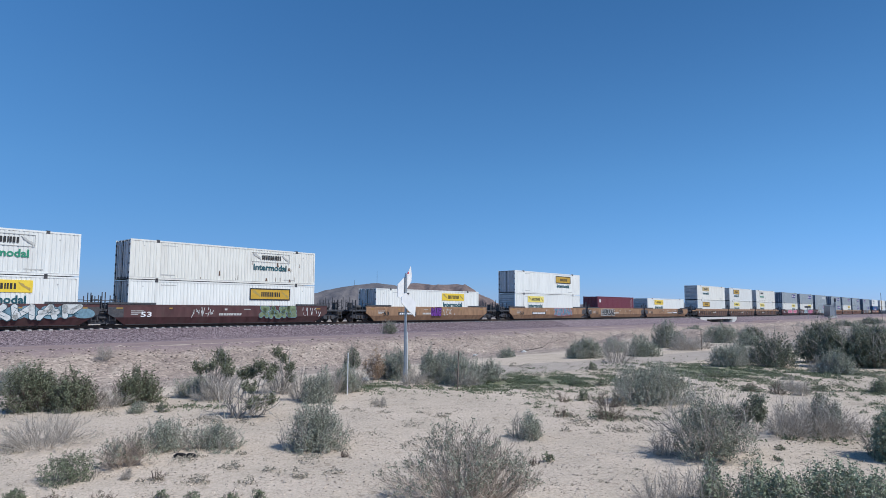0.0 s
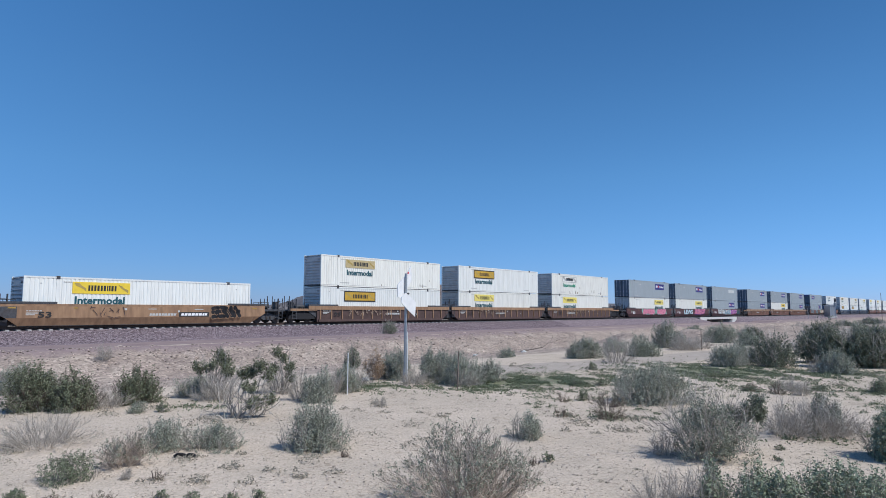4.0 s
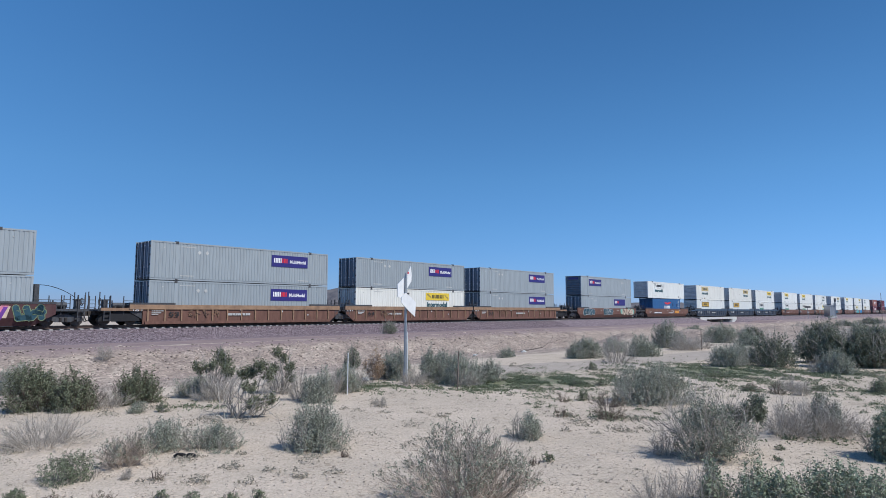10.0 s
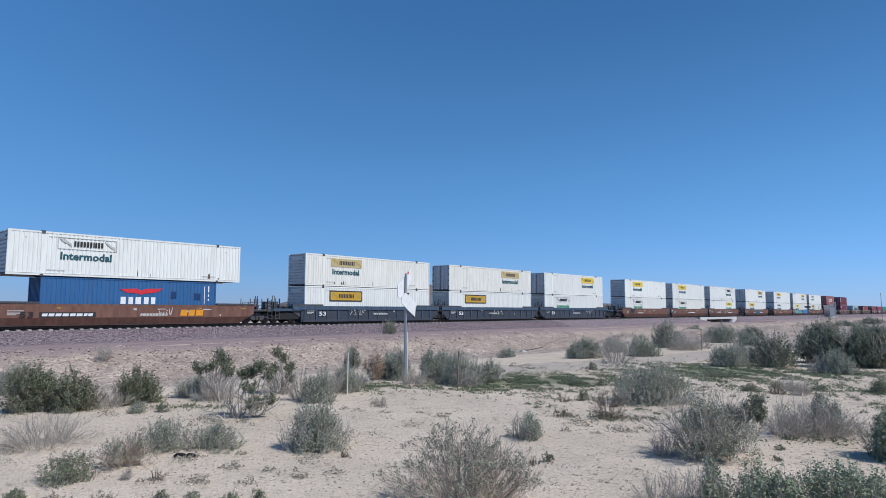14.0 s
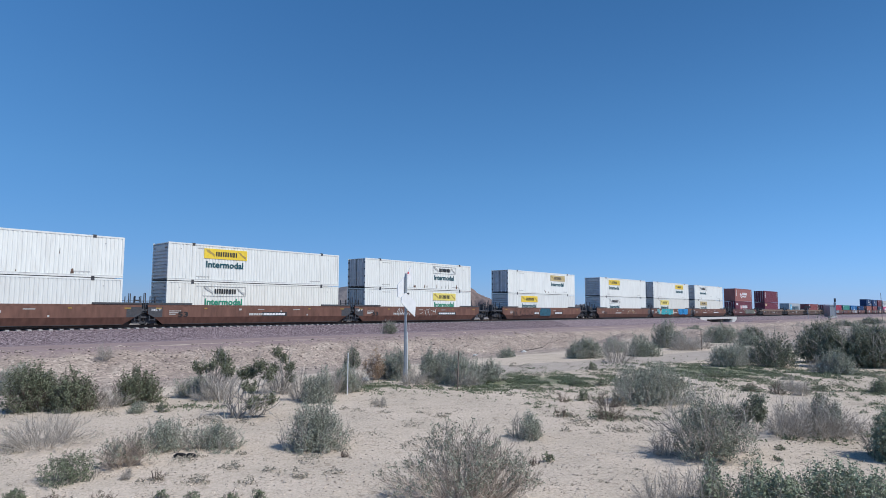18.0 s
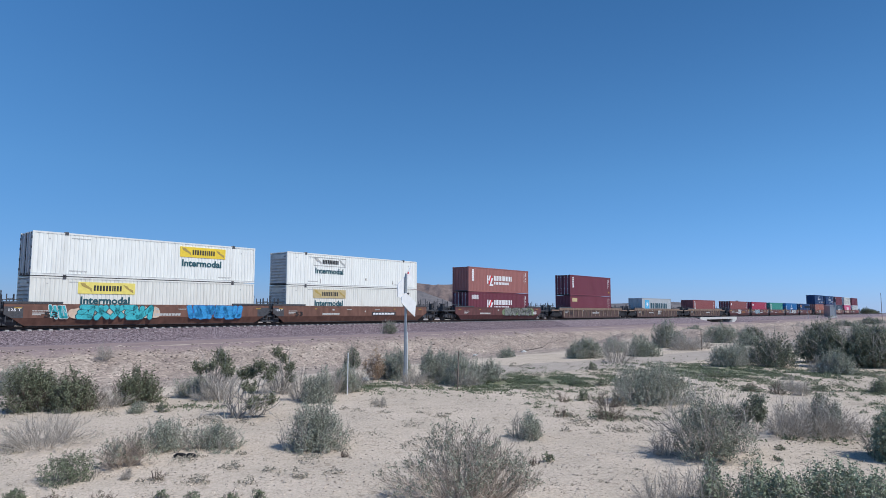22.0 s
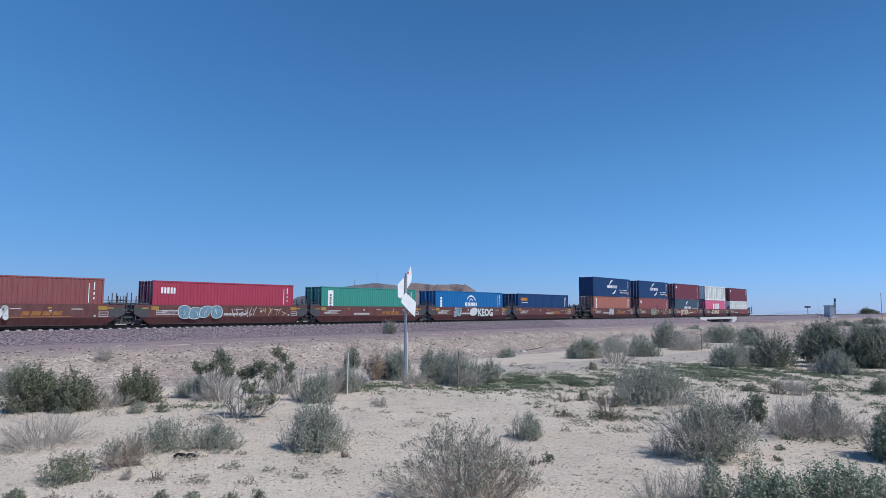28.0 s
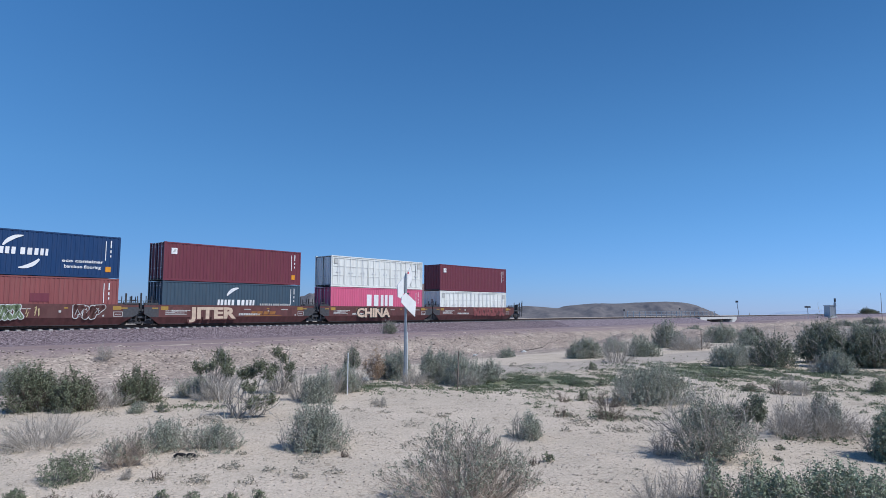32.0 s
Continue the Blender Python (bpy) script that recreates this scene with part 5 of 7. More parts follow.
def black_plate(x0, x1, m=P_WHITE):
    """A black plate with a row of bars."""
    def add(car, a, b, Y):
        pl = part("mark_plate", Geo().box(a + x0, a + x1, -0.006, 0.0, 0.58, 0.92).mesh("mark_plate", P_BLACK), car, "black mark plate", (0, Y - 0.002, 0))
        part("mark_row", blocks(a + x0 + 0.15, a + x1 - 0.15, 0.66, 0.84, 8, 5, 0.04).mesh("mark_row", m), pl, at=(0, -0.007, 0))
    return add


def show_words(car, a, b, Y):
    part("graffiti", Geo().slab([(a + 3.0, 0.56), (a + 14.8, 0.56), (a + 15.0, 1.29), (a + 3.2, 1.29)], 0, 0.003).mesh("graffiti", G_CREAM), car, "cream sprayed ground", (0, Y - 0.006, 0))
    part("brake_stack", Geo().box(16.53, 16.81, -0.25, 0.2, 1.4, 2.75).mesh("brake_stack", DARK), car, "tall dark brake housing")
    arch = [(16.81 + 0.28 * i, -0.1, 2.72 - 0.0125 * i * i) for i in range(9)]
    g = Geo()
    for p0, p1 in zip(arch[:-1], arch[1:]):
        g.rod(p0, p1, 0.022, 5)
    part("hose", g.mesh("hose", RUBBER), car, "arched rubber hose")
    sprayed_word(car, Y, "BASE", a + 7.1, a + 10.75, 0.46, 1.26, G_STEEL, G_WHITE)
    sprayed_word(car, Y, "SHOW", a + 10.95, a + 14.9, 0.46, 1.26, G_PURPLE, G_PINK)


def pale_word(car, a, b, Y):
    graffiti(car, Y, a + 3.0, a + 8.6, 0.55, 1.30, G_ROSE, CAR_MAROON, 24, 6, "strokes")
    sprayed_word(car, Y - 0.014, "LEWS", a + 3.5, a + 8.0, 0.50, 1.30, G_ICE, G_BLACK)


def number_piece(car, a, b, Y):
    graffiti(car, Y, a + 12.6, a + 16.4, 0.46, 1.38, G_CREAM, G_MINT, 37, 3, "throw", G_MINT)
    sprayed_word(car, Y - 0.034, "714", a + 13.0, a + 16.0, 0.46, 1.34, G_CREAM, CAR_DARK)


def teal_block(car, a, b, Y):
    part("graffiti", Geo().slab([(a + 7.0, 0.40), (a + 9.4, 0.40), (a + 9.6, 0.8), (a + 9.5, 1.36), (a + 7.2, 1.38), (a + 6.9, 1.0)], 0, 0.003).mesh("graffiti", G_DTEAL), car, "solid dark teal sprayed block", (0, Y - 0.012, 0))


def sprayed(text, x0, x1, fill, line):
    def add(car, a, b, Y):
        sprayed_word(car, Y - 0.006, text, a + x0, a + x1, 0.46, 1.30, fill, line)
    return add


def orange_mark(car, a, b, Y):
    part("owner_mark", blocks(a + 11.3, a + 13.2, 0.66, 1.1, 3, 4, 0.06).mesh("owner_mark", P_ORANGE), car, "faded orange owner mark", (0, Y - 0.006, 0))


W, C = WHITE, CREAM
# maroon pair
art(-0.3, CAR_MAROON, "smooth", True, False, "maroon well car sprayed with pale blue graffiti", gf((9.5, 16.6, G_WHITE, G_TEAL, 3, 5, "bubble", G_STEEL)))
domestic_box(-0.3, LOW, W, "door", "R", "yellow", "teal", lower=True)
domestic_box(-0.3, HIGH, W, "door", "R", "white", "green")
art(19.1, CAR_MAROON, "smooth", False, True, "maroon well car with faded grey graffiti", gf((10.6, 14.2, G_OLIVE, G_STEEL, 5, 4, "bubble"), (4.6, 6.6, G_WHITE, CAR_MAROON, 6, 5, "strokes"), (14.8, 16.9, G_WHITE, CAR_MAROON, 8, 5, "strokes")))
domestic_box(19.1, LOW, W, "door", "R", "amber", None, lower=True)
domestic_box(19.1, HIGH, C, "door", "R", "white", "teal", stains=14, seed=2)
# tan single car, then a tan three-pack
art(42.7, CAR_TAN, "smooth", True, True, "tan-orange well car with purple and white tags", combined(black_plate(3.0, 5.6), gf((7.9, 9.5, G_PURPLE, G_BLACK, 7, 3, "bubble"), (9.7, 11.3, G_WHITE, CAR_TAN, 9, 3, "strokes"))))
domestic_box(42.7, LOW, W, "door", "R", "yellow", "teal", lower=True)
art(66.2, CAR_TAN, "smooth", True, False, "tan-orange well car with pale teal graffiti", combined(black_plate(3.6, 6.9), gf((9.0, 13.6, G_STEEL, G_PINK, 11, 5, "bubble"))))
domestic_box(66.2, LOW, W, "nose", "L", "pale", "teal", lower=True)
domestic_box(66.2, HIGH, W, "door", "R", "amber", "teal")
art(85.75, CAR_TAN, "smooth", False, False, "tan-orange well car with tall black and white graffiti", combined(capacity, sprayed("HERBAL", 2.7, 7.1, G_BLACK, G_WHITE), gf((11.0, 13.2, CAR_DARK, CAR_TAN, 14, 5, "strokes"))))
iso_box(87.75, LOW, MAROON, "maroon corrugated container with a white corner emblem", "nose", marks_corner, lower=True)
art(105.2, CAR_TAN, "smooth", False, True, "tan-orange well car with dark scrawled graffiti", combined(black_plate(10.2, 12.6), gf((4.0, 6.6, CAR_DARK, CAR_TAN, 15, 5, "strokes"), (12.8, 15.2, G_BLACK, CAR_TAN, 16, 4, "bubble"))))
domestic_box(105.2, LOW, W, "nose", "L", "yellow", "teal", lower=True)
# ribbed brown three-pack
for i, (s, st_u, tx_u, st_l, tx_l, stn) in enumerate(((128.5, "tan", "teal", "amber", None, 4), (147.8, "amber", "teal", "pale", "teal", 0), (167.4, "white", "green", "pale", "teal", 18))):
    art(s, CAR_TAN, "ribbed", i == 0, i == 2, "brown ribbed well car with a tan top chord and chalk scrawls", gf((3.2, 9.0, CAR_CREAM, CAR_DARK, 17 + i, 9, "strokes")))
    domestic_box(s, LOW, C if i else W, "nose", "L", st_l, tx_l, lower=True)
    domestic_box(s, HIGH, C if i != 1 else W, "nose", "L", st_u, tx_u, stains=stn, seed=20 + i)
# maroon graffiti three-pack
art(190.85, CAR_MAROON, "smooth", True, False, "dark maroon well car with red and green graffiti", gf((0.2, 2.0, G_OLIVE, G_BLACK, 23, 3, "strokes"), (4.9, 9.3, G_PINK, G_ROSE, 21, 6, "throw", G_MINT), (10.6, 14.0, G_PINK, G_ROSE, 22, 5, "throw", G_MINT)))
domestic_box(190.85, LOW, C, "door", "R", "pale", "teal", lower=True)
domestic_box(190.85, HIGH, SILVER, "door", "FR")
art(210.0, CAR_MAROON, "smooth", False, False, "dark maroon well car with white and pink graffiti", combined(pale_word, gf((9.0, 14.6, G_PINK, G_PURPLE, 25, 7, "bubble"))))
domestic_box(210.0, LOW, C, "door", "R", "pale", "teal", lower=True)
domestic_box(210.0, HIGH, SILVER, "door", "FR")
art(229.4, CAR_MAROON, "smooth", False, True, "dark maroon well car with silver and purple graffiti", combined(gf((3.0, 7.4, G_WHITE, G_BLACK, 26, 5, "bubble"), (15.2, 17.0, G_TEAL, G_OLIVE, 28, 2, "bubble")), show_words))
domestic_box(229.4, LOW, SILVER, "door", "FR", lower=True)
domestic_box(229.4, HIGH, SILVER, "door", "FW")
# tan ribbed three-pack
for i, (s, low_c, low_p) in enumerate(((252.9, SILVER, "FR"), (272.45, C, "R"), (291.5, SILVER, "FR"))):
    art(s, CAR_SAND, "ribbed", i == 0, i == 2, "rusty tan ribbed well car with faint tags", combined(capacity, gf((3.0, 5.6, CAR_DARK, CAR_TAN, 31 + i, 5, "strokes"))))
    domestic_box(s, LOW, low_c, "door", low_p, "yellow", "teal", lower=True)
    domestic_box(s, HIGH, SILVER, "door", "FR")
# two single cars
art(315.1, CAR_RUST, "smooth", True, True, "rust-red well car with black bubble tags", combined(number_piece, gf((0.5, 3.7, G_TEAL, G_WHITE, 35, 4, "throw"), (6.6, 9.4, G_TEAL, G_WHITE, 36, 5, "throw"))))
domestic_box(315.1, LOW, SILVER, "door", "FR", "worn", lower=True)
domestic_box(315.1, HIGH, SILVER, "nose", "FL")
art(337.8, CAR_RUST, "smooth", True, True, "rusty brown well car with an orange square patch", combined(black_plate(2.0, 5.4), gf((9.6, 10.8, G_WHITE, CAR_RUST, 38, 3, "strokes")), orange_mark))
iso_box(339.8, LOW, FADEDBLUE, "faded blue container with a red winged emblem", "nose", marks_eagle, lower=True)
domestic_box(337.8, HIGH, W, "nose", "L", "white", "teal", stains=5, seed=30)
# blue-grey ribbed three-pack
for i, (s, up_p, up_s, lo_p, lo_s, lo_t, e) in enumerate(((360.4, "L", "tan", "L", "amber", None, "nose"), (379.8, "R", "tan", "L", "amber", None, "door"), (399.2, "R", "yellow", "L", "white", "green", "door"))):
    art(s, CAR_BLUE, "ribbed", i == 0, i == 2, "dark blue-grey ribbed well car", gf((5.0 + 3 * i, 7.0 + 3 * i, P_GREYFIG, CAR_BLUEPANEL, 41 + i, 4, "strokes")))
    domestic_box(s, LOW, W, "nose", lo_p, lo_s, lo_t, lower=True)
    domestic_box(s, HIGH, C if i < 2 else W, e, up_p, up_s, "teal", stains=6 - 3 * i, seed=40 + i)
# brown three-pack
art(423.0, CAR_RUST, "smooth", True, False, "rust-brown well car with dark smears", gf((1.6, 3.2, CAR_BLUEPANEL, CAR_RUST, 45, 3, "bubble")))
domestic_box(423.0, LOW, W, "nose", "L", "white", "green", lower=True)
domestic_box(423.0, HIGH, W, "nose", "L", "yellow", "teal", stains=9, seed=45)
art(442.3, CAR_RUST, "smooth", False, False, "rust-brown well car with a black mark plate", combined(capacity, black_plate(8.1, 10.5)))
domestic_box(442.3, LOW, C, "nose", "L", "white", "green", lower=True)
domestic_box(442.3, HIGH, W, "nose", "L", "yellow", "teal")
art(461.7, CAR_RUST, "smooth", False, True, "rust-brown well car with grey graffiti", combined(capacity, black_plate(10.4, 13.4), gf((4.2, 6.2, G_WHITE, CAR_RUST, 46, 6, "strokes"), (7.6, 10.2, P_GREYFIG, CAR_RUST, 47, 5, "strokes"))))
domestic_box(461.7, LOW, W, "door", "R", "pale", "green", lower=True)
domestic_box(461.7, HIGH, W, "door", "R", "white", "teal", stains=12, seed=47)
# brown single car and three-pack
art(485.2, CAR_RUST, "smooth", True, True, "rust-brown well car with a dark teal graffiti block", combined(black_plate(3.6, 6.8), black_plate(10.5, 12.6), teal_block, gf((1.0, 5.4, CAR_RUST, G_BLACK, 48, 5, "throw"))))
domestic_box(485.2, LOW, W, "nose", "L", "yellow", "teal", lower=True)
domestic_box(485.2, HIGH, W, "door", "R", "tan", "teal", stains=5, seed=48)
art(508.9, CAR_RUST, "smooth", True, False, "brown well car with thin chalk outlines", gf((8.4, 11.4, P_TAN, CAR_RUST, 51, 4, "strokes")))
domestic_box(508.9, LOW, W, "nose", "L", "white", "teal", lower=True)
domestic_box(508.9, HIGH, W, "nose", "L", "yellow", "teal")
art(528.2, CAR_RUST, "smooth", False, False, "brown well car with turquoise and blue graffiti", combined(capacity, gf((1.2, 2.2, G_CYAN, G_WHITE, 52, 3, "bubble"), (2.9, 7.9, G_CYAN, G_TEAL, 53, 5, "bubble", G_CREAM), (10.6, 15.0, G_SKY, G_BLUE, 54, 6, "bubble"))))
domestic_box(528.2, LOW, C, "nose", "L", "pale", "teal", lower=True)
domestic_box(528.2, HIGH, W, "door", "R", "yellow", "teal")
art(547.5, CAR_RUST, "smooth", False, True, "brown well car, plain with a mark plate", combined(capacity, black_plate(9.8, 13.0)))
domestic_box(547.5, LOW, C, "nose", "L", "tan", "teal", lower=True)
domestic_box(547.5, HIGH, W, "nose", "L", "white", "teal", stains=5, seed=55)
# single cars with 40-foot loads
well_car(572.3, 14.7, 12.19, CAR_BROWN, "smooth", True, True, "maroon well car with grey graffiti", gf((8.0, 13.8, G_ASH, G_BLACK, 56, 6, "bubble", G_OLIVE)))
iso_box(572.3, LOW, MAROON, "maroon container with white name bars", "door", marks_bars_low, lower=True)
iso_box(572.3, HIGH, PINKRED, "faded red container with white name bars", "nose", marks_bars_top)
for i, s in enumerate((595.0, 618.4, 641.6)):
    well_car(s, 16.25, 12.19, CAR_CREAM, "ribbed", True, True, "rusty brown ribbed well car with cream ribs", gf((8.0, 8.9, G_WHITE, CAR_DARK, 57, 2, "bubble")) if i == 1 else None)
iso_box(595.0, LOW, MAROON, "maroon container with a tan name plate", "nose", marks_plate, lower=True)
iso_box(595.0, HIGH, MAROON, "maroon container with an upright white name", "door", marks_upright)
iso_box(618.4, LOW, PALEGREY, "pale grey container with a blue star square", "nose", marks_star, lower=True)
iso_box(641.6, LOW, BRICKRED, "faded red container with an upright white name", "nose", marks_upright, lower=True)


def pack40(s, first, last, label, extras):
    well_car(s, 12.3, 12.19, CAR_BROWN, "smooth", first, last, label, extras, (True, last))


pack40(663.45, True, False, "brown-red well car with pale graffiti", combined(gold_mark, gf((4.6, 6.6, G_WHITE, CAR_BROWN, 61, 3, "bubble"), (2.0, 3.4, G_OLIVE, CAR_BROWN, 62, 4, "strokes"))))
iso_box(663.45, LOW, BRICKRED, "faded red container with a white corner emblem", "door", marks_corner, lower=True)
pack40(679.0, False, False, "brown-red well car with grey-blue graffiti", combined(gf((2.0, 5.4, G_STEEL, G_WHITE, 63, 4, "throw"), (6.2, 8.6, G_WHITE, CAR_BROWN, 64, 6, "strokes"), (9.0, 11.4, P_TAN, CAR_BROWN, 65, 4, "strokes"))))
iso_box(679.0, LOW, CRIMSON, "crimson corrugated container with small white bars", "door", marks_small, lower=True)
pack40(694.25, False, False, "brown-red well car with gold railway mark", combined(gold_mark, gf((10.2, 12.2, P_TAN, CAR_BROWN, 66, 4, "strokes"))))
iso_box(694.25, LOW, GREEN, "green corrugated container with a white upright strip", "door", marks_green, lower=True)
pack40(709.6, False, False, "brown-red well car with bold white graffiti", combined(sprayed("KEOG", 7.1, 10.0, G_WHITE, G_BLACK), gf((3.0, 4.2, G_STEEL, G_WHITE, 67, 3, "bubble"), (5.8, 7.0, G_WHITE, G_WHITE, 69, 1, "throw"))))
iso_box(709.6, LOW, BLUE, "blue corrugated container with a white globe emblem", "door", marks_globe, lower=True)
pack40(725.1, False, True, "brown-red well car with gold railway mark", combined(gold_mark, gf((11.0, 12.6, P_TAN, CAR_BROWN, 70, 3, "strokes"))))
iso_box(725.1, LOW, NAVY, "navy corrugated container with small orange bars", "door", marks_orange, lower=True)
pack40(744.65, True, False, "brown-red well car with one white graffiti blot", combined(gold_mark, gf((4.6, 5.9, G_WHITE, G_STEEL, 71, 2, "bubble"))))
iso_box(744.65, LOW, ORANGE, "orange-brown container with upright white name bars", "door", marks_upright, lower=True)
iso_box(744.65, HIGH, NAVY, "navy blue corrugated container with white swooshes", "nose", marks_eco)
pack40(760.2, False, False, "brown-red well car with green and white graffiti", gf((4.4, 6.4, G_OLIVE, G_WHITE, 72, 4, "bubble"), (6.6, 7.6, P_TAN, CAR_BROWN, 73, 3, "strokes"), (9.4, 11.2, CAR_BROWN, G_WHITE, 74, 3, "bubble")))
iso_box(760.2, LOW, BRICKRED, "red corrugated container with a dark stained patch", "door", marks_burnt, lower=True)
iso_box(760.2, HIGH, NAVY, "navy blue corrugated container with white swooshes", "door", marks_eco)
pack40(775.5, False, False, "brown-red well car with cream block graffiti", combined(gold_mark, sprayed("JITER", 2.2, 6.0, G_CREAM, CAR_BROWN)))
iso_box(775.5, LOW, SLATE, "slate blue corrugated container with white bars", "door", marks_eco_low, lower=True)
iso_box(775.5, HIGH, MAROON, "maroon corrugated container with a white corner emblem", "door", marks_corner_yellow)
pack40(791.1, False, False, "brown-red well car with cream block graffiti", sprayed("CHINA", 3.0, 7.4, G_CREAM, G_BLACK))
iso_box(791.1, LOW, PINK, "pink corrugated container with large white bars", "door", marks_pink, lower=True)
iso_box(791.1, HIGH, WHITE, "white container with rows of side doors", "door", None, boxy=True)
pack40(806.15, False, True, "brown-red well car, last of the train", gf((5.6, 11.4, BRICKRED, CAR_BROWN, 77, 6, "bubble")))
iso_box(806.15, LOW, WHITE, "white container with rows of side doors", "nose", None, lower=True, boxy=True)
iso_box(806.15, HIGH, MAROON, "maroon corrugated container with a white corner emblem", "nose", marks_corner)

# ---------------- hills far away ----------------


def hill_mat(name, a, b):
    m = bpy.data.materials.new(name)
    m.use_nodes = True
    nt = m.node_tree
    n = nt.nodes
    tc = n.new("ShaderNodeTexCoord")
    t = n.new("ShaderNodeTexNoise")
    t.inputs["Scale"].default_value, t.inputs["Detail"].default_value, t.inputs["Roughness"].default_value = 0.03, 12, 0.8
    r = n.new("ShaderNodeValToRGB")
    r.color_ramp.elements[0].position, r.color_ramp.elements[0].color = 0.38, (*a, 1)
    r.color_ramp.elements[1].position, r.color_ramp.elements[1].color = 0.64, (*b, 1)
    links(nt, (tc.outputs["Object"], t.inputs["Vector"]), (t.outputs["Fac"], r.inputs[0]), (r.outputs[0], n["Principled BSDF"].inputs["Base Color"]))
    n["Principled BSDF"].inputs["Roughness"].default_value = 1.0
    n["Principled BSDF"].inputs["Specular IOR Level"].default_value = 0.0
    return m


def hill(label, y0, depth, knots, m, rugged, seed):
    """A rounded desert hill: its skyline passes through the knots (x, height)."""
    xs = np.linspace(knots[0][0], knots[-1][0], 110)
    top = np.interp(xs, [k[0] for k in knots], [k[1] for k in knots])
    ker = np.array([1, 2, 3, 2, 1]) / 9
    top = np.convolve(np.pad(top, 2, mode="edge"), ker, "valid")
    ds = np.linspace(-1, 1, 41)
    verts, faces = [], []
    for j, d in enumerate(ds):
        for i, x in enumerate(xs):
            fall = max(0.0, math.cos(d * math.pi / 2)) ** 0.9
            gully = noise.fractal(Vector((x * 0.013, d * 2.6 + x * 0.003, seed)), 0.8, 2.1, 7)
            rough = rugged * gully * min(1.0, abs(d) * 2.2) * min(1.0, max(top[i], 0) / 25)
            verts.append((x, y0 + d * depth, (top[i] + 60) * fall - 61 + rough))
    k = len(xs)
    for j in range(len(ds) - 1):
        for i in range(k - 1):
            faces.append((j * k + i, j * k + i + 1, (j + 1) * k + i + 1, (j + 1) * k + i))
    me = bpy.data.meshes.new("hill")
    me.from_pydata(verts, [], faces)
    me.polygons.foreach_set("use_smooth", np.ones(len(me.polygons), bool))
    me.materials.append(m)
    return tagged(new("hill", me), label, "hill", kind="structure")


GREYHILL = hill_mat("grey_hill_rock", (0.115, 0.11, 0.12), (0.20, 0.185, 0.18))
BROWNHILL = hill_mat("brown_hill_rock", (0.13, 0.104, 0.10), (0.25, 0.193, 0.172))
# the far range's pale blue is distance haze put into its rock colour
HAZE_TINT = hill_mat("haze_tinted_range_rock", (0.30, 0.38, 0.50), (0.36, 0.44, 0.54))


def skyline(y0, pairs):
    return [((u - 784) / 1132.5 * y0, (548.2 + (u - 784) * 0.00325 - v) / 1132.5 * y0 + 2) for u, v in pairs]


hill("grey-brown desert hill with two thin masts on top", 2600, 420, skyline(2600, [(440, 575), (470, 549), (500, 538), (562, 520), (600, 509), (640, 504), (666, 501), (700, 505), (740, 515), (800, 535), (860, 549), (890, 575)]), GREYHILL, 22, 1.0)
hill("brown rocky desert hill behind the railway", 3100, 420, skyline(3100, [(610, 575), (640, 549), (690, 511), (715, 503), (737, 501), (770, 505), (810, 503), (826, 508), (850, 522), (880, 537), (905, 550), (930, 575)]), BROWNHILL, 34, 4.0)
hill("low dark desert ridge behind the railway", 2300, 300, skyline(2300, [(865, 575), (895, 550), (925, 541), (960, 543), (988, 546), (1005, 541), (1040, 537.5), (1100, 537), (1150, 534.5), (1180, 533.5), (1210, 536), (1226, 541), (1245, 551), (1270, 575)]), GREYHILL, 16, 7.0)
hill("pale blue mountain range on the horizon", 4200, 200, skyline(4200, [(1300, 570), (1380, 553), (1440, 549), (1470, 547.5), (1500, 549), (1540, 551), (1600, 553), (1680, 575)]), HAZE_TINT, 4, 9.0)

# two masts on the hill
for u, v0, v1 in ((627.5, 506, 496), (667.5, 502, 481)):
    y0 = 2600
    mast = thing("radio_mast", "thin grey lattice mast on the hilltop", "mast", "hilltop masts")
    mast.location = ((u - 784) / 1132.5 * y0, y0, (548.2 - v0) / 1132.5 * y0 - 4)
    part("mast_shaft", Geo().rod((0, 0, 0), (0, 0, (v0 - v1) / 1132.5 * y0 + 6), 0.6, 5, 0.35).mesh("mast_shaft", DARK), mast)
    part("mast_base", Geo().box(-2.5, 2.5, -2.5, 2.5, -1, 3).mesh("mast_base", GALV), mast)

# ---------------- plants ----------------
LEAF = {"salt": leaf_mat("saltbush_leaves", (0.325, 0.34, 0.265), 0.35, glow=0.25), "creosote": leaf_mat("creosote_leaves", (0.185, 0.20, 0.125), 0.3, glow=0.25), "leafy": leaf_mat("broad_green_leaves", (0.285, 0.32, 0.215), 0.35, glow=0.25),
        "scrub": leaf_mat("dark_scrub_leaves", (0.20, 0.218, 0.155), 0.35, glow=0.25), "rust": leaf_mat("withered_leaves", (0.36, 0.245, 0.15), glow=0.25), "forb": leaf_mat("weed_leaves", (0.20, 0.225, 0.14), 0.4, glow=0.25),
        "rusty": leaf_mat("brown_green_leaves", (0.24, 0.215, 0.155), glow=0.2), "twig": leaf_mat("grey_green_leaves", (0.27, 0.285, 0.215), 0.35, glow=0.25), "near": leaf_mat("olive_leaves", (0.295, 0.305, 0.23), 0.35, glow=0.25),
        "tuft": leaf_mat("dull_tuft_leaves", (0.33, 0.30, 0.235), 0.4, glow=0.2)}
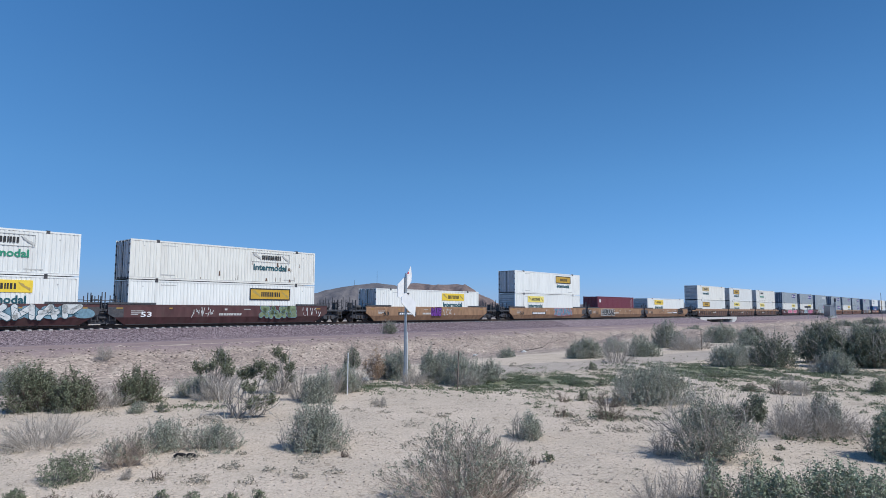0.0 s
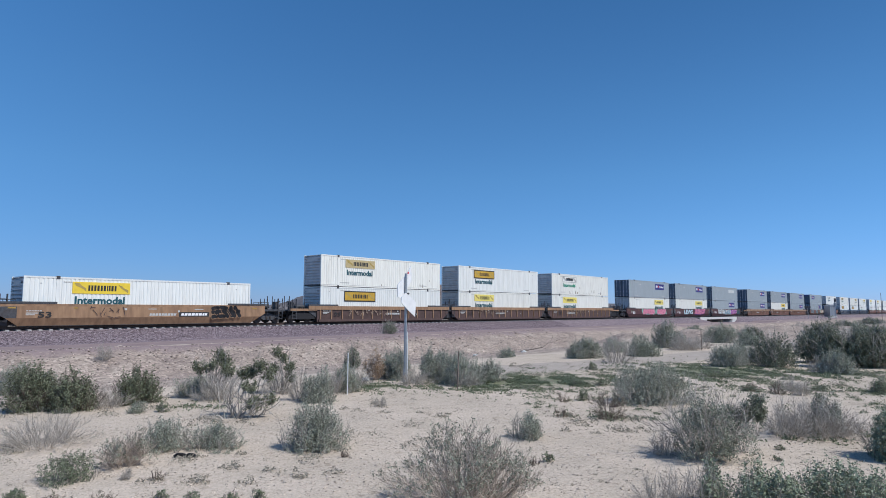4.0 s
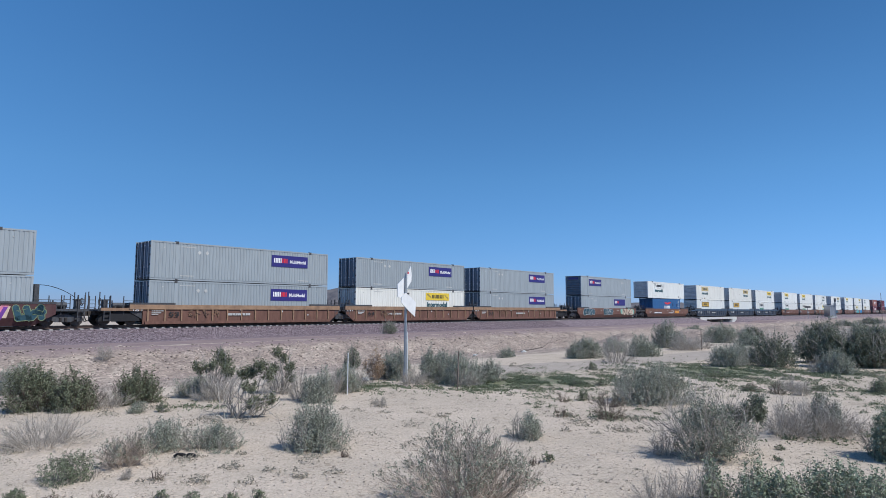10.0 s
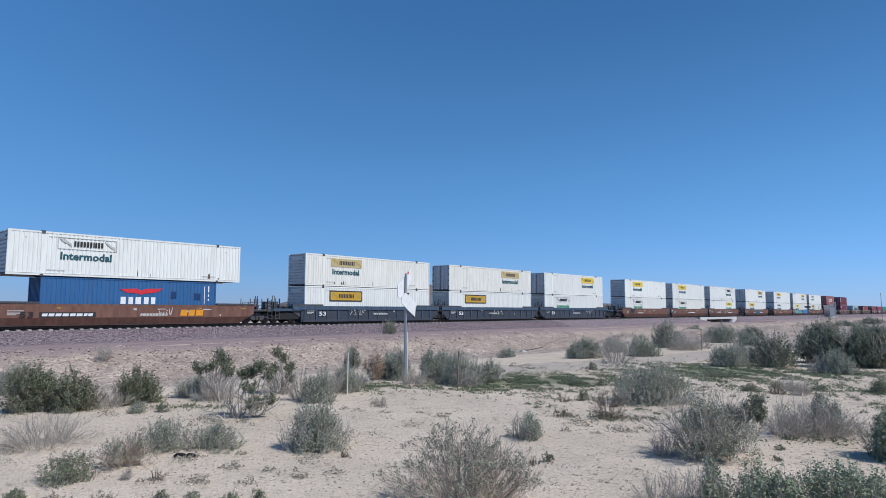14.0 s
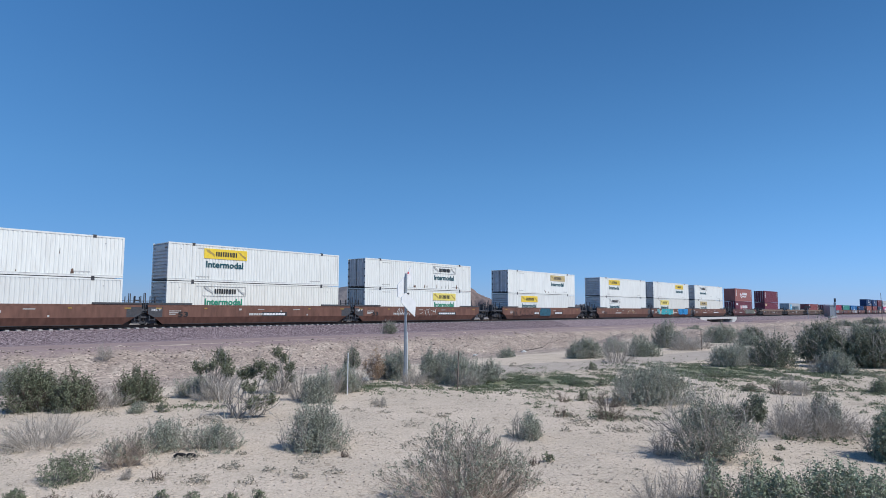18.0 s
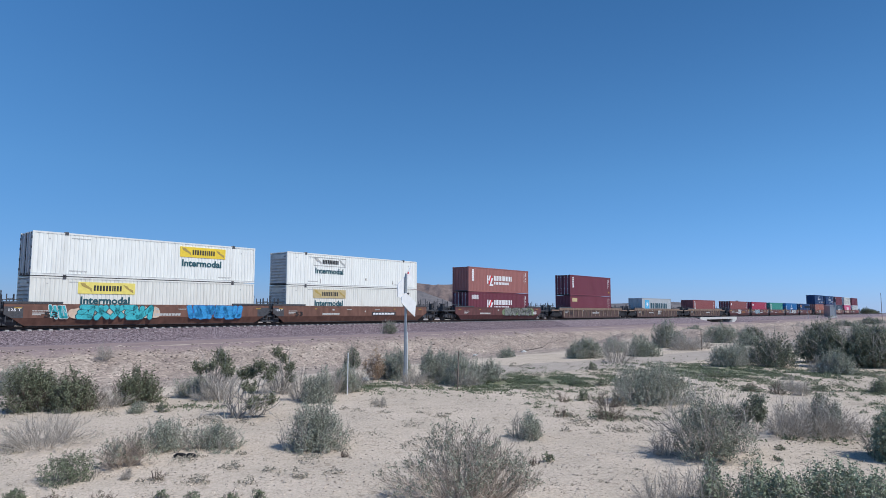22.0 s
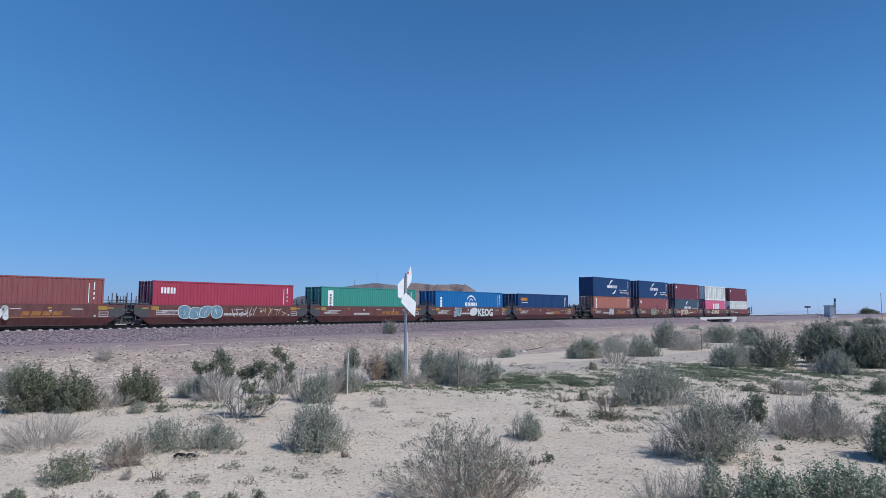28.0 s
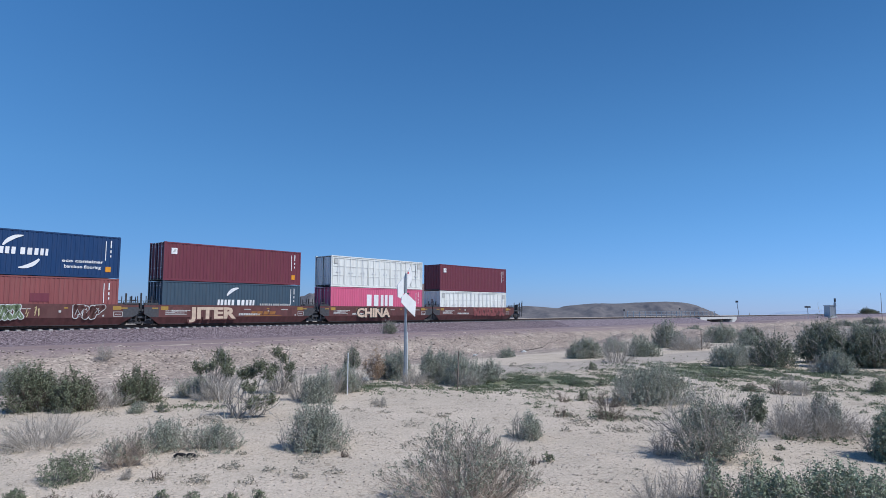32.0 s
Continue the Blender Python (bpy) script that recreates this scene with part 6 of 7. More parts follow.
STEM = {"grey": leaf_mat("grey_twigs", (0.31, 0.27, 0.225), 0.35, 0.85), "brown": leaf_mat("brown_twigs", (0.17, 0.13, 0.105), 0.35, 0.85), "tan": leaf_mat("tan_twigs", (0.52, 0.435, 0.355), 0.45, 0.85),
        "pale": leaf_mat("bleached_twigs", (0.43, 0.39, 0.34), 0.35, 0.85), "ash": leaf_mat("ashen_twigs", (0.43, 0.385, 0.33), 0.35, 0.85)}


def kind_of(stems, twigs, reach, stem, leaf, size, clumps, spread, per, low, fall, label, cat="bush", thick=1.0, shoot=0.12, slim=0.5):
    """One kind of plant: stems per metre of width, twigs per stem and their length, colours, leaf size, shoots per square
    metre, their spread, leaves on each, the lowest shoot, how far the outer stems droop, thickness, length of a shoot, leaf width."""
    return {"stems": stems, "twigs": twigs, "reach": reach, "stem": stem, "leaf": leaf, "size": size, "clumps": clumps, "spread": spread, "per": per,
            "low": low, "fall": fall, "label": label, "cat": cat, "thick": thick, "shoot": shoot, "slim": slim}


KINDS = {
    "salt": kind_of(46, 8, 0.15, "ash", "salt", 0.030, 760, 0.019, 18, 0.0, 0.85, "grey-green saltbush with fine twiggy stems", shoot=0.15, slim=0.42),
    "creosote": kind_of(46, 8, 0.18, "brown", "creosote", 0.036, 560, 0.021, 24, 0.0, 0.70, "dark green creosote bush with upright stems", shoot=0.24, slim=0.5),
    "scrub": kind_of(34, 9, 0.22, "ash", "scrub", 0.038, 460, 0.024, 20, 0.15, 0.60, "dark-leaved desert scrub with grey limbs", thick=1.2, shoot=0.17),
    "leafy": kind_of(44, 8, 0.15, "grey", "leafy", 0.035, 860, 0.020, 14, 0.05, 0.85, "leafy green low desert shrub", shoot=0.13, slim=0.55),
    "rust": kind_of(80, 12, 0.16, "tan", "rust", 0.026, 420, 0.028, 18, 0.1, 0.8, "withered tan-brown shrub by the sign"),
    "forb": kind_of(50, 4, 0.10, "grey", "forb", 0.026, 760, 0.016, 13, 0.0, 0.9, "small green weed in the sand", "weed", shoot=0.08),
    "rusty": kind_of(60, 5, 0.10, "brown", "rusty", 0.022, 240, 0.022, 12, 0.0, 0.9, "low brownish dry weed", "weed", shoot=0.07),
    "twig": kind_of(44, 12, 0.24, "ash", "twig", 0.034, 430, 0.019, 15, 0.34, 0.70, "twiggy pale shrub with grey-green leaves", thick=1.25, shoot=0.15, slim=0.45),
    "dry": kind_of(70, 18, 0.20, "ash", "twig", 0.020, 14, 0.03, 8, 0.3, 0.95, "dry grey leafless brush", thick=0.8),
    "near": kind_of(115, 22, 0.16, "tan", "near", 0.027, 300, 0.018, 17, 0.40, 0.72, "tan twiggy shrub with olive leaf tips", thick=0.95, shoot=0.12),
    "bare": kind_of(16, 6, 0.22, "pale", "twig", 0.02, 2, 0.03, 6, 0.5, 0.85, "dead shrub of bleached crooked limbs", thick=2.4),
    "mesquite": kind_of(15, 8, 0.20, "pale", "creosote", 0.034, 230, 0.024, 20, 0.5, 0.85, "half-dead shrub with bleached limbs and dark leaves", thick=2.4, shoot=0.13),
}


def tubes(lines, radii, k=3):
    """Thin three-sided stems along the polylines (count, points, 3)."""
    lines = np.asarray(lines)
    c, p, _ = lines.shape
    d = np.gradient(lines, axis=1)
    d /= np.linalg.norm(d, axis=2, keepdims=True) + 1e-9
    ref = np.where(np.abs(d[..., 2:3]) > 0.9, np.array([1.0, 0, 0]), np.array([0, 0, 1.0]))
    a = np.cross(d, ref)
    a /= np.linalg.norm(a, axis=2, keepdims=True) + 1e-9
    b = np.cross(d, a)
    taper = np.linspace(1, 0.35, p)[None, :, None]
    r = radii[:, None, None] * taper
    rings = [lines + r * (math.cos(t) * a + math.sin(t) * b) for t in (0, 2.094, 4.189)]
    v = np.stack(rings, 2).reshape(-1, 3)
    idx = np.arange(c * p * 3).reshape(c, p, 3)
    f = []
    for j in range(3):
        j2 = (j + 1) % 3
        f.append(np.stack([idx[:, :-1, j], idx[:, :-1, j2], idx[:, 1:, j2], idx[:, 1:, j]], -1).reshape(-1, 4))
    return v, np.concatenate(f)


def leaf_cards(rng, pts, size, up=0.3, slim=0.5, facing=None):
    """Small folded four-cornered leaves at the points; facing: the way most of them look."""
    k = len(pts)
    nrm = rng.normal(size=(k, 3)) * (1.0 if facing is None else 0.55)
    nrm[:, 2] += up
    if facing is not None:
        nrm = nrm + facing
    nrm /= np.linalg.norm(nrm, axis=1, keepdims=True) + 1e-9
    d = np.cross(nrm, rng.normal(size=(k, 3)))
    d /= np.linalg.norm(d, axis=1, keepdims=True) + 1e-9
    e = np.cross(nrm, d)
    L = size * rng.uniform(0.6, 1.35, (k, 1))
    w = L * slim
    v = np.stack([pts, pts + d * L * 0.5 + e * w * 0.5 + nrm * w * 0.15, pts + d * L, pts + d * L * 0.5 - e * w * 0.5 + nrm * w * 0.15], 1).reshape(-1, 3)
    i = np.arange(k)[:, None] * 4
    return v, np.concatenate([i + np.array([[0, 1, 2, 3]])])


def np_mesh(name, v, f, m):
    me = bpy.data.meshes.new(name)
    me.from_pydata(np.asarray(v).tolist(), [], np.asarray(f).tolist())
    me.materials.append(m)
    return me


BUSH_SEED = [100]


def bush(kind, x, y, w, h, masses=(), lean=0.0):
    """A shrub w wide and h high. masses: (across, up, size) of its leafy heads as shares of w and h; without them leaves grow all over."""
    BUSH_SEED[0] += 1
    rng = np.random.default_rng(BUSH_SEED[0])
    K = KINDS[kind]
    far = max(1.0, math.hypot(x, y) / 11.0)
    ns = int(np.clip(K["stems"] * max(w, 0.35) / far ** 0.4, 9, 190))
    az = rng.uniform(0, 2 * math.pi, ns)
    rad = rng.uniform(0.01, 1, ns) ** 0.45
    lump = 0.98 + 0.2 * np.sin(az * 2 + rng.uniform(0, 6)) * np.sin(az * 3 + rng.uniform(0, 6)) + rng.normal(0, 0.10, ns)
    hgt = h * np.clip((1.0 - K["fall"] * rad ** 2.4) * (0.86 + 0.18 * np.sin(az * 1.5 + rng.uniform(0, 6))) + rng.normal(0, 0.08, ns), 0.05, 1.05)
    depth = 0.5 * max(w * 0.7, min(w, 1.4))
    tip = np.stack([0.5 * w * rad * lump * np.cos(az) + lean * hgt, depth * rad * lump * np.sin(az), hgt], 1)
    heads = []
    if len(masses):
        tip[:, 2] *= 0.72
    for i, (mx, mz, mr) in enumerate(masses):
        heads.append((mx * w, rng.uniform(-0.25, 0.25) * depth, mz * h, 1.1 * mr * h))
        tip[i % ns] = np.array(heads[-1][:3]) + rng.normal(0, 0.3, 3) * mr * h
    base = np.stack([0.16 * w * rad * np.cos(az), 0.16 * w * rad * np.sin(az), np.full(ns, -0.03)], 1)
    if kind in ("salt", "dry", "leafy", "forb", "creosote"):
        base[:, :2] *= 1.5 if kind == "dry" else 2.4
    mid = base * 0.5 + tip * 0.5 + rng.normal(0, (0.10 if kind in ("mesquite", "scrub", "twig", "bare") else 0.05) * w, (ns, 3))
    mid[:, 2] = np.maximum(mid[:, 2] + 0.14 * h * rad, 0.05 * h)
    t = np.linspace(0, 1, 7)[None, :, None]
    lines = (1 - t) ** 2 * base[:, None] + 2 * t * (1 - t) * mid[:, None] + t ** 2 * tip[:, None]
    wob = rng.normal(0, (0.03 if kind in ("mesquite", "bare") else 0.016 if kind in ("twig", "scrub") else 0.012) * h, lines.shape)
    wob[:, 0] = 0
    lines = lines + wob
    sv, sf = tubes(lines, rng.uniform(0.0028, 0.0058, ns) * far ** 0.5 * K["thick"])
    verts, faces, cnt = [sv], [sf], len(sv)

    def sprout(lines, count, lo, reach, thin):
        """Side shoots from the given lines."""
        m, k = lines.shape[0], lines.shape[1] - 1
        si, u = rng.integers(0, m, count), rng.uniform(lo, 1.0, count)
        seg = np.clip((u * k).astype(int), 0, k - 1)
        fr = (u * k - seg)[:, None]
        root = lines[si, seg] * (1 - fr) + lines[si, seg + 1] * fr
        out = lines[si, -1] - lines[si, 0]
        out = out / (np.linalg.norm(out, axis=1, keepdims=True) + 1e-9)
        d = out * 0.8 + rng.normal(0, 0.55, (count, 3)) + np.array([0, 0, 0.25])
        d /= np.linalg.norm(d, axis=1, keepdims=True)
        ln = (reach * min(1.0, h / 0.6) * rng.uniform(0.4, 1.2, count))[:, None]
        tw = np.stack([root, root + d * ln * 0.5 + rng.normal(0, 0.01, (count, 3)), root + d * ln + rng.normal(0, 0.015, (count, 3))], 1)
        tw[..., 2] = np.maximum(tw[..., 2], 0.01)
        v, f = tubes(tw, rng.uniform(0.0016, 0.0030, count) * far ** 0.6 * thin)
        return tw, d, v, f
    if kind in ("mesquite", "scrub", "twig", "bare"):
        # forked limbs between the stems and the twigs
        limbs, _, v, f = sprout(lines, ns * 3, 0.35, 0.32 * h, 1.8 * K["thick"] ** 0.7)
        verts.append(v)
        faces.append(f + cnt)
        cnt += len(v)
        tw, dirs, v, f = sprout(limbs, ns * K["twigs"], 0.2, K["reach"] * 0.8, 1.0)
    else:
        tw, dirs, v, f = sprout(lines, ns * K["twigs"], 0.14, K["reach"], min(K["thick"], 1.0))
    verts.append(v)
    faces.append(f + cnt)
    label, cat = K["label"], K["cat"]
    ob = thing("desert_weed" if cat == "weed" else "desert_bush", label, cat, "weeds in the sand" if cat == "weed" else "desert bushes")
    ob.location = (x, y, float(height(x, y)))
    part("brushwood", np_mesh("brushwood", np.concatenate(verts), np.concatenate(faces), STEM[K["stem"]]), ob, kind="stuff")
    # leaves sit along short shoots on the lobes of the crown, with gaps between them
    size, spread = K["size"] * far ** 0.5, K["spread"] * far ** 0.5
    nc = int(K["clumps"] * w * h / far ** 0.8)
    if nc < 3:
        return ob
    if heads:
        hd = np.array(heads)
        own = hd[rng.integers(0, len(hd), nc)]
        aim = rng.normal(0, 1, (nc, 3))
        aim /= np.linalg.norm(aim, axis=1, keepdims=True)
        c = own[:, :3] + aim * own[:, 3:] * rng.uniform(0.1, 1.0, (nc, 1)) ** 0.6 * np.array([1.0, 1.0, 0.8])
        dc = aim * 0.7 + np.array([0, 0, 0.8])
    elif kind in ("near", "rusty", "dry", "rust"):
        cand = rng.integers(0, len(tw), nc * 4)
        q = rng.uniform(0.4, 1.0, (nc * 4, 1))
        c = tw[cand, 0] * (1 - q) + tw[cand, 2] * q
        shell = np.sqrt((c[:, 0] / (0.5 * w)) ** 2 + (c[:, 1] / depth) ** 2 + (c[:, 2] / h) ** 2)
        ok = (c[:, 2] > K["low"] * h * rng.uniform(0.4, 1.4, len(c))) & (shell > rng.uniform(0.2, 0.85, len(c)))
        c, dc = c[ok][:nc], dirs[cand][ok][:nc]
    else:
        # a crown of several lobes, each with its own height
        m = int(np.clip(3 + 4.5 * w / max(h, 0.3), 5, 13))
        la, lr = rng.uniform(0, 2 * math.pi, m), rng.uniform(0.05, 1.0, m) ** 0.6
        lw = w * rng.uniform(0.17, 0.27, m)
        lx, ly = (0.5 * w - lw * 0.85) * lr * np.cos(la), (depth - lw * 0.8) * lr * np.sin(la)
        lh = h * np.clip(1.02 - 0.5 * lr ** 2 * K["fall"] + rng.normal(0, 0.10, m), 0.35, 1.05)
        lh[int(np.argmin(lr))] = h
        own = rng.choice(m, nc, p=lw * lh / (lw * lh).sum())
        a, e = rng.uniform(0, 2 * math.pi, nc), np.arcsin(rng.uniform(0.0 if K["low"] < 0.1 else 0.12, 1, nc))
        r = rng.uniform(0.5, 1.0, nc) ** 0.5 + 0.16 * (rng.uniform(0, 1, nc) > 0.88)
        lean_by = np.stack([np.cos(e) * np.cos(a), np.cos(e) * np.sin(a), np.sin(e)], 1)
        c = np.stack([lx[own] + lw[own] * r * lean_by[:, 0] + lean * lh[own] * r * lean_by[:, 2], ly[own] + lw[own] * r * lean_by[:, 1], 0.97 * lh[own] * r * lean_by[:, 2]], 1)
        dc = lean_by * 0.55 + np.stack([lx[own] / w, ly[own] / w, np.zeros(nc)], 1) * 0.9 + np.array([0, 0, 0.75])
    dc = dc + rng.normal(0, 0.22, dc.shape)
    dc /= np.linalg.norm(dc, axis=1, keepdims=True)
    per = K["per"]
    k = len(c) * per
    long = K["shoot"] * far ** 0.35 * min(1.0, h / 0.5) * rng.uniform(0.55, 1.35, len(c))
    u = rng.uniform(-0.75, 0.45, k)
    along, base_c = np.repeat(dc, per, 0), np.repeat(c, per, 0)
    side = rng.normal(0, 1, (k, 3))
    side -= along * (side * along).sum(1, keepdims=True)
    pts = base_c + along * (u * np.repeat(long, per))[:, None] + side * (spread * (1.05 - 0.6 * (u + 0.75)))[:, None]
    pts[:, 2] = np.maximum(pts[:, 2], 0.006)
    facing = side / (np.linalg.norm(side, axis=1, keepdims=True) + 1e-6) * 0.8 + along * 0.55 + (base_c - np.array([0, 0, 0.2 * h])) / max(w, h) * 0.5
    lv, lf = leaf_cards(rng, pts, size, 0.25, K["slim"], facing)
    if far < 2.6:
        sh = np.stack([c - dc * long[:, None] * 0.95, c - dc * long[:, None] * 0.2, c + dc * long[:, None] * 0.4], 1)
        sh[..., 2] = np.maximum(sh[..., 2], 0.0)
        v, f = tubes(sh, rng.uniform(0.0016, 0.0028, len(c)) * far ** 0.5)
        part("shoot_wood", np_mesh("shoot_wood", v, f, STEM[K["stem"]]), ob, kind="stuff")
    part("foliage", np_mesh("foliage", lv, lf, LEAF[K["leaf"]]), ob, kind="stuff")
    return ob


bush("creosote", -8.63, 13.68, 1.21, 1.04)
bush("creosote", -7.76, 13.77, 1.16, 0.88)
bush("creosote", -7.03, 14.85, 1.15, 0.84)
bush("dry", -7.21, 14.18, 0.79, 0.50)
bush("dry", -6.30, 10.39, 1.55, 0.55)
bush("near", -4.34, 8.95, 0.72, 0.47)
bush("salt", -4.20, 9.97, 0.95, 0.48)
bush("salt", -3.50, 10.10, 0.95, 0.43)
bush("forb", -4.69, 8.31, 0.84, 0.40)
bush("salt", -2.03, 10.33, 1.29, 0.77)
bush("rust", -2.07, 19.97, 0.85, 0.85)
bush("salt", -1.31, 19.99, 1.06, 0.95)
bush("salt", -0.35, 19.40, 1.01, 1.10)
bush("salt", 0.55, 18.84, 1.45, 0.98)
bush("salt", 1.40, 19.60, 1.10, 0.72)
bush("twig", -4.75, 57.05, 1.76, 1.21)
bush("salt", 2.93, 29.73, 0.94, 0.50)
bush("salt", 6.46, 29.08, 2.05, 0.98)
bush("dry", 7.13, 26.65, 1.51, 1.18)
bush("salt", 9.27, 30.62, 2.27, 1.03)
bush("salt", 12.92, 37.08, 2.23, 1.70)
bush("dry", 13.22, 35.05, 1.86, 0.99)
bush("salt", 18.85, 43.83, 2.86, 1.39)
bush("salt", 18.73, 39.73, 1.58, 1.05)
bush("salt", 12.28, 26.85, 1.78, 0.85)
bush("salt", 4.85, 15.30, 2.25, 1.03)
bush("salt", 6.66, 11.39, 0.60, 0.78)
bush("leafy", 6.70, 9.60, 1.15, 0.92)
bush("near", 0.22, 7.09, 1.85, 0.86)
bush("salt", 1.40, 11.01, 0.72, 0.48)
bush("leafy", 3.45, 6.93, 1.10, 0.58)
bush("leafy", 4.19, 6.85, 1.40, 0.62)
bush("leafy", 2.89, 7.02, 0.45, 0.43)
bush("dry", 2.38, 7.11, 0.75, 0.50)
bush("forb", 3.37, 15.55, 0.41, 0.26)
bush("rusty", 2.40, 13.19, 0.43, 0.29)
bush("rusty", 3.30, 13.00, 0.83, 0.44)
bush("forb", 4.54, 18.54, 0.43, 0.28)
bush("dry", 9.25, 17.51, 0.77, 0.46)
bush("rusty", 8.32, 17.49, 0.65, 0.31)
bush("forb", 11.52, 17.10, 0.63, 0.47)
bush("forb", -4.85, 7.51, 0.29, 0.17)
bush("forb", -5.84, 13.74, 0.35, 0.24)
bush("dry", -1.39, 14.46, 0.45, 0.19)
bush("forb", 5.38, 23.37, 0.52, 0.31)
bush("dry", -17.06, 32.57, 1.00, 0.95)
bush("rusty", -3.61, 8.30, 0.22, 0.13)
bush("forb", -3.27, 20.59, 0.40, 0.33)
bush("mesquite", -5.58, 15.73, 1.11, 1.31, [(0.13, 0.82, 0.14), (0.26, 0.67, 0.14), (0.38, 0.52, 0.12), (-0.02, 0.62, 0.13), (-0.29, 0.57, 0.14)])
bush("dry", -5.40, 15.44, 1.20, 0.70)
bush("mesquite", -4.00, 13.06, 1.42, 1.14, [(0.06, 0.78, 0.13), (0.21, 0.91, 0.14), (0.33, 0.73, 0.13), (0.13, 0.55, 0.13), (0.18, 0.27, 0.14), (0.39, 0.33, 0.11), (-0.03, 0.76, 0.09)])
bush("mesquite", -4.03, 16.49, 0.80, 1.25, [(-0.21, 0.86, 0.12), (-0.07, 0.73, 0.11), (-0.29, 0.52, 0.10), (0.18, 0.55, 0.11), (0.21, 0.34, 0.11)])
bush("dry", -4.22, 16.71, 1.08, 0.59)
bush("dry", -3.35, 15.49, 0.70, 0.70)
bush("salt", -2.91, 15.31, 1.05, 0.79)
bush("dry", -2.80, 16.6, 0.80, 0.68)
bush("salt", -2.48, 17.0, 0.87, 0.73)
bush("scrub", -3.69, 26.32, 0.89, 0.88)
bush("twig", 3.82, 9.56, 1.48, 0.98)
bush("scrub", 4.66, 10.02, 0.65, 0.92, [(0.30, 0.88, 0.12), (0.03, 0.74, 0.12), (0.30, 0.65, 0.10), (-0.06, 0.54, 0.11), (-0.30, 0.65, 0.08)])
bush("dry", 3.30, 9.78, 0.45, 0.38)
bush("dry", 5.87, 11.13, 0.95, 0.6)
bush("dry", 6.60, 11.35, 1.75, 0.62)
bush("dry", 6.35, 11.15, 1.30, 0.50)
bush("scrub", 6.54, 11.38, 0.24, 0.77)
bush("scrub", 12.60, 24.77, 1.98, 1.29)
bush("scrub", 15.69, 26.98, 2.51, 1.78)
bush("scrub", 15.21, 24.86, 2.00, 1.68)
bush("scrub", 16.22, 24.42, 1.96, 1.69)
bush("creosote", 16.25, 24.42, 1.2, 0.95)
bush("salt", 13.45, 22.21, 1.32, 0.84)
bush("dry", 13.12, 22.59, 0.80, 0.68)
bush("dry", 12.43, 27.43, 1.59, 1.00)
bush("salt", 10.88, 24.71, 1.60, 0.85)
bush("dry", 13.38, 35.55, 2.03, 0.83)
bush("dry", 9.14, 16.60, 0.5, 0.45)
bush("rusty", 8.65, 16.81, 0.6, 0.34)
bush("dry", 2.73, 7.12, 0.70, 0.50)
bush("leafy", 3.05, 7.42, 0.35, 0.49)
bush("forb", -4.82, 7.46, 0.25, 0.16)
bush("rusty", -4.28, 7.34, 0.50, 0.13)
bush("rusty", -3.79, 7.39, 0.41, 0.13)
bush("forb", -3.23, 7.52, 0.24, 0.12)
bush("forb", -2.84, 7.46, 0.24, 0.13)
bush("dry", -3.97, 8.29, 0.14, 0.14)
bush("forb", -2.40, 7.45, 0.25, 0.12)
bush("forb", -2.08, 7.49, 0.22, 0.14)
bush("rusty", 1.30, 9.19, 0.28, 0.11)
bush("forb", 1.50, 9.33, 0.24, 0.14)
bush("rusty", -1.45, 9.71, 0.15, 0.11)
bush("forb", -3.08, 16.74, 0.26, 0.17)
bush("forb", 3.82, 18.66, 0.36, 0.27)
bush("rusty", 2.84, 15.26, 0.33, 0.29)
bush("rusty", 3.69, 14.57, 0.89, 0.37)
bush("forb", 8.84, 20.96, 1.20, 0.23)
bush("forb", 5.24, 10.19, 0.18, 0.09)
bush("forb", 4.82, 9.51, 0.21, 0.07)
bush("forb", 8.31, 17.49, 0.62, 0.18)
bush("forb", 10.24, 17.54, 0.77, 0.18)
bush("forb", 12.00, 17.83, 0.71, 0.27)
bush("salt", -6.34, 13.58, 0.43, 0.28)
bush("forb", -7.53, 15.78, 0.30, 0.19)
bush("bare", -4.20, 13.05, 1.45, 0.62)
bush("bare", -5.35, 15.5, 1.1, 0.75)
bush("scrub", 20.47, 30.39, 2.46, 1.58)
bush("dry", 18.89, 27.69, 1.74, 1.20)
bush("salt", 18.02, 31.78, 1.57, 1.18)
bush("dry", 22.99, 49.17, 2.46, 1.11)
bush("salt", 22.05, 56.70, 2.31, 1.14)
bush("salt", 0.15, 20.36, 1.91, 0.98)
bush("salt", -1.59, 20.64, 1.43, 0.85)
bush("dry", -0.78, 18.53, 1.13, 0.51)
bush("dry", -2.39, 18.21, 0.87, 0.56)
bush("dry", 0.64, 18.30, 0.91, 0.50)
bush("salt", 6.26, 29.07, 1.54, 0.86)
bush("salt", 8.86, 33.30, 1.30, 0.85)
bush("dry", 14.50, 36.30, 1.50, 0.80)
bush("scrub", 22.40, 46.80, 2.20, 1.00)
bush("dry", 22.90, 34.00, 2.30, 1.40)
bush("salt", 32.50, 50.00, 3.00, 1.40)
bush("dry", 30.00, 52.00, 2.60, 1.20)
bush("scrub", 75.00, 113.0, 6.00, 1.00)
bush("scrub", 62.00, 100.0, 4.00, 0.90)
bush("dry", 40.00, 72.00, 3.00, 1.10)
bush("salt", -13.00, 20.00, 1.40, 1.05)
bush("salt", -10.40, 17.10, 0.90, 0.75)
bush("salt", -6.20, 16.30, 1.15, 0.55)



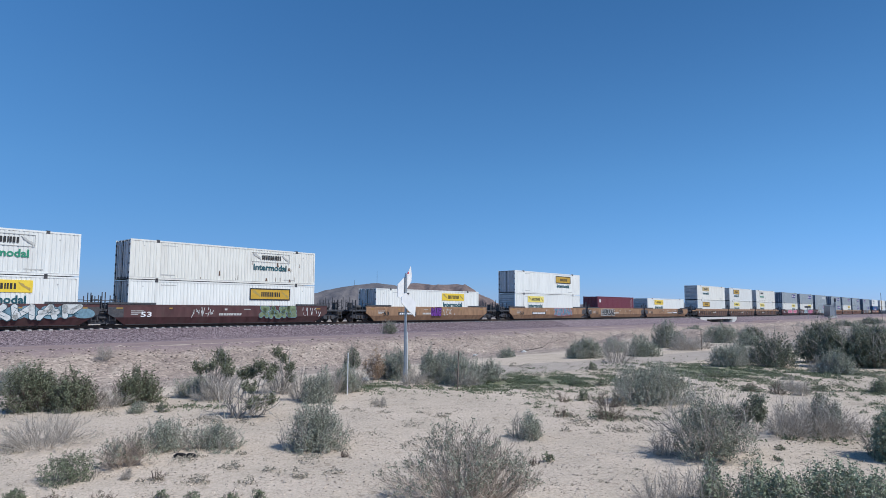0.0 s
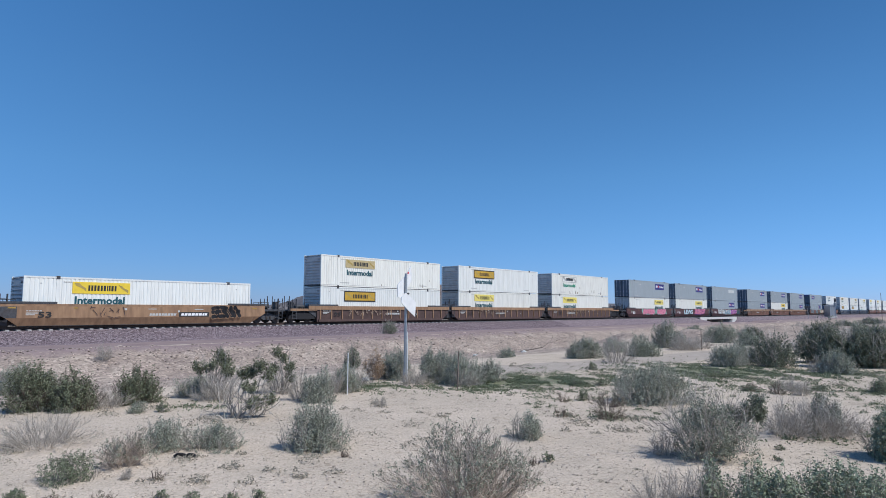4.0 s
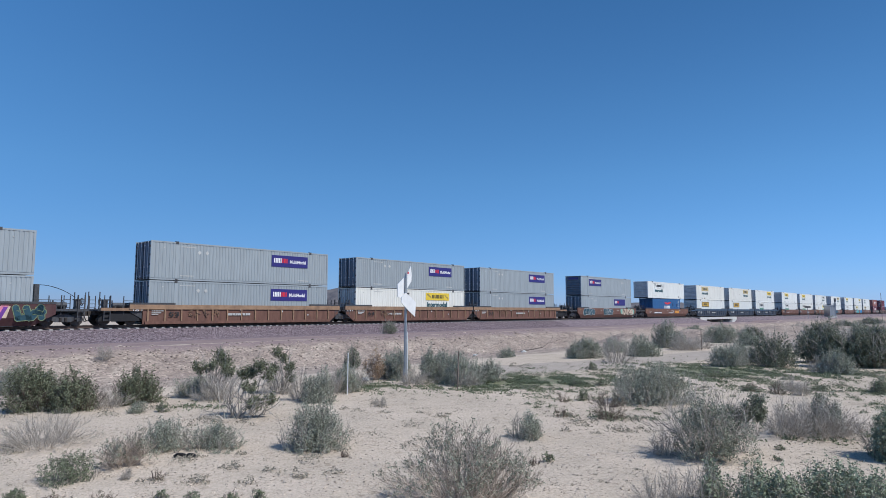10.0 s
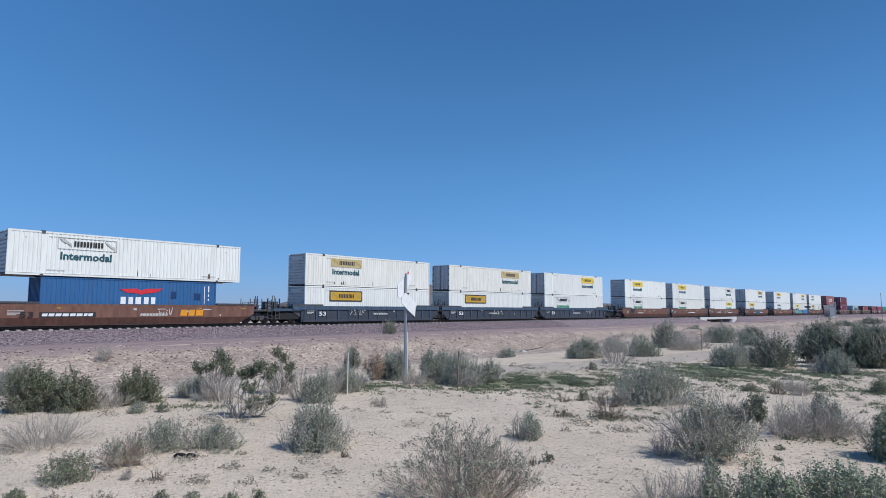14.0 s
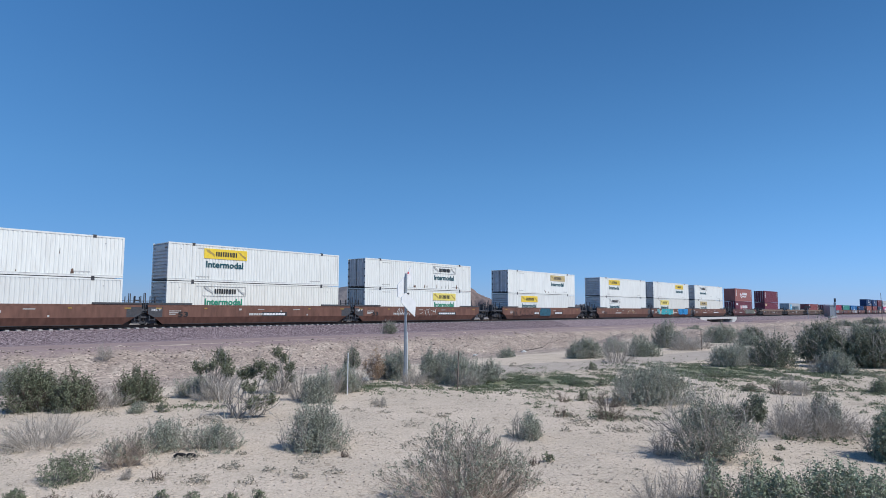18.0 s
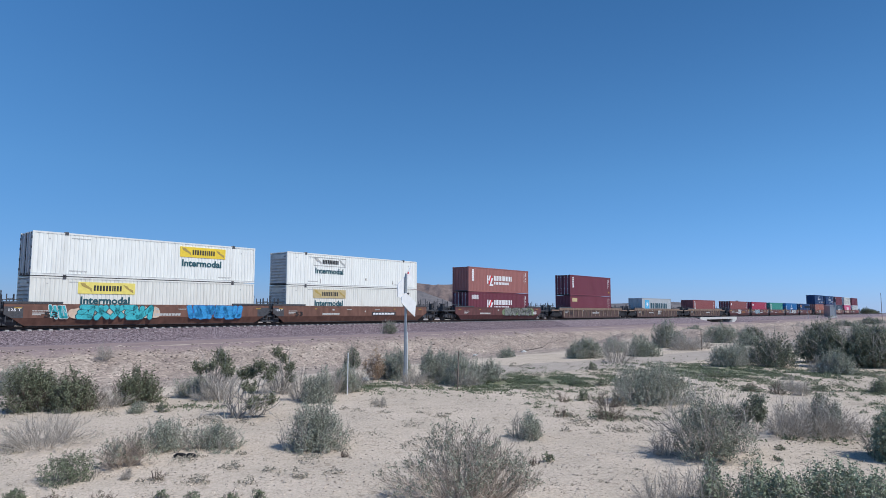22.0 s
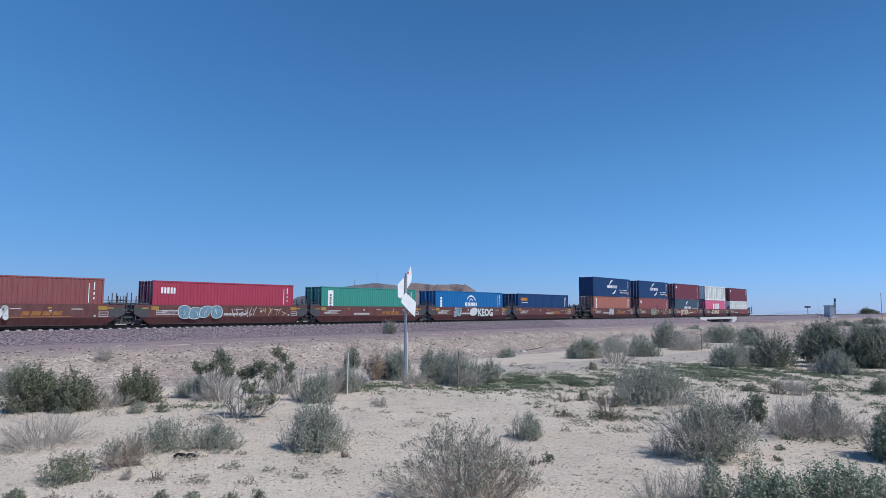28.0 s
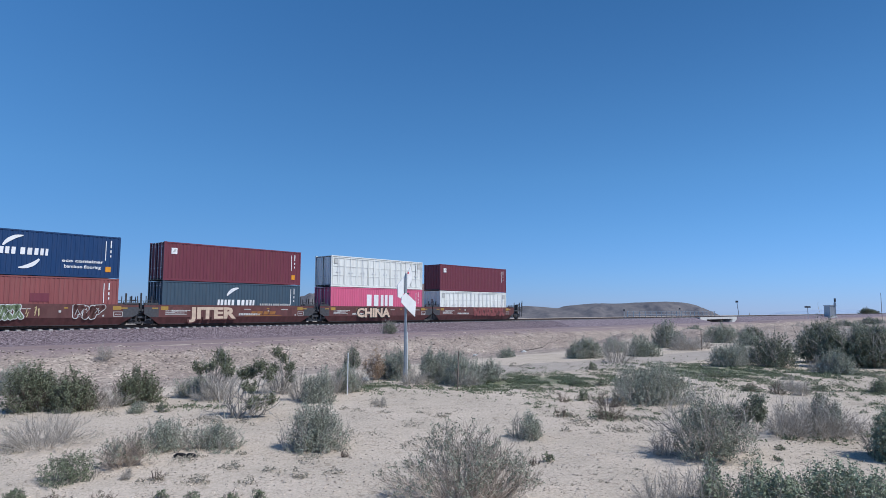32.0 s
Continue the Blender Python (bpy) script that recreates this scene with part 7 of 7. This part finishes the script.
def scatter_weeds():
    """Low green ground cover in its patches: too many plants to count."""
    rng = np.random.default_rng(5)
    pts = []
    for cx, cy, rx, ry, a in WEED_PATCHES:
        k = int(1150 * rx * ry * a)
        x, y = cx + rng.normal(0, rx * 0.55, k), cy + rng.normal(0, ry * 0.55, k)
        keep = (wave(x, y, 31, 0.9) + 0.6 * wave(x, y, 32, 0.35)) > 0.06
        x, y = x[keep], y[keep]
        for j in range(5):
            xx, yy = x + rng.normal(0, 0.03, len(x)), y + rng.normal(0, 0.03, len(x))
            pts.append(np.stack([xx, yy, height(xx, yy) + rng.uniform(0.0, 0.035, len(x))], 1))
    p = np.concatenate(pts)
    v, f = leaf_cards(rng, p, 0.042, 0.2, 0.6)
    tagged(new("ground_weeds", np_mesh("ground_weeds", v, f, LEAF["forb"])), "patches of low green weeds on the sand", "weeds", kind="stuff")


def scatter_litter():
    """Dead sprigs and small dry plants over the sand."""
    rng = np.random.default_rng(6)
    k = 7000
    y = 5.2 + 24 * rng.uniform(0, 1, k) ** 1.4
    x = rng.uniform(-0.72, 0.76, k) * (y + 1.0)
    keep = wave(x, y, 41, 2.5) + 0.3 * rng.normal(0, 1, k) > 0.12
    x, y = x[keep], y[keep]
    reps = 6
    bx, by = np.repeat(x, reps), np.repeat(y, reps)
    n_ = len(bx)
    base = np.stack([bx, by, height(bx, by) - 0.005], 1)
    d = rng.normal(0, 1, (n_, 3)) * np.array([1, 1, 0.5]) + np.array([0, 0, 0.6])
    d /= np.linalg.norm(d, axis=1, keepdims=True)
    ln = rng.uniform(0.008, 0.04, (n_, 1))
    tipp = base + d * ln
    tipp[:, 2] = np.maximum(tipp[:, 2], base[:, 2] + 0.008)
    v, f = tubes(np.stack([base, (base + tipp) / 2, tipp], 1), rng.uniform(0.0015, 0.0035, n_))
    tagged(new("dry_sprigs", np_mesh("dry_sprigs", v, f, STEM["tan"])), "scattered dry sprigs on the sand", "plant litter", kind="stuff")


def pebble_mesh(rng, x, y, size, sink=0.3):
    k = len(x)
    o = np.array([[1, 0, 0], [0, 1, 0], [-1, 0, 0], [0, -1, 0], [0, 0, 0.8], [0, 0, -0.8]], float)
    a = rng.uniform(0, 6.28, k)
    sc = size[:, None] * rng.uniform(0.55, 1.2, (k, 3))
    v = o[None] * sc[:, None] + rng.normal(0, 0.14, (k, 6, 3)) * size[:, None, None]
    ca, sa = np.cos(a)[:, None], np.sin(a)[:, None]
    vx, vy = v[..., 0] * ca - v[..., 1] * sa, v[..., 0] * sa + v[..., 1] * ca
    v = np.stack([vx + x[:, None], vy + y[:, None], v[..., 2] * 0.75 + (height(x, y) + size * sink)[:, None]], -1).reshape(-1, 3)
    t = np.array([[0, 1, 4], [1, 2, 4], [2, 3, 4], [3, 0, 4], [1, 0, 5], [2, 1, 5], [3, 2, 5], [0, 3, 5]])
    f = (np.arange(k)[:, None, None] * 6 + t[None]).reshape(-1, 3)
    return v, f


def scatter_stones():
    rng = np.random.default_rng(8)
    k = 42000
    y = 5.2 + 22 * rng.uniform(0, 1, k) ** 1.5
    x = rng.uniform(-0.72, 0.76, k) * (y + 1.0)
    v, f = pebble_mesh(rng, x, y, rng.uniform(0.004, 0.014, k) * rng.choice([1, 1, 1, 1.4, 2.0], k), 0.25)
    tagged(new("pebbles", np_mesh("pebbles", v, f, leaf_mat("pale_pebbles", (0.50, 0.425, 0.35), 0.4, 0.9))), "small pebbles strewn over the sand", "pebbles", kind="stuff")
    k = 12000
    s, n_ = rng.uniform(-25, 60, k), 23 + 14 * rng.uniform(0, 1, k) ** 0.6
    x, y = UX * s - UY * n_, UY * s + UX * n_
    v, f = pebble_mesh(rng, x, y, rng.uniform(0.018, 0.055, k) * rng.choice([1, 1, 1, 1.5, 2.2], k), 0.2)
    tagged(new("bank_stones", np_mesh("bank_stones", v, f, leaf_mat("bank_stone", (0.38, 0.31, 0.265), 0.6, 0.9))), "broken stones on the railway bank", "stones", kind="stuff")
    k = 16000
    s, n_ = rng.uniform(-12, 75, k), rng.uniform(43.6, 46.6, k)
    x, y = UX * s - UY * n_, UY * s + UX * n_
    v, f = pebble_mesh(rng, x, y, rng.uniform(0.03, 0.06, k), 0.3)
    tagged(new("ballast_stones", np_mesh("ballast_stones", v, f, leaf_mat("ballast_stone", (0.21, 0.162, 0.175), 0.4, 0.9))), "pinkish crushed ballast stones beside the track", "ballast", kind="stuff")


def scatter_tufts():
    """Tiny grey-green plants all over the open sand."""
    rng = np.random.default_rng(9)
    k = 1700
    y = 5.5 + 22 * rng.uniform(0, 1, k) ** 1.25
    x = rng.uniform(-0.72, 0.76, k) * (y + 1.0)
    keep = wave(x, y, 51, 2.2) + 0.25 * rng.normal(0, 1, k) > 0.2
    x, y = x[keep], y[keep]
    r = rng.uniform(0.010, 0.045, len(x)) * rng.choice([1, 1, 1, 1, 2.2], len(x))
    reps = 26
    px = np.repeat(x, reps) + rng.normal(0, 1, len(x) * reps) * np.repeat(r, reps)
    py = np.repeat(y, reps) + rng.normal(0, 1, len(x) * reps) * np.repeat(r, reps)
    pz = height(px, py) + rng.uniform(0, 1, len(px)) * np.repeat(r, reps) * 0.9
    v, f = leaf_cards(rng, np.stack([px, py, pz], 1), 0.02, 0.6, 0.5)
    tagged(new("small_tufts", np_mesh("small_tufts", v, f, LEAF["tuft"])), "tiny grey-brown plants dotted over the sand", "plants", kind="stuff")


def scatter_mats(name, seed, count, x_lo, x_hi, y_lo, y_hi, m, label, drift):
    """Low mats of half-dry weeds, in drifts, each a flat cushion of leaves."""
    rng = np.random.default_rng(seed)
    y = rng.uniform(y_lo, y_hi, count * 4)
    x = rng.uniform(x_lo, x_hi, count * 4) * y
    keep = wave(x, y, seed + 60, drift) + 0.22 * rng.normal(0, 1, len(x)) > 0.16
    x, y = x[keep][:count], y[keep][:count]
    r = rng.uniform(0.05, 0.17, len(x))
    reps = 70
    a, q = rng.uniform(0, 6.28, len(x) * reps), rng.uniform(0, 1, len(x) * reps) ** 0.6
    rr = np.repeat(r, reps) * q
    px, py = np.repeat(x, reps) + rr * np.cos(a) * 1.5, np.repeat(y, reps) + rr * np.sin(a)
    pz = height(px, py) + (1 - q * q) * np.repeat(r, reps) * rng.uniform(0.2, 0.8, len(px))
    v, f = leaf_cards(rng, np.stack([px, py, pz], 1), 0.034, 0.5, 0.5)
    tagged(new(name, np_mesh(name, v, f, m)), label, "weeds", kind="stuff")


scatter_mats("dry_weed_mats", 21, 170, 0.10, 0.72, 11.5, 26.0, LEAF["tuft"], "low brownish weed mats dotted over the sand", 3.0)
scatter_mats("green_weed_mats", 22, 150, 0.12, 0.72, 13.0, 27.0, LEAF["forb"], "low green weed mats dotted over the sand", 4.0)
scatter_mats("sparse_weed_mats", 23, 90, -0.70, 0.10, 8.0, 16.0, LEAF["tuft"], "sparse dull weed mats on the sand", 2.5)
scatter_weeds()
scatter_tufts()
scatter_litter()
scatter_stones()


# ---------------- signs, posts, railway gear ----------------
def ground_z(x, y):
    return float(height(x, y))


def crossing_sign():
    x, y = -1.10, 19.08
    ob = thing("crossing_sign", "white crossing sign seen from the side on a grey metal post", "sign")
    ob.location = (x, y, ground_z(x, y))
    ob.rotation_euler = (0, 0, radians(50))
    k = 0.01685
    part("post", Geo().box(-0.034, 0.034, -0.032, 0.032, -0.1, 1.55).box(-0.026, 0.026, -0.026, 0.026, 1.55, 3.22).mesh("post", GALV), ob, "grey galvanised steel post")
    part("ground_sleeve", Geo().box(-0.046, 0.046, -0.044, 0.044, -0.1, 0.42).mesh("ground_sleeve", GALV), ob)
    part("conduit", Geo().rod((0.062, -0.03, 0.0), (0.048, -0.03, 1.5), 0.014, 6).mesh("conduit", SIGNWHITE), ob, "pale plastic conduit")

    def blade(pts, y0):
        return Geo().slab([((u - 714.5) * k / 0.643, (678 - v) * k) for u, v in pts], y0, y0 + 0.02)
    part("blade", blade([(724.0, 473), (725.5, 488), (725, 500), (715.5, 518), (708, 531), (703, 528.5), (702.5, 507), (709, 499), (718, 488)][::-1], 0.035).mesh("blade", SIGNWHITE), ob, "white sign blade")
    part("blade", blade([(704, 529), (711, 521), (727.5, 537.5), (726, 563), (716, 553), (703, 538)][::-1], -0.10).mesh("blade", SIGNWHITE), ob, "white sign blade")
    part("bolt", Geo().rod((0, -0.12, 2.62), (0, -0.06, 2.62), 0.03, 6).mesh("bolt", DARK), ob)
    part("reflector", Geo().box(0.10, 0.15, 0.026, 0.034, 3.22, 3.28).mesh("reflector", P_RED), ob, "small red reflector")


def stake(x, y, h, r, m, label, lean=0.0):
    ob = thing("marker_stake", label, "stake")
    ob.location = (x, y, ground_z(x, y))
    part("shaft", Geo().rod((0, 0, -0.1), (lean, 0, h), r, 6, r * 0.85).mesh("shaft", m), ob)
    part("tip", Geo().rod((lean, 0, h), (lean * 1.02, 0, h + 0.03), r * 0.85, 6, r * 0.3).mesh("tip", m), ob)


crossing_sign()
stake(-2.40, 16.42, 1.03, 0.013, SIGNWHITE, "pale slim marker stake in the sand")
stake(0.39, 17.28, 1.02, 0.024, WOODGREY, "weathered thin wooden stake", 0.04)
stake(14.06, 35.1, 1.1, 0.025, WOODGREY, "weathered thin wooden stake")

# scrap of black tyre on the sand
scrap = thing("tyre_scrap", "black torn piece of tyre lying on the sand", "scrap")
scrap.location = (-3.78, 9.46, ground_z(-3.78, 9.46))
for dx, w, hh in ((0, 0.17, 0.05), (0.15, 0.13, 0.045)):
    g = Geo()
    prev = None
    for i in range(7):
        f = i / 6
        p = (dx - w / 2 + w * f, 0.02 * math.sin(9 * f), 0.012 + hh * math.sin(math.pi * f) * 0.8)
        if prev:
            g.rod(prev, p, 0.026, 7)
        prev = p
    part("rubber_piece", g.mesh("rubber_piece", RUBBER), scrap)

# a dead branch lying on the bank
branch = thing("fallen_branch", "dead grey branch lying on the sandy bank", "branch")
branch.location = (5.7, 39.9, ground_z(5.7, 39.9))
part("limb", Geo().rod((-0.9, 0, 0.03), (-0.2, 0.1, 0.12), 0.035, 6, 0.03).rod((-0.2, 0.1, 0.12), (0.5, 0, 0.28), 0.03, 6, 0.02).rod((0.5, 0, 0.28), (0.85, 0.05, 0.55), 0.02, 6, 0.01).mesh("limb", WOODGREY), branch)
for x, z, dx, dz in ((-0.3, 0.1, 0.25, 0.3), (0.2, 0.2, 0.3, 0.05), (0.4, 0.26, -0.1, 0.3)):
    part("twig", Geo().rod((x, 0.05, z), (x + dx, 0.0, z + dz), 0.014, 5, 0.006).mesh("twig", WOODGREY), branch)

# two pale stones by the sign
for x, y, r in ((-2.35, 19.7, 0.14), (-0.6, 21.0, 0.1), (4.9, 39.0, 0.16), (2.2, 43.0, 0.18)):
    rng = np.random.default_rng(int(100 * r))
    st = thing("pale_stone", "pale stone lying on the ground", "stone", "pale stones")
    st.location = (x, y, ground_z(x, y))
    bmx = bmesh.new()
    bmesh.ops.create_icosphere(bmx, subdivisions=2, radius=r)
    for v in bmx.verts:
        v.co *= 1 + 0.25 * noise.noise(v.co * 9 + Vector((x, y, 0)))
        v.co.z = v.co.z * 0.6 + r * 0.2
    me = bpy.data.meshes.new("stone")
    bmx.to_mesh(me)
    me.materials.append(CONCRETE)
    part("stone", me, st)


def bridge():
    ob = tagged(new("bridge"), "low white concrete railway bridge over a dry wash", "bridge", kind="structure")
    ob.location = plan(0, 0, 0)
    ob.rotation_euler = (0, 0, radians(TRACK))
    A, B = BRIDGE_A, BRIDGE_B
    part("girder", Geo().box(A - 0.5, B + 0.5, MID - 2.05, MID - 1.75, 0.35, 0.80).box(A - 0.5, B + 0.5, MID + 1.75, MID + 2.05, 0.35, 0.80).mesh("girder", CONCRETE), ob, "white concrete edge girder")
    part("deck", Geo().box(A - 0.5, B + 0.5, MID - 1.75, MID + 1.75, 0.30, 0.72).mesh("deck", DARK), ob)
    for a, b, c, d in ((A - 1.2, A + 2.6, A - 1.2, A + 3.6), (B - 2.6, B + 1.2, B - 3.6, B + 1.2)):
        part("abutment", Geo().slab([(c, -1.1), (d, -1.1), (b, 0.35), (a, 0.35)], MID - 2.2, MID + 2.0).mesh("abutment", CONCRETE), ob, "white concrete abutment")
    for i in range(2):
        x = A + (B - A) * (i + 1) / 3
        part("pier", Geo().box(x - 0.2, x + 0.2, MID - 1.5, MID + 1.6, -1.1, 0.3).mesh("pier", WOODGREY), ob, "dark timber pier")
    part("walkway", Geo().box(A - 22, B + 1, MID + 2.05, MID + 2.9, 0.62, 0.72).mesh("walkway", GALV), ob)
    for i in range(19):
        x = A - 22 + (B + 1 - A + 22) * i / 18
        part("rail_post", shared("rail_post", lambda: Geo().box(-0.05, 0.05, -0.05, 0.05, 0.7, 1.95), GALV), ob, at=(x, MID + 2.8, 0))
    for z in (1.3, 1.92):
        part("hand_rail", Geo().box(A - 22, B + 1, MID + 2.76, MID + 2.84, z, z + 0.07).mesh("hand_rail", GALV), ob)


bridge()


def signal_gear():
    hut = thing("signal_cabinet", "grey metal railway signal cabinet on a concrete base", "cabinet")
    x, y = 123.2, 204.5
    hut.location = (x, y, ground_z(x, y))
    hut.rotation_euler = (0, 0, radians(TRACK - 25))
    part("base", Geo().box(-1.6, 1.6, -1.2, 1.2, -0.2, 0.45).mesh("base", CONCRETE), hut)
    part("body", Geo().box(-1.4, 1.4, -1.0, 1.0, 0.45, 3.7).mesh("body", GALV), hut)
    part("roof", Geo().slab([(-1.55, 3.7), (1.55, 3.7), (1.55, 3.85), (0, 4.0), (-1.55, 3.85)], -1.15, 1.15).mesh("roof", GALV), hut)
    door = part("door", Geo().box(-0.6, 0.6, -1.04, -0.99, 0.55, 3.3).mesh("door", GALV), hut)
    part("handle", Geo().box(0.4, 0.48, -1.1, -1.04, 1.7, 1.95).mesh("handle", DARK), door)
    m = thing("signal_mast", "dark railway signal mast with a lamp head and ladder", "signal")
    x, y = 124.6, 204.0
    m.location = (x, y, ground_z(x, y))
    m.rotation_euler = (0, 0, radians(TRACK))
    part("pole", Geo().rod((0, 0, 0), (0, 0, 6.0), 0.13, 8).mesh("pole", GALV), m)
    part("base", Geo().box(-0.35, 0.35, -0.35, 0.35, -0.1, 0.3).mesh("base", CONCRETE), m)
    head = part("signal_head", Geo().box(-0.2, 0.2, -0.26, 0.26, 4.9, 6.1).mesh("signal_head", DARK), m, "black signal head")
    for z in (5.2, 5.8):
        part("hood", Geo().rod((0.2, 0, z), (0.5, 0, z), 0.16, 10).mesh("hood", DARK), head)
    part("ladder", ladder_geo(0.4, 5.2, 0.4).mesh("ladder", GALV), m, at=(-0.4, 0.2, 0))
    part("side_box", Geo().box(-0.6, -0.2, -0.3, 0.3, 3.6, 4.7).mesh("side_box", GALV), m)


signal_gear()


def line_post(x, y, h, cross, label, lean=0.0):
    ob = thing("line_post", label, "post", "posts beside the line")
    ob.location = (x, y, ground_z(x, y))
    ob.rotation_euler = (0, 0, radians(TRACK - 60))
    part("pole", Geo().rod((0, 0, -0.2), (lean, 0, h), 0.10, 6, 0.08).mesh("pole", WOODGREY if not cross else GALV), ob)
    if cross:
        part("head_box", Geo().box(-cross / 2 + lean, cross / 2 + lean, -0.12, 0.12, h - 0.1, h + 0.35).mesh("head_box", DARK), ob)


line_post(102.2, 180.0, 3.1, 1.5, "grey post with a dark box across its top")
line_post(147.5, 216.0, 9.0, 0, "tall thin pole beside the line")
line_post(70.5, 153.0, 3.4, 0.6, "leaning grey post with a small head by the bridge", -0.4)
line_post(48.5, 172.0, 2.4, 0.5, "short dark post behind the track")
line_post(70.0, 190.0, 2.8, 0.5, "short dark post behind the track")
line_post(112.0, 235.0, 1.6, 0, "short dark post behind the track")

# far thicket behind the line
bush("creosote", 214.0, 325.0, 9.5, 3.8)
bush("creosote", 222.0, 330.0, 6.0, 2.6)


# ---------------- the track ----------------
track = tagged(new("track"), "railway track with concrete ties on pinkish ballast", "track", kind="structure")
track.rotation_euler = (0, 0, radians(TRACK))


def rail_geo(y):
    prof = [(-0.075, 0), (0.075, 0), (0.075, 0.014), (0.012, 0.032), (0.012, 0.13), (0.037, 0.14), (0.037, 0.172), (-0.037, 0.172), (-0.037, 0.14), (-0.012, 0.13), (-0.012, 0.032), (-0.075, 0.014)]
    g = Geo()
    k = len(prof)
    for x in (-400, 1600):
        g.v += [(x, y + a, RAIL - 0.172 + b) for a, b in prof]
    for i in range(k):
        j = (i + 1) % k
        g.f.append((i, k + i, k + j, j))
    return g


for y in (MID - 0.7525, MID + 0.7525):
    part("rail", rail_geo(y).mesh("rail", RAILSTEEL), track, "dark worn steel rail")


def tie_geo():
    g = Geo()
    g.slab([(-0.13, -0.16), (0.13, -0.16), (0.105, 0.045), (-0.105, 0.045)], -1.32, 1.32)
    return g


TIE_Z = RAIL - 0.172 - 0.046
tie_mesh = tie_geo().mesh("tie", TIEGREY)
for i in range(300):
    part("tie", tie_mesh, track, at=(4 + i * 0.61, MID, TIE_Z))
rest = Geo()
for i in list(range(-60, 0)) + list(range(300, 1500)):
    k = len(rest.v)
    x = 4 + i * 0.61
    rest.box(x - 0.115, x + 0.115, MID - 1.32, MID + 1.32, TIE_Z - 0.1, TIE_Z + 0.045)
part("far_ties", rest.mesh("far_ties", TIEGREY), track, "rows of concrete ties", kind="stuff")


def motions():
    """The train runs towards -s at about 23 m/s, a little faster at the end."""
    times = [4.0 * i for i in range(9)]
    for ob, s, n_, z in MOVERS:
        rows = []
        for t in times:
            p = plan(s + shift(t), n_, z)
            rows.append((t, pose(p.x, p.y, p.z, 0, 0, TRACK)))
        walk(ob, rows)


motions()
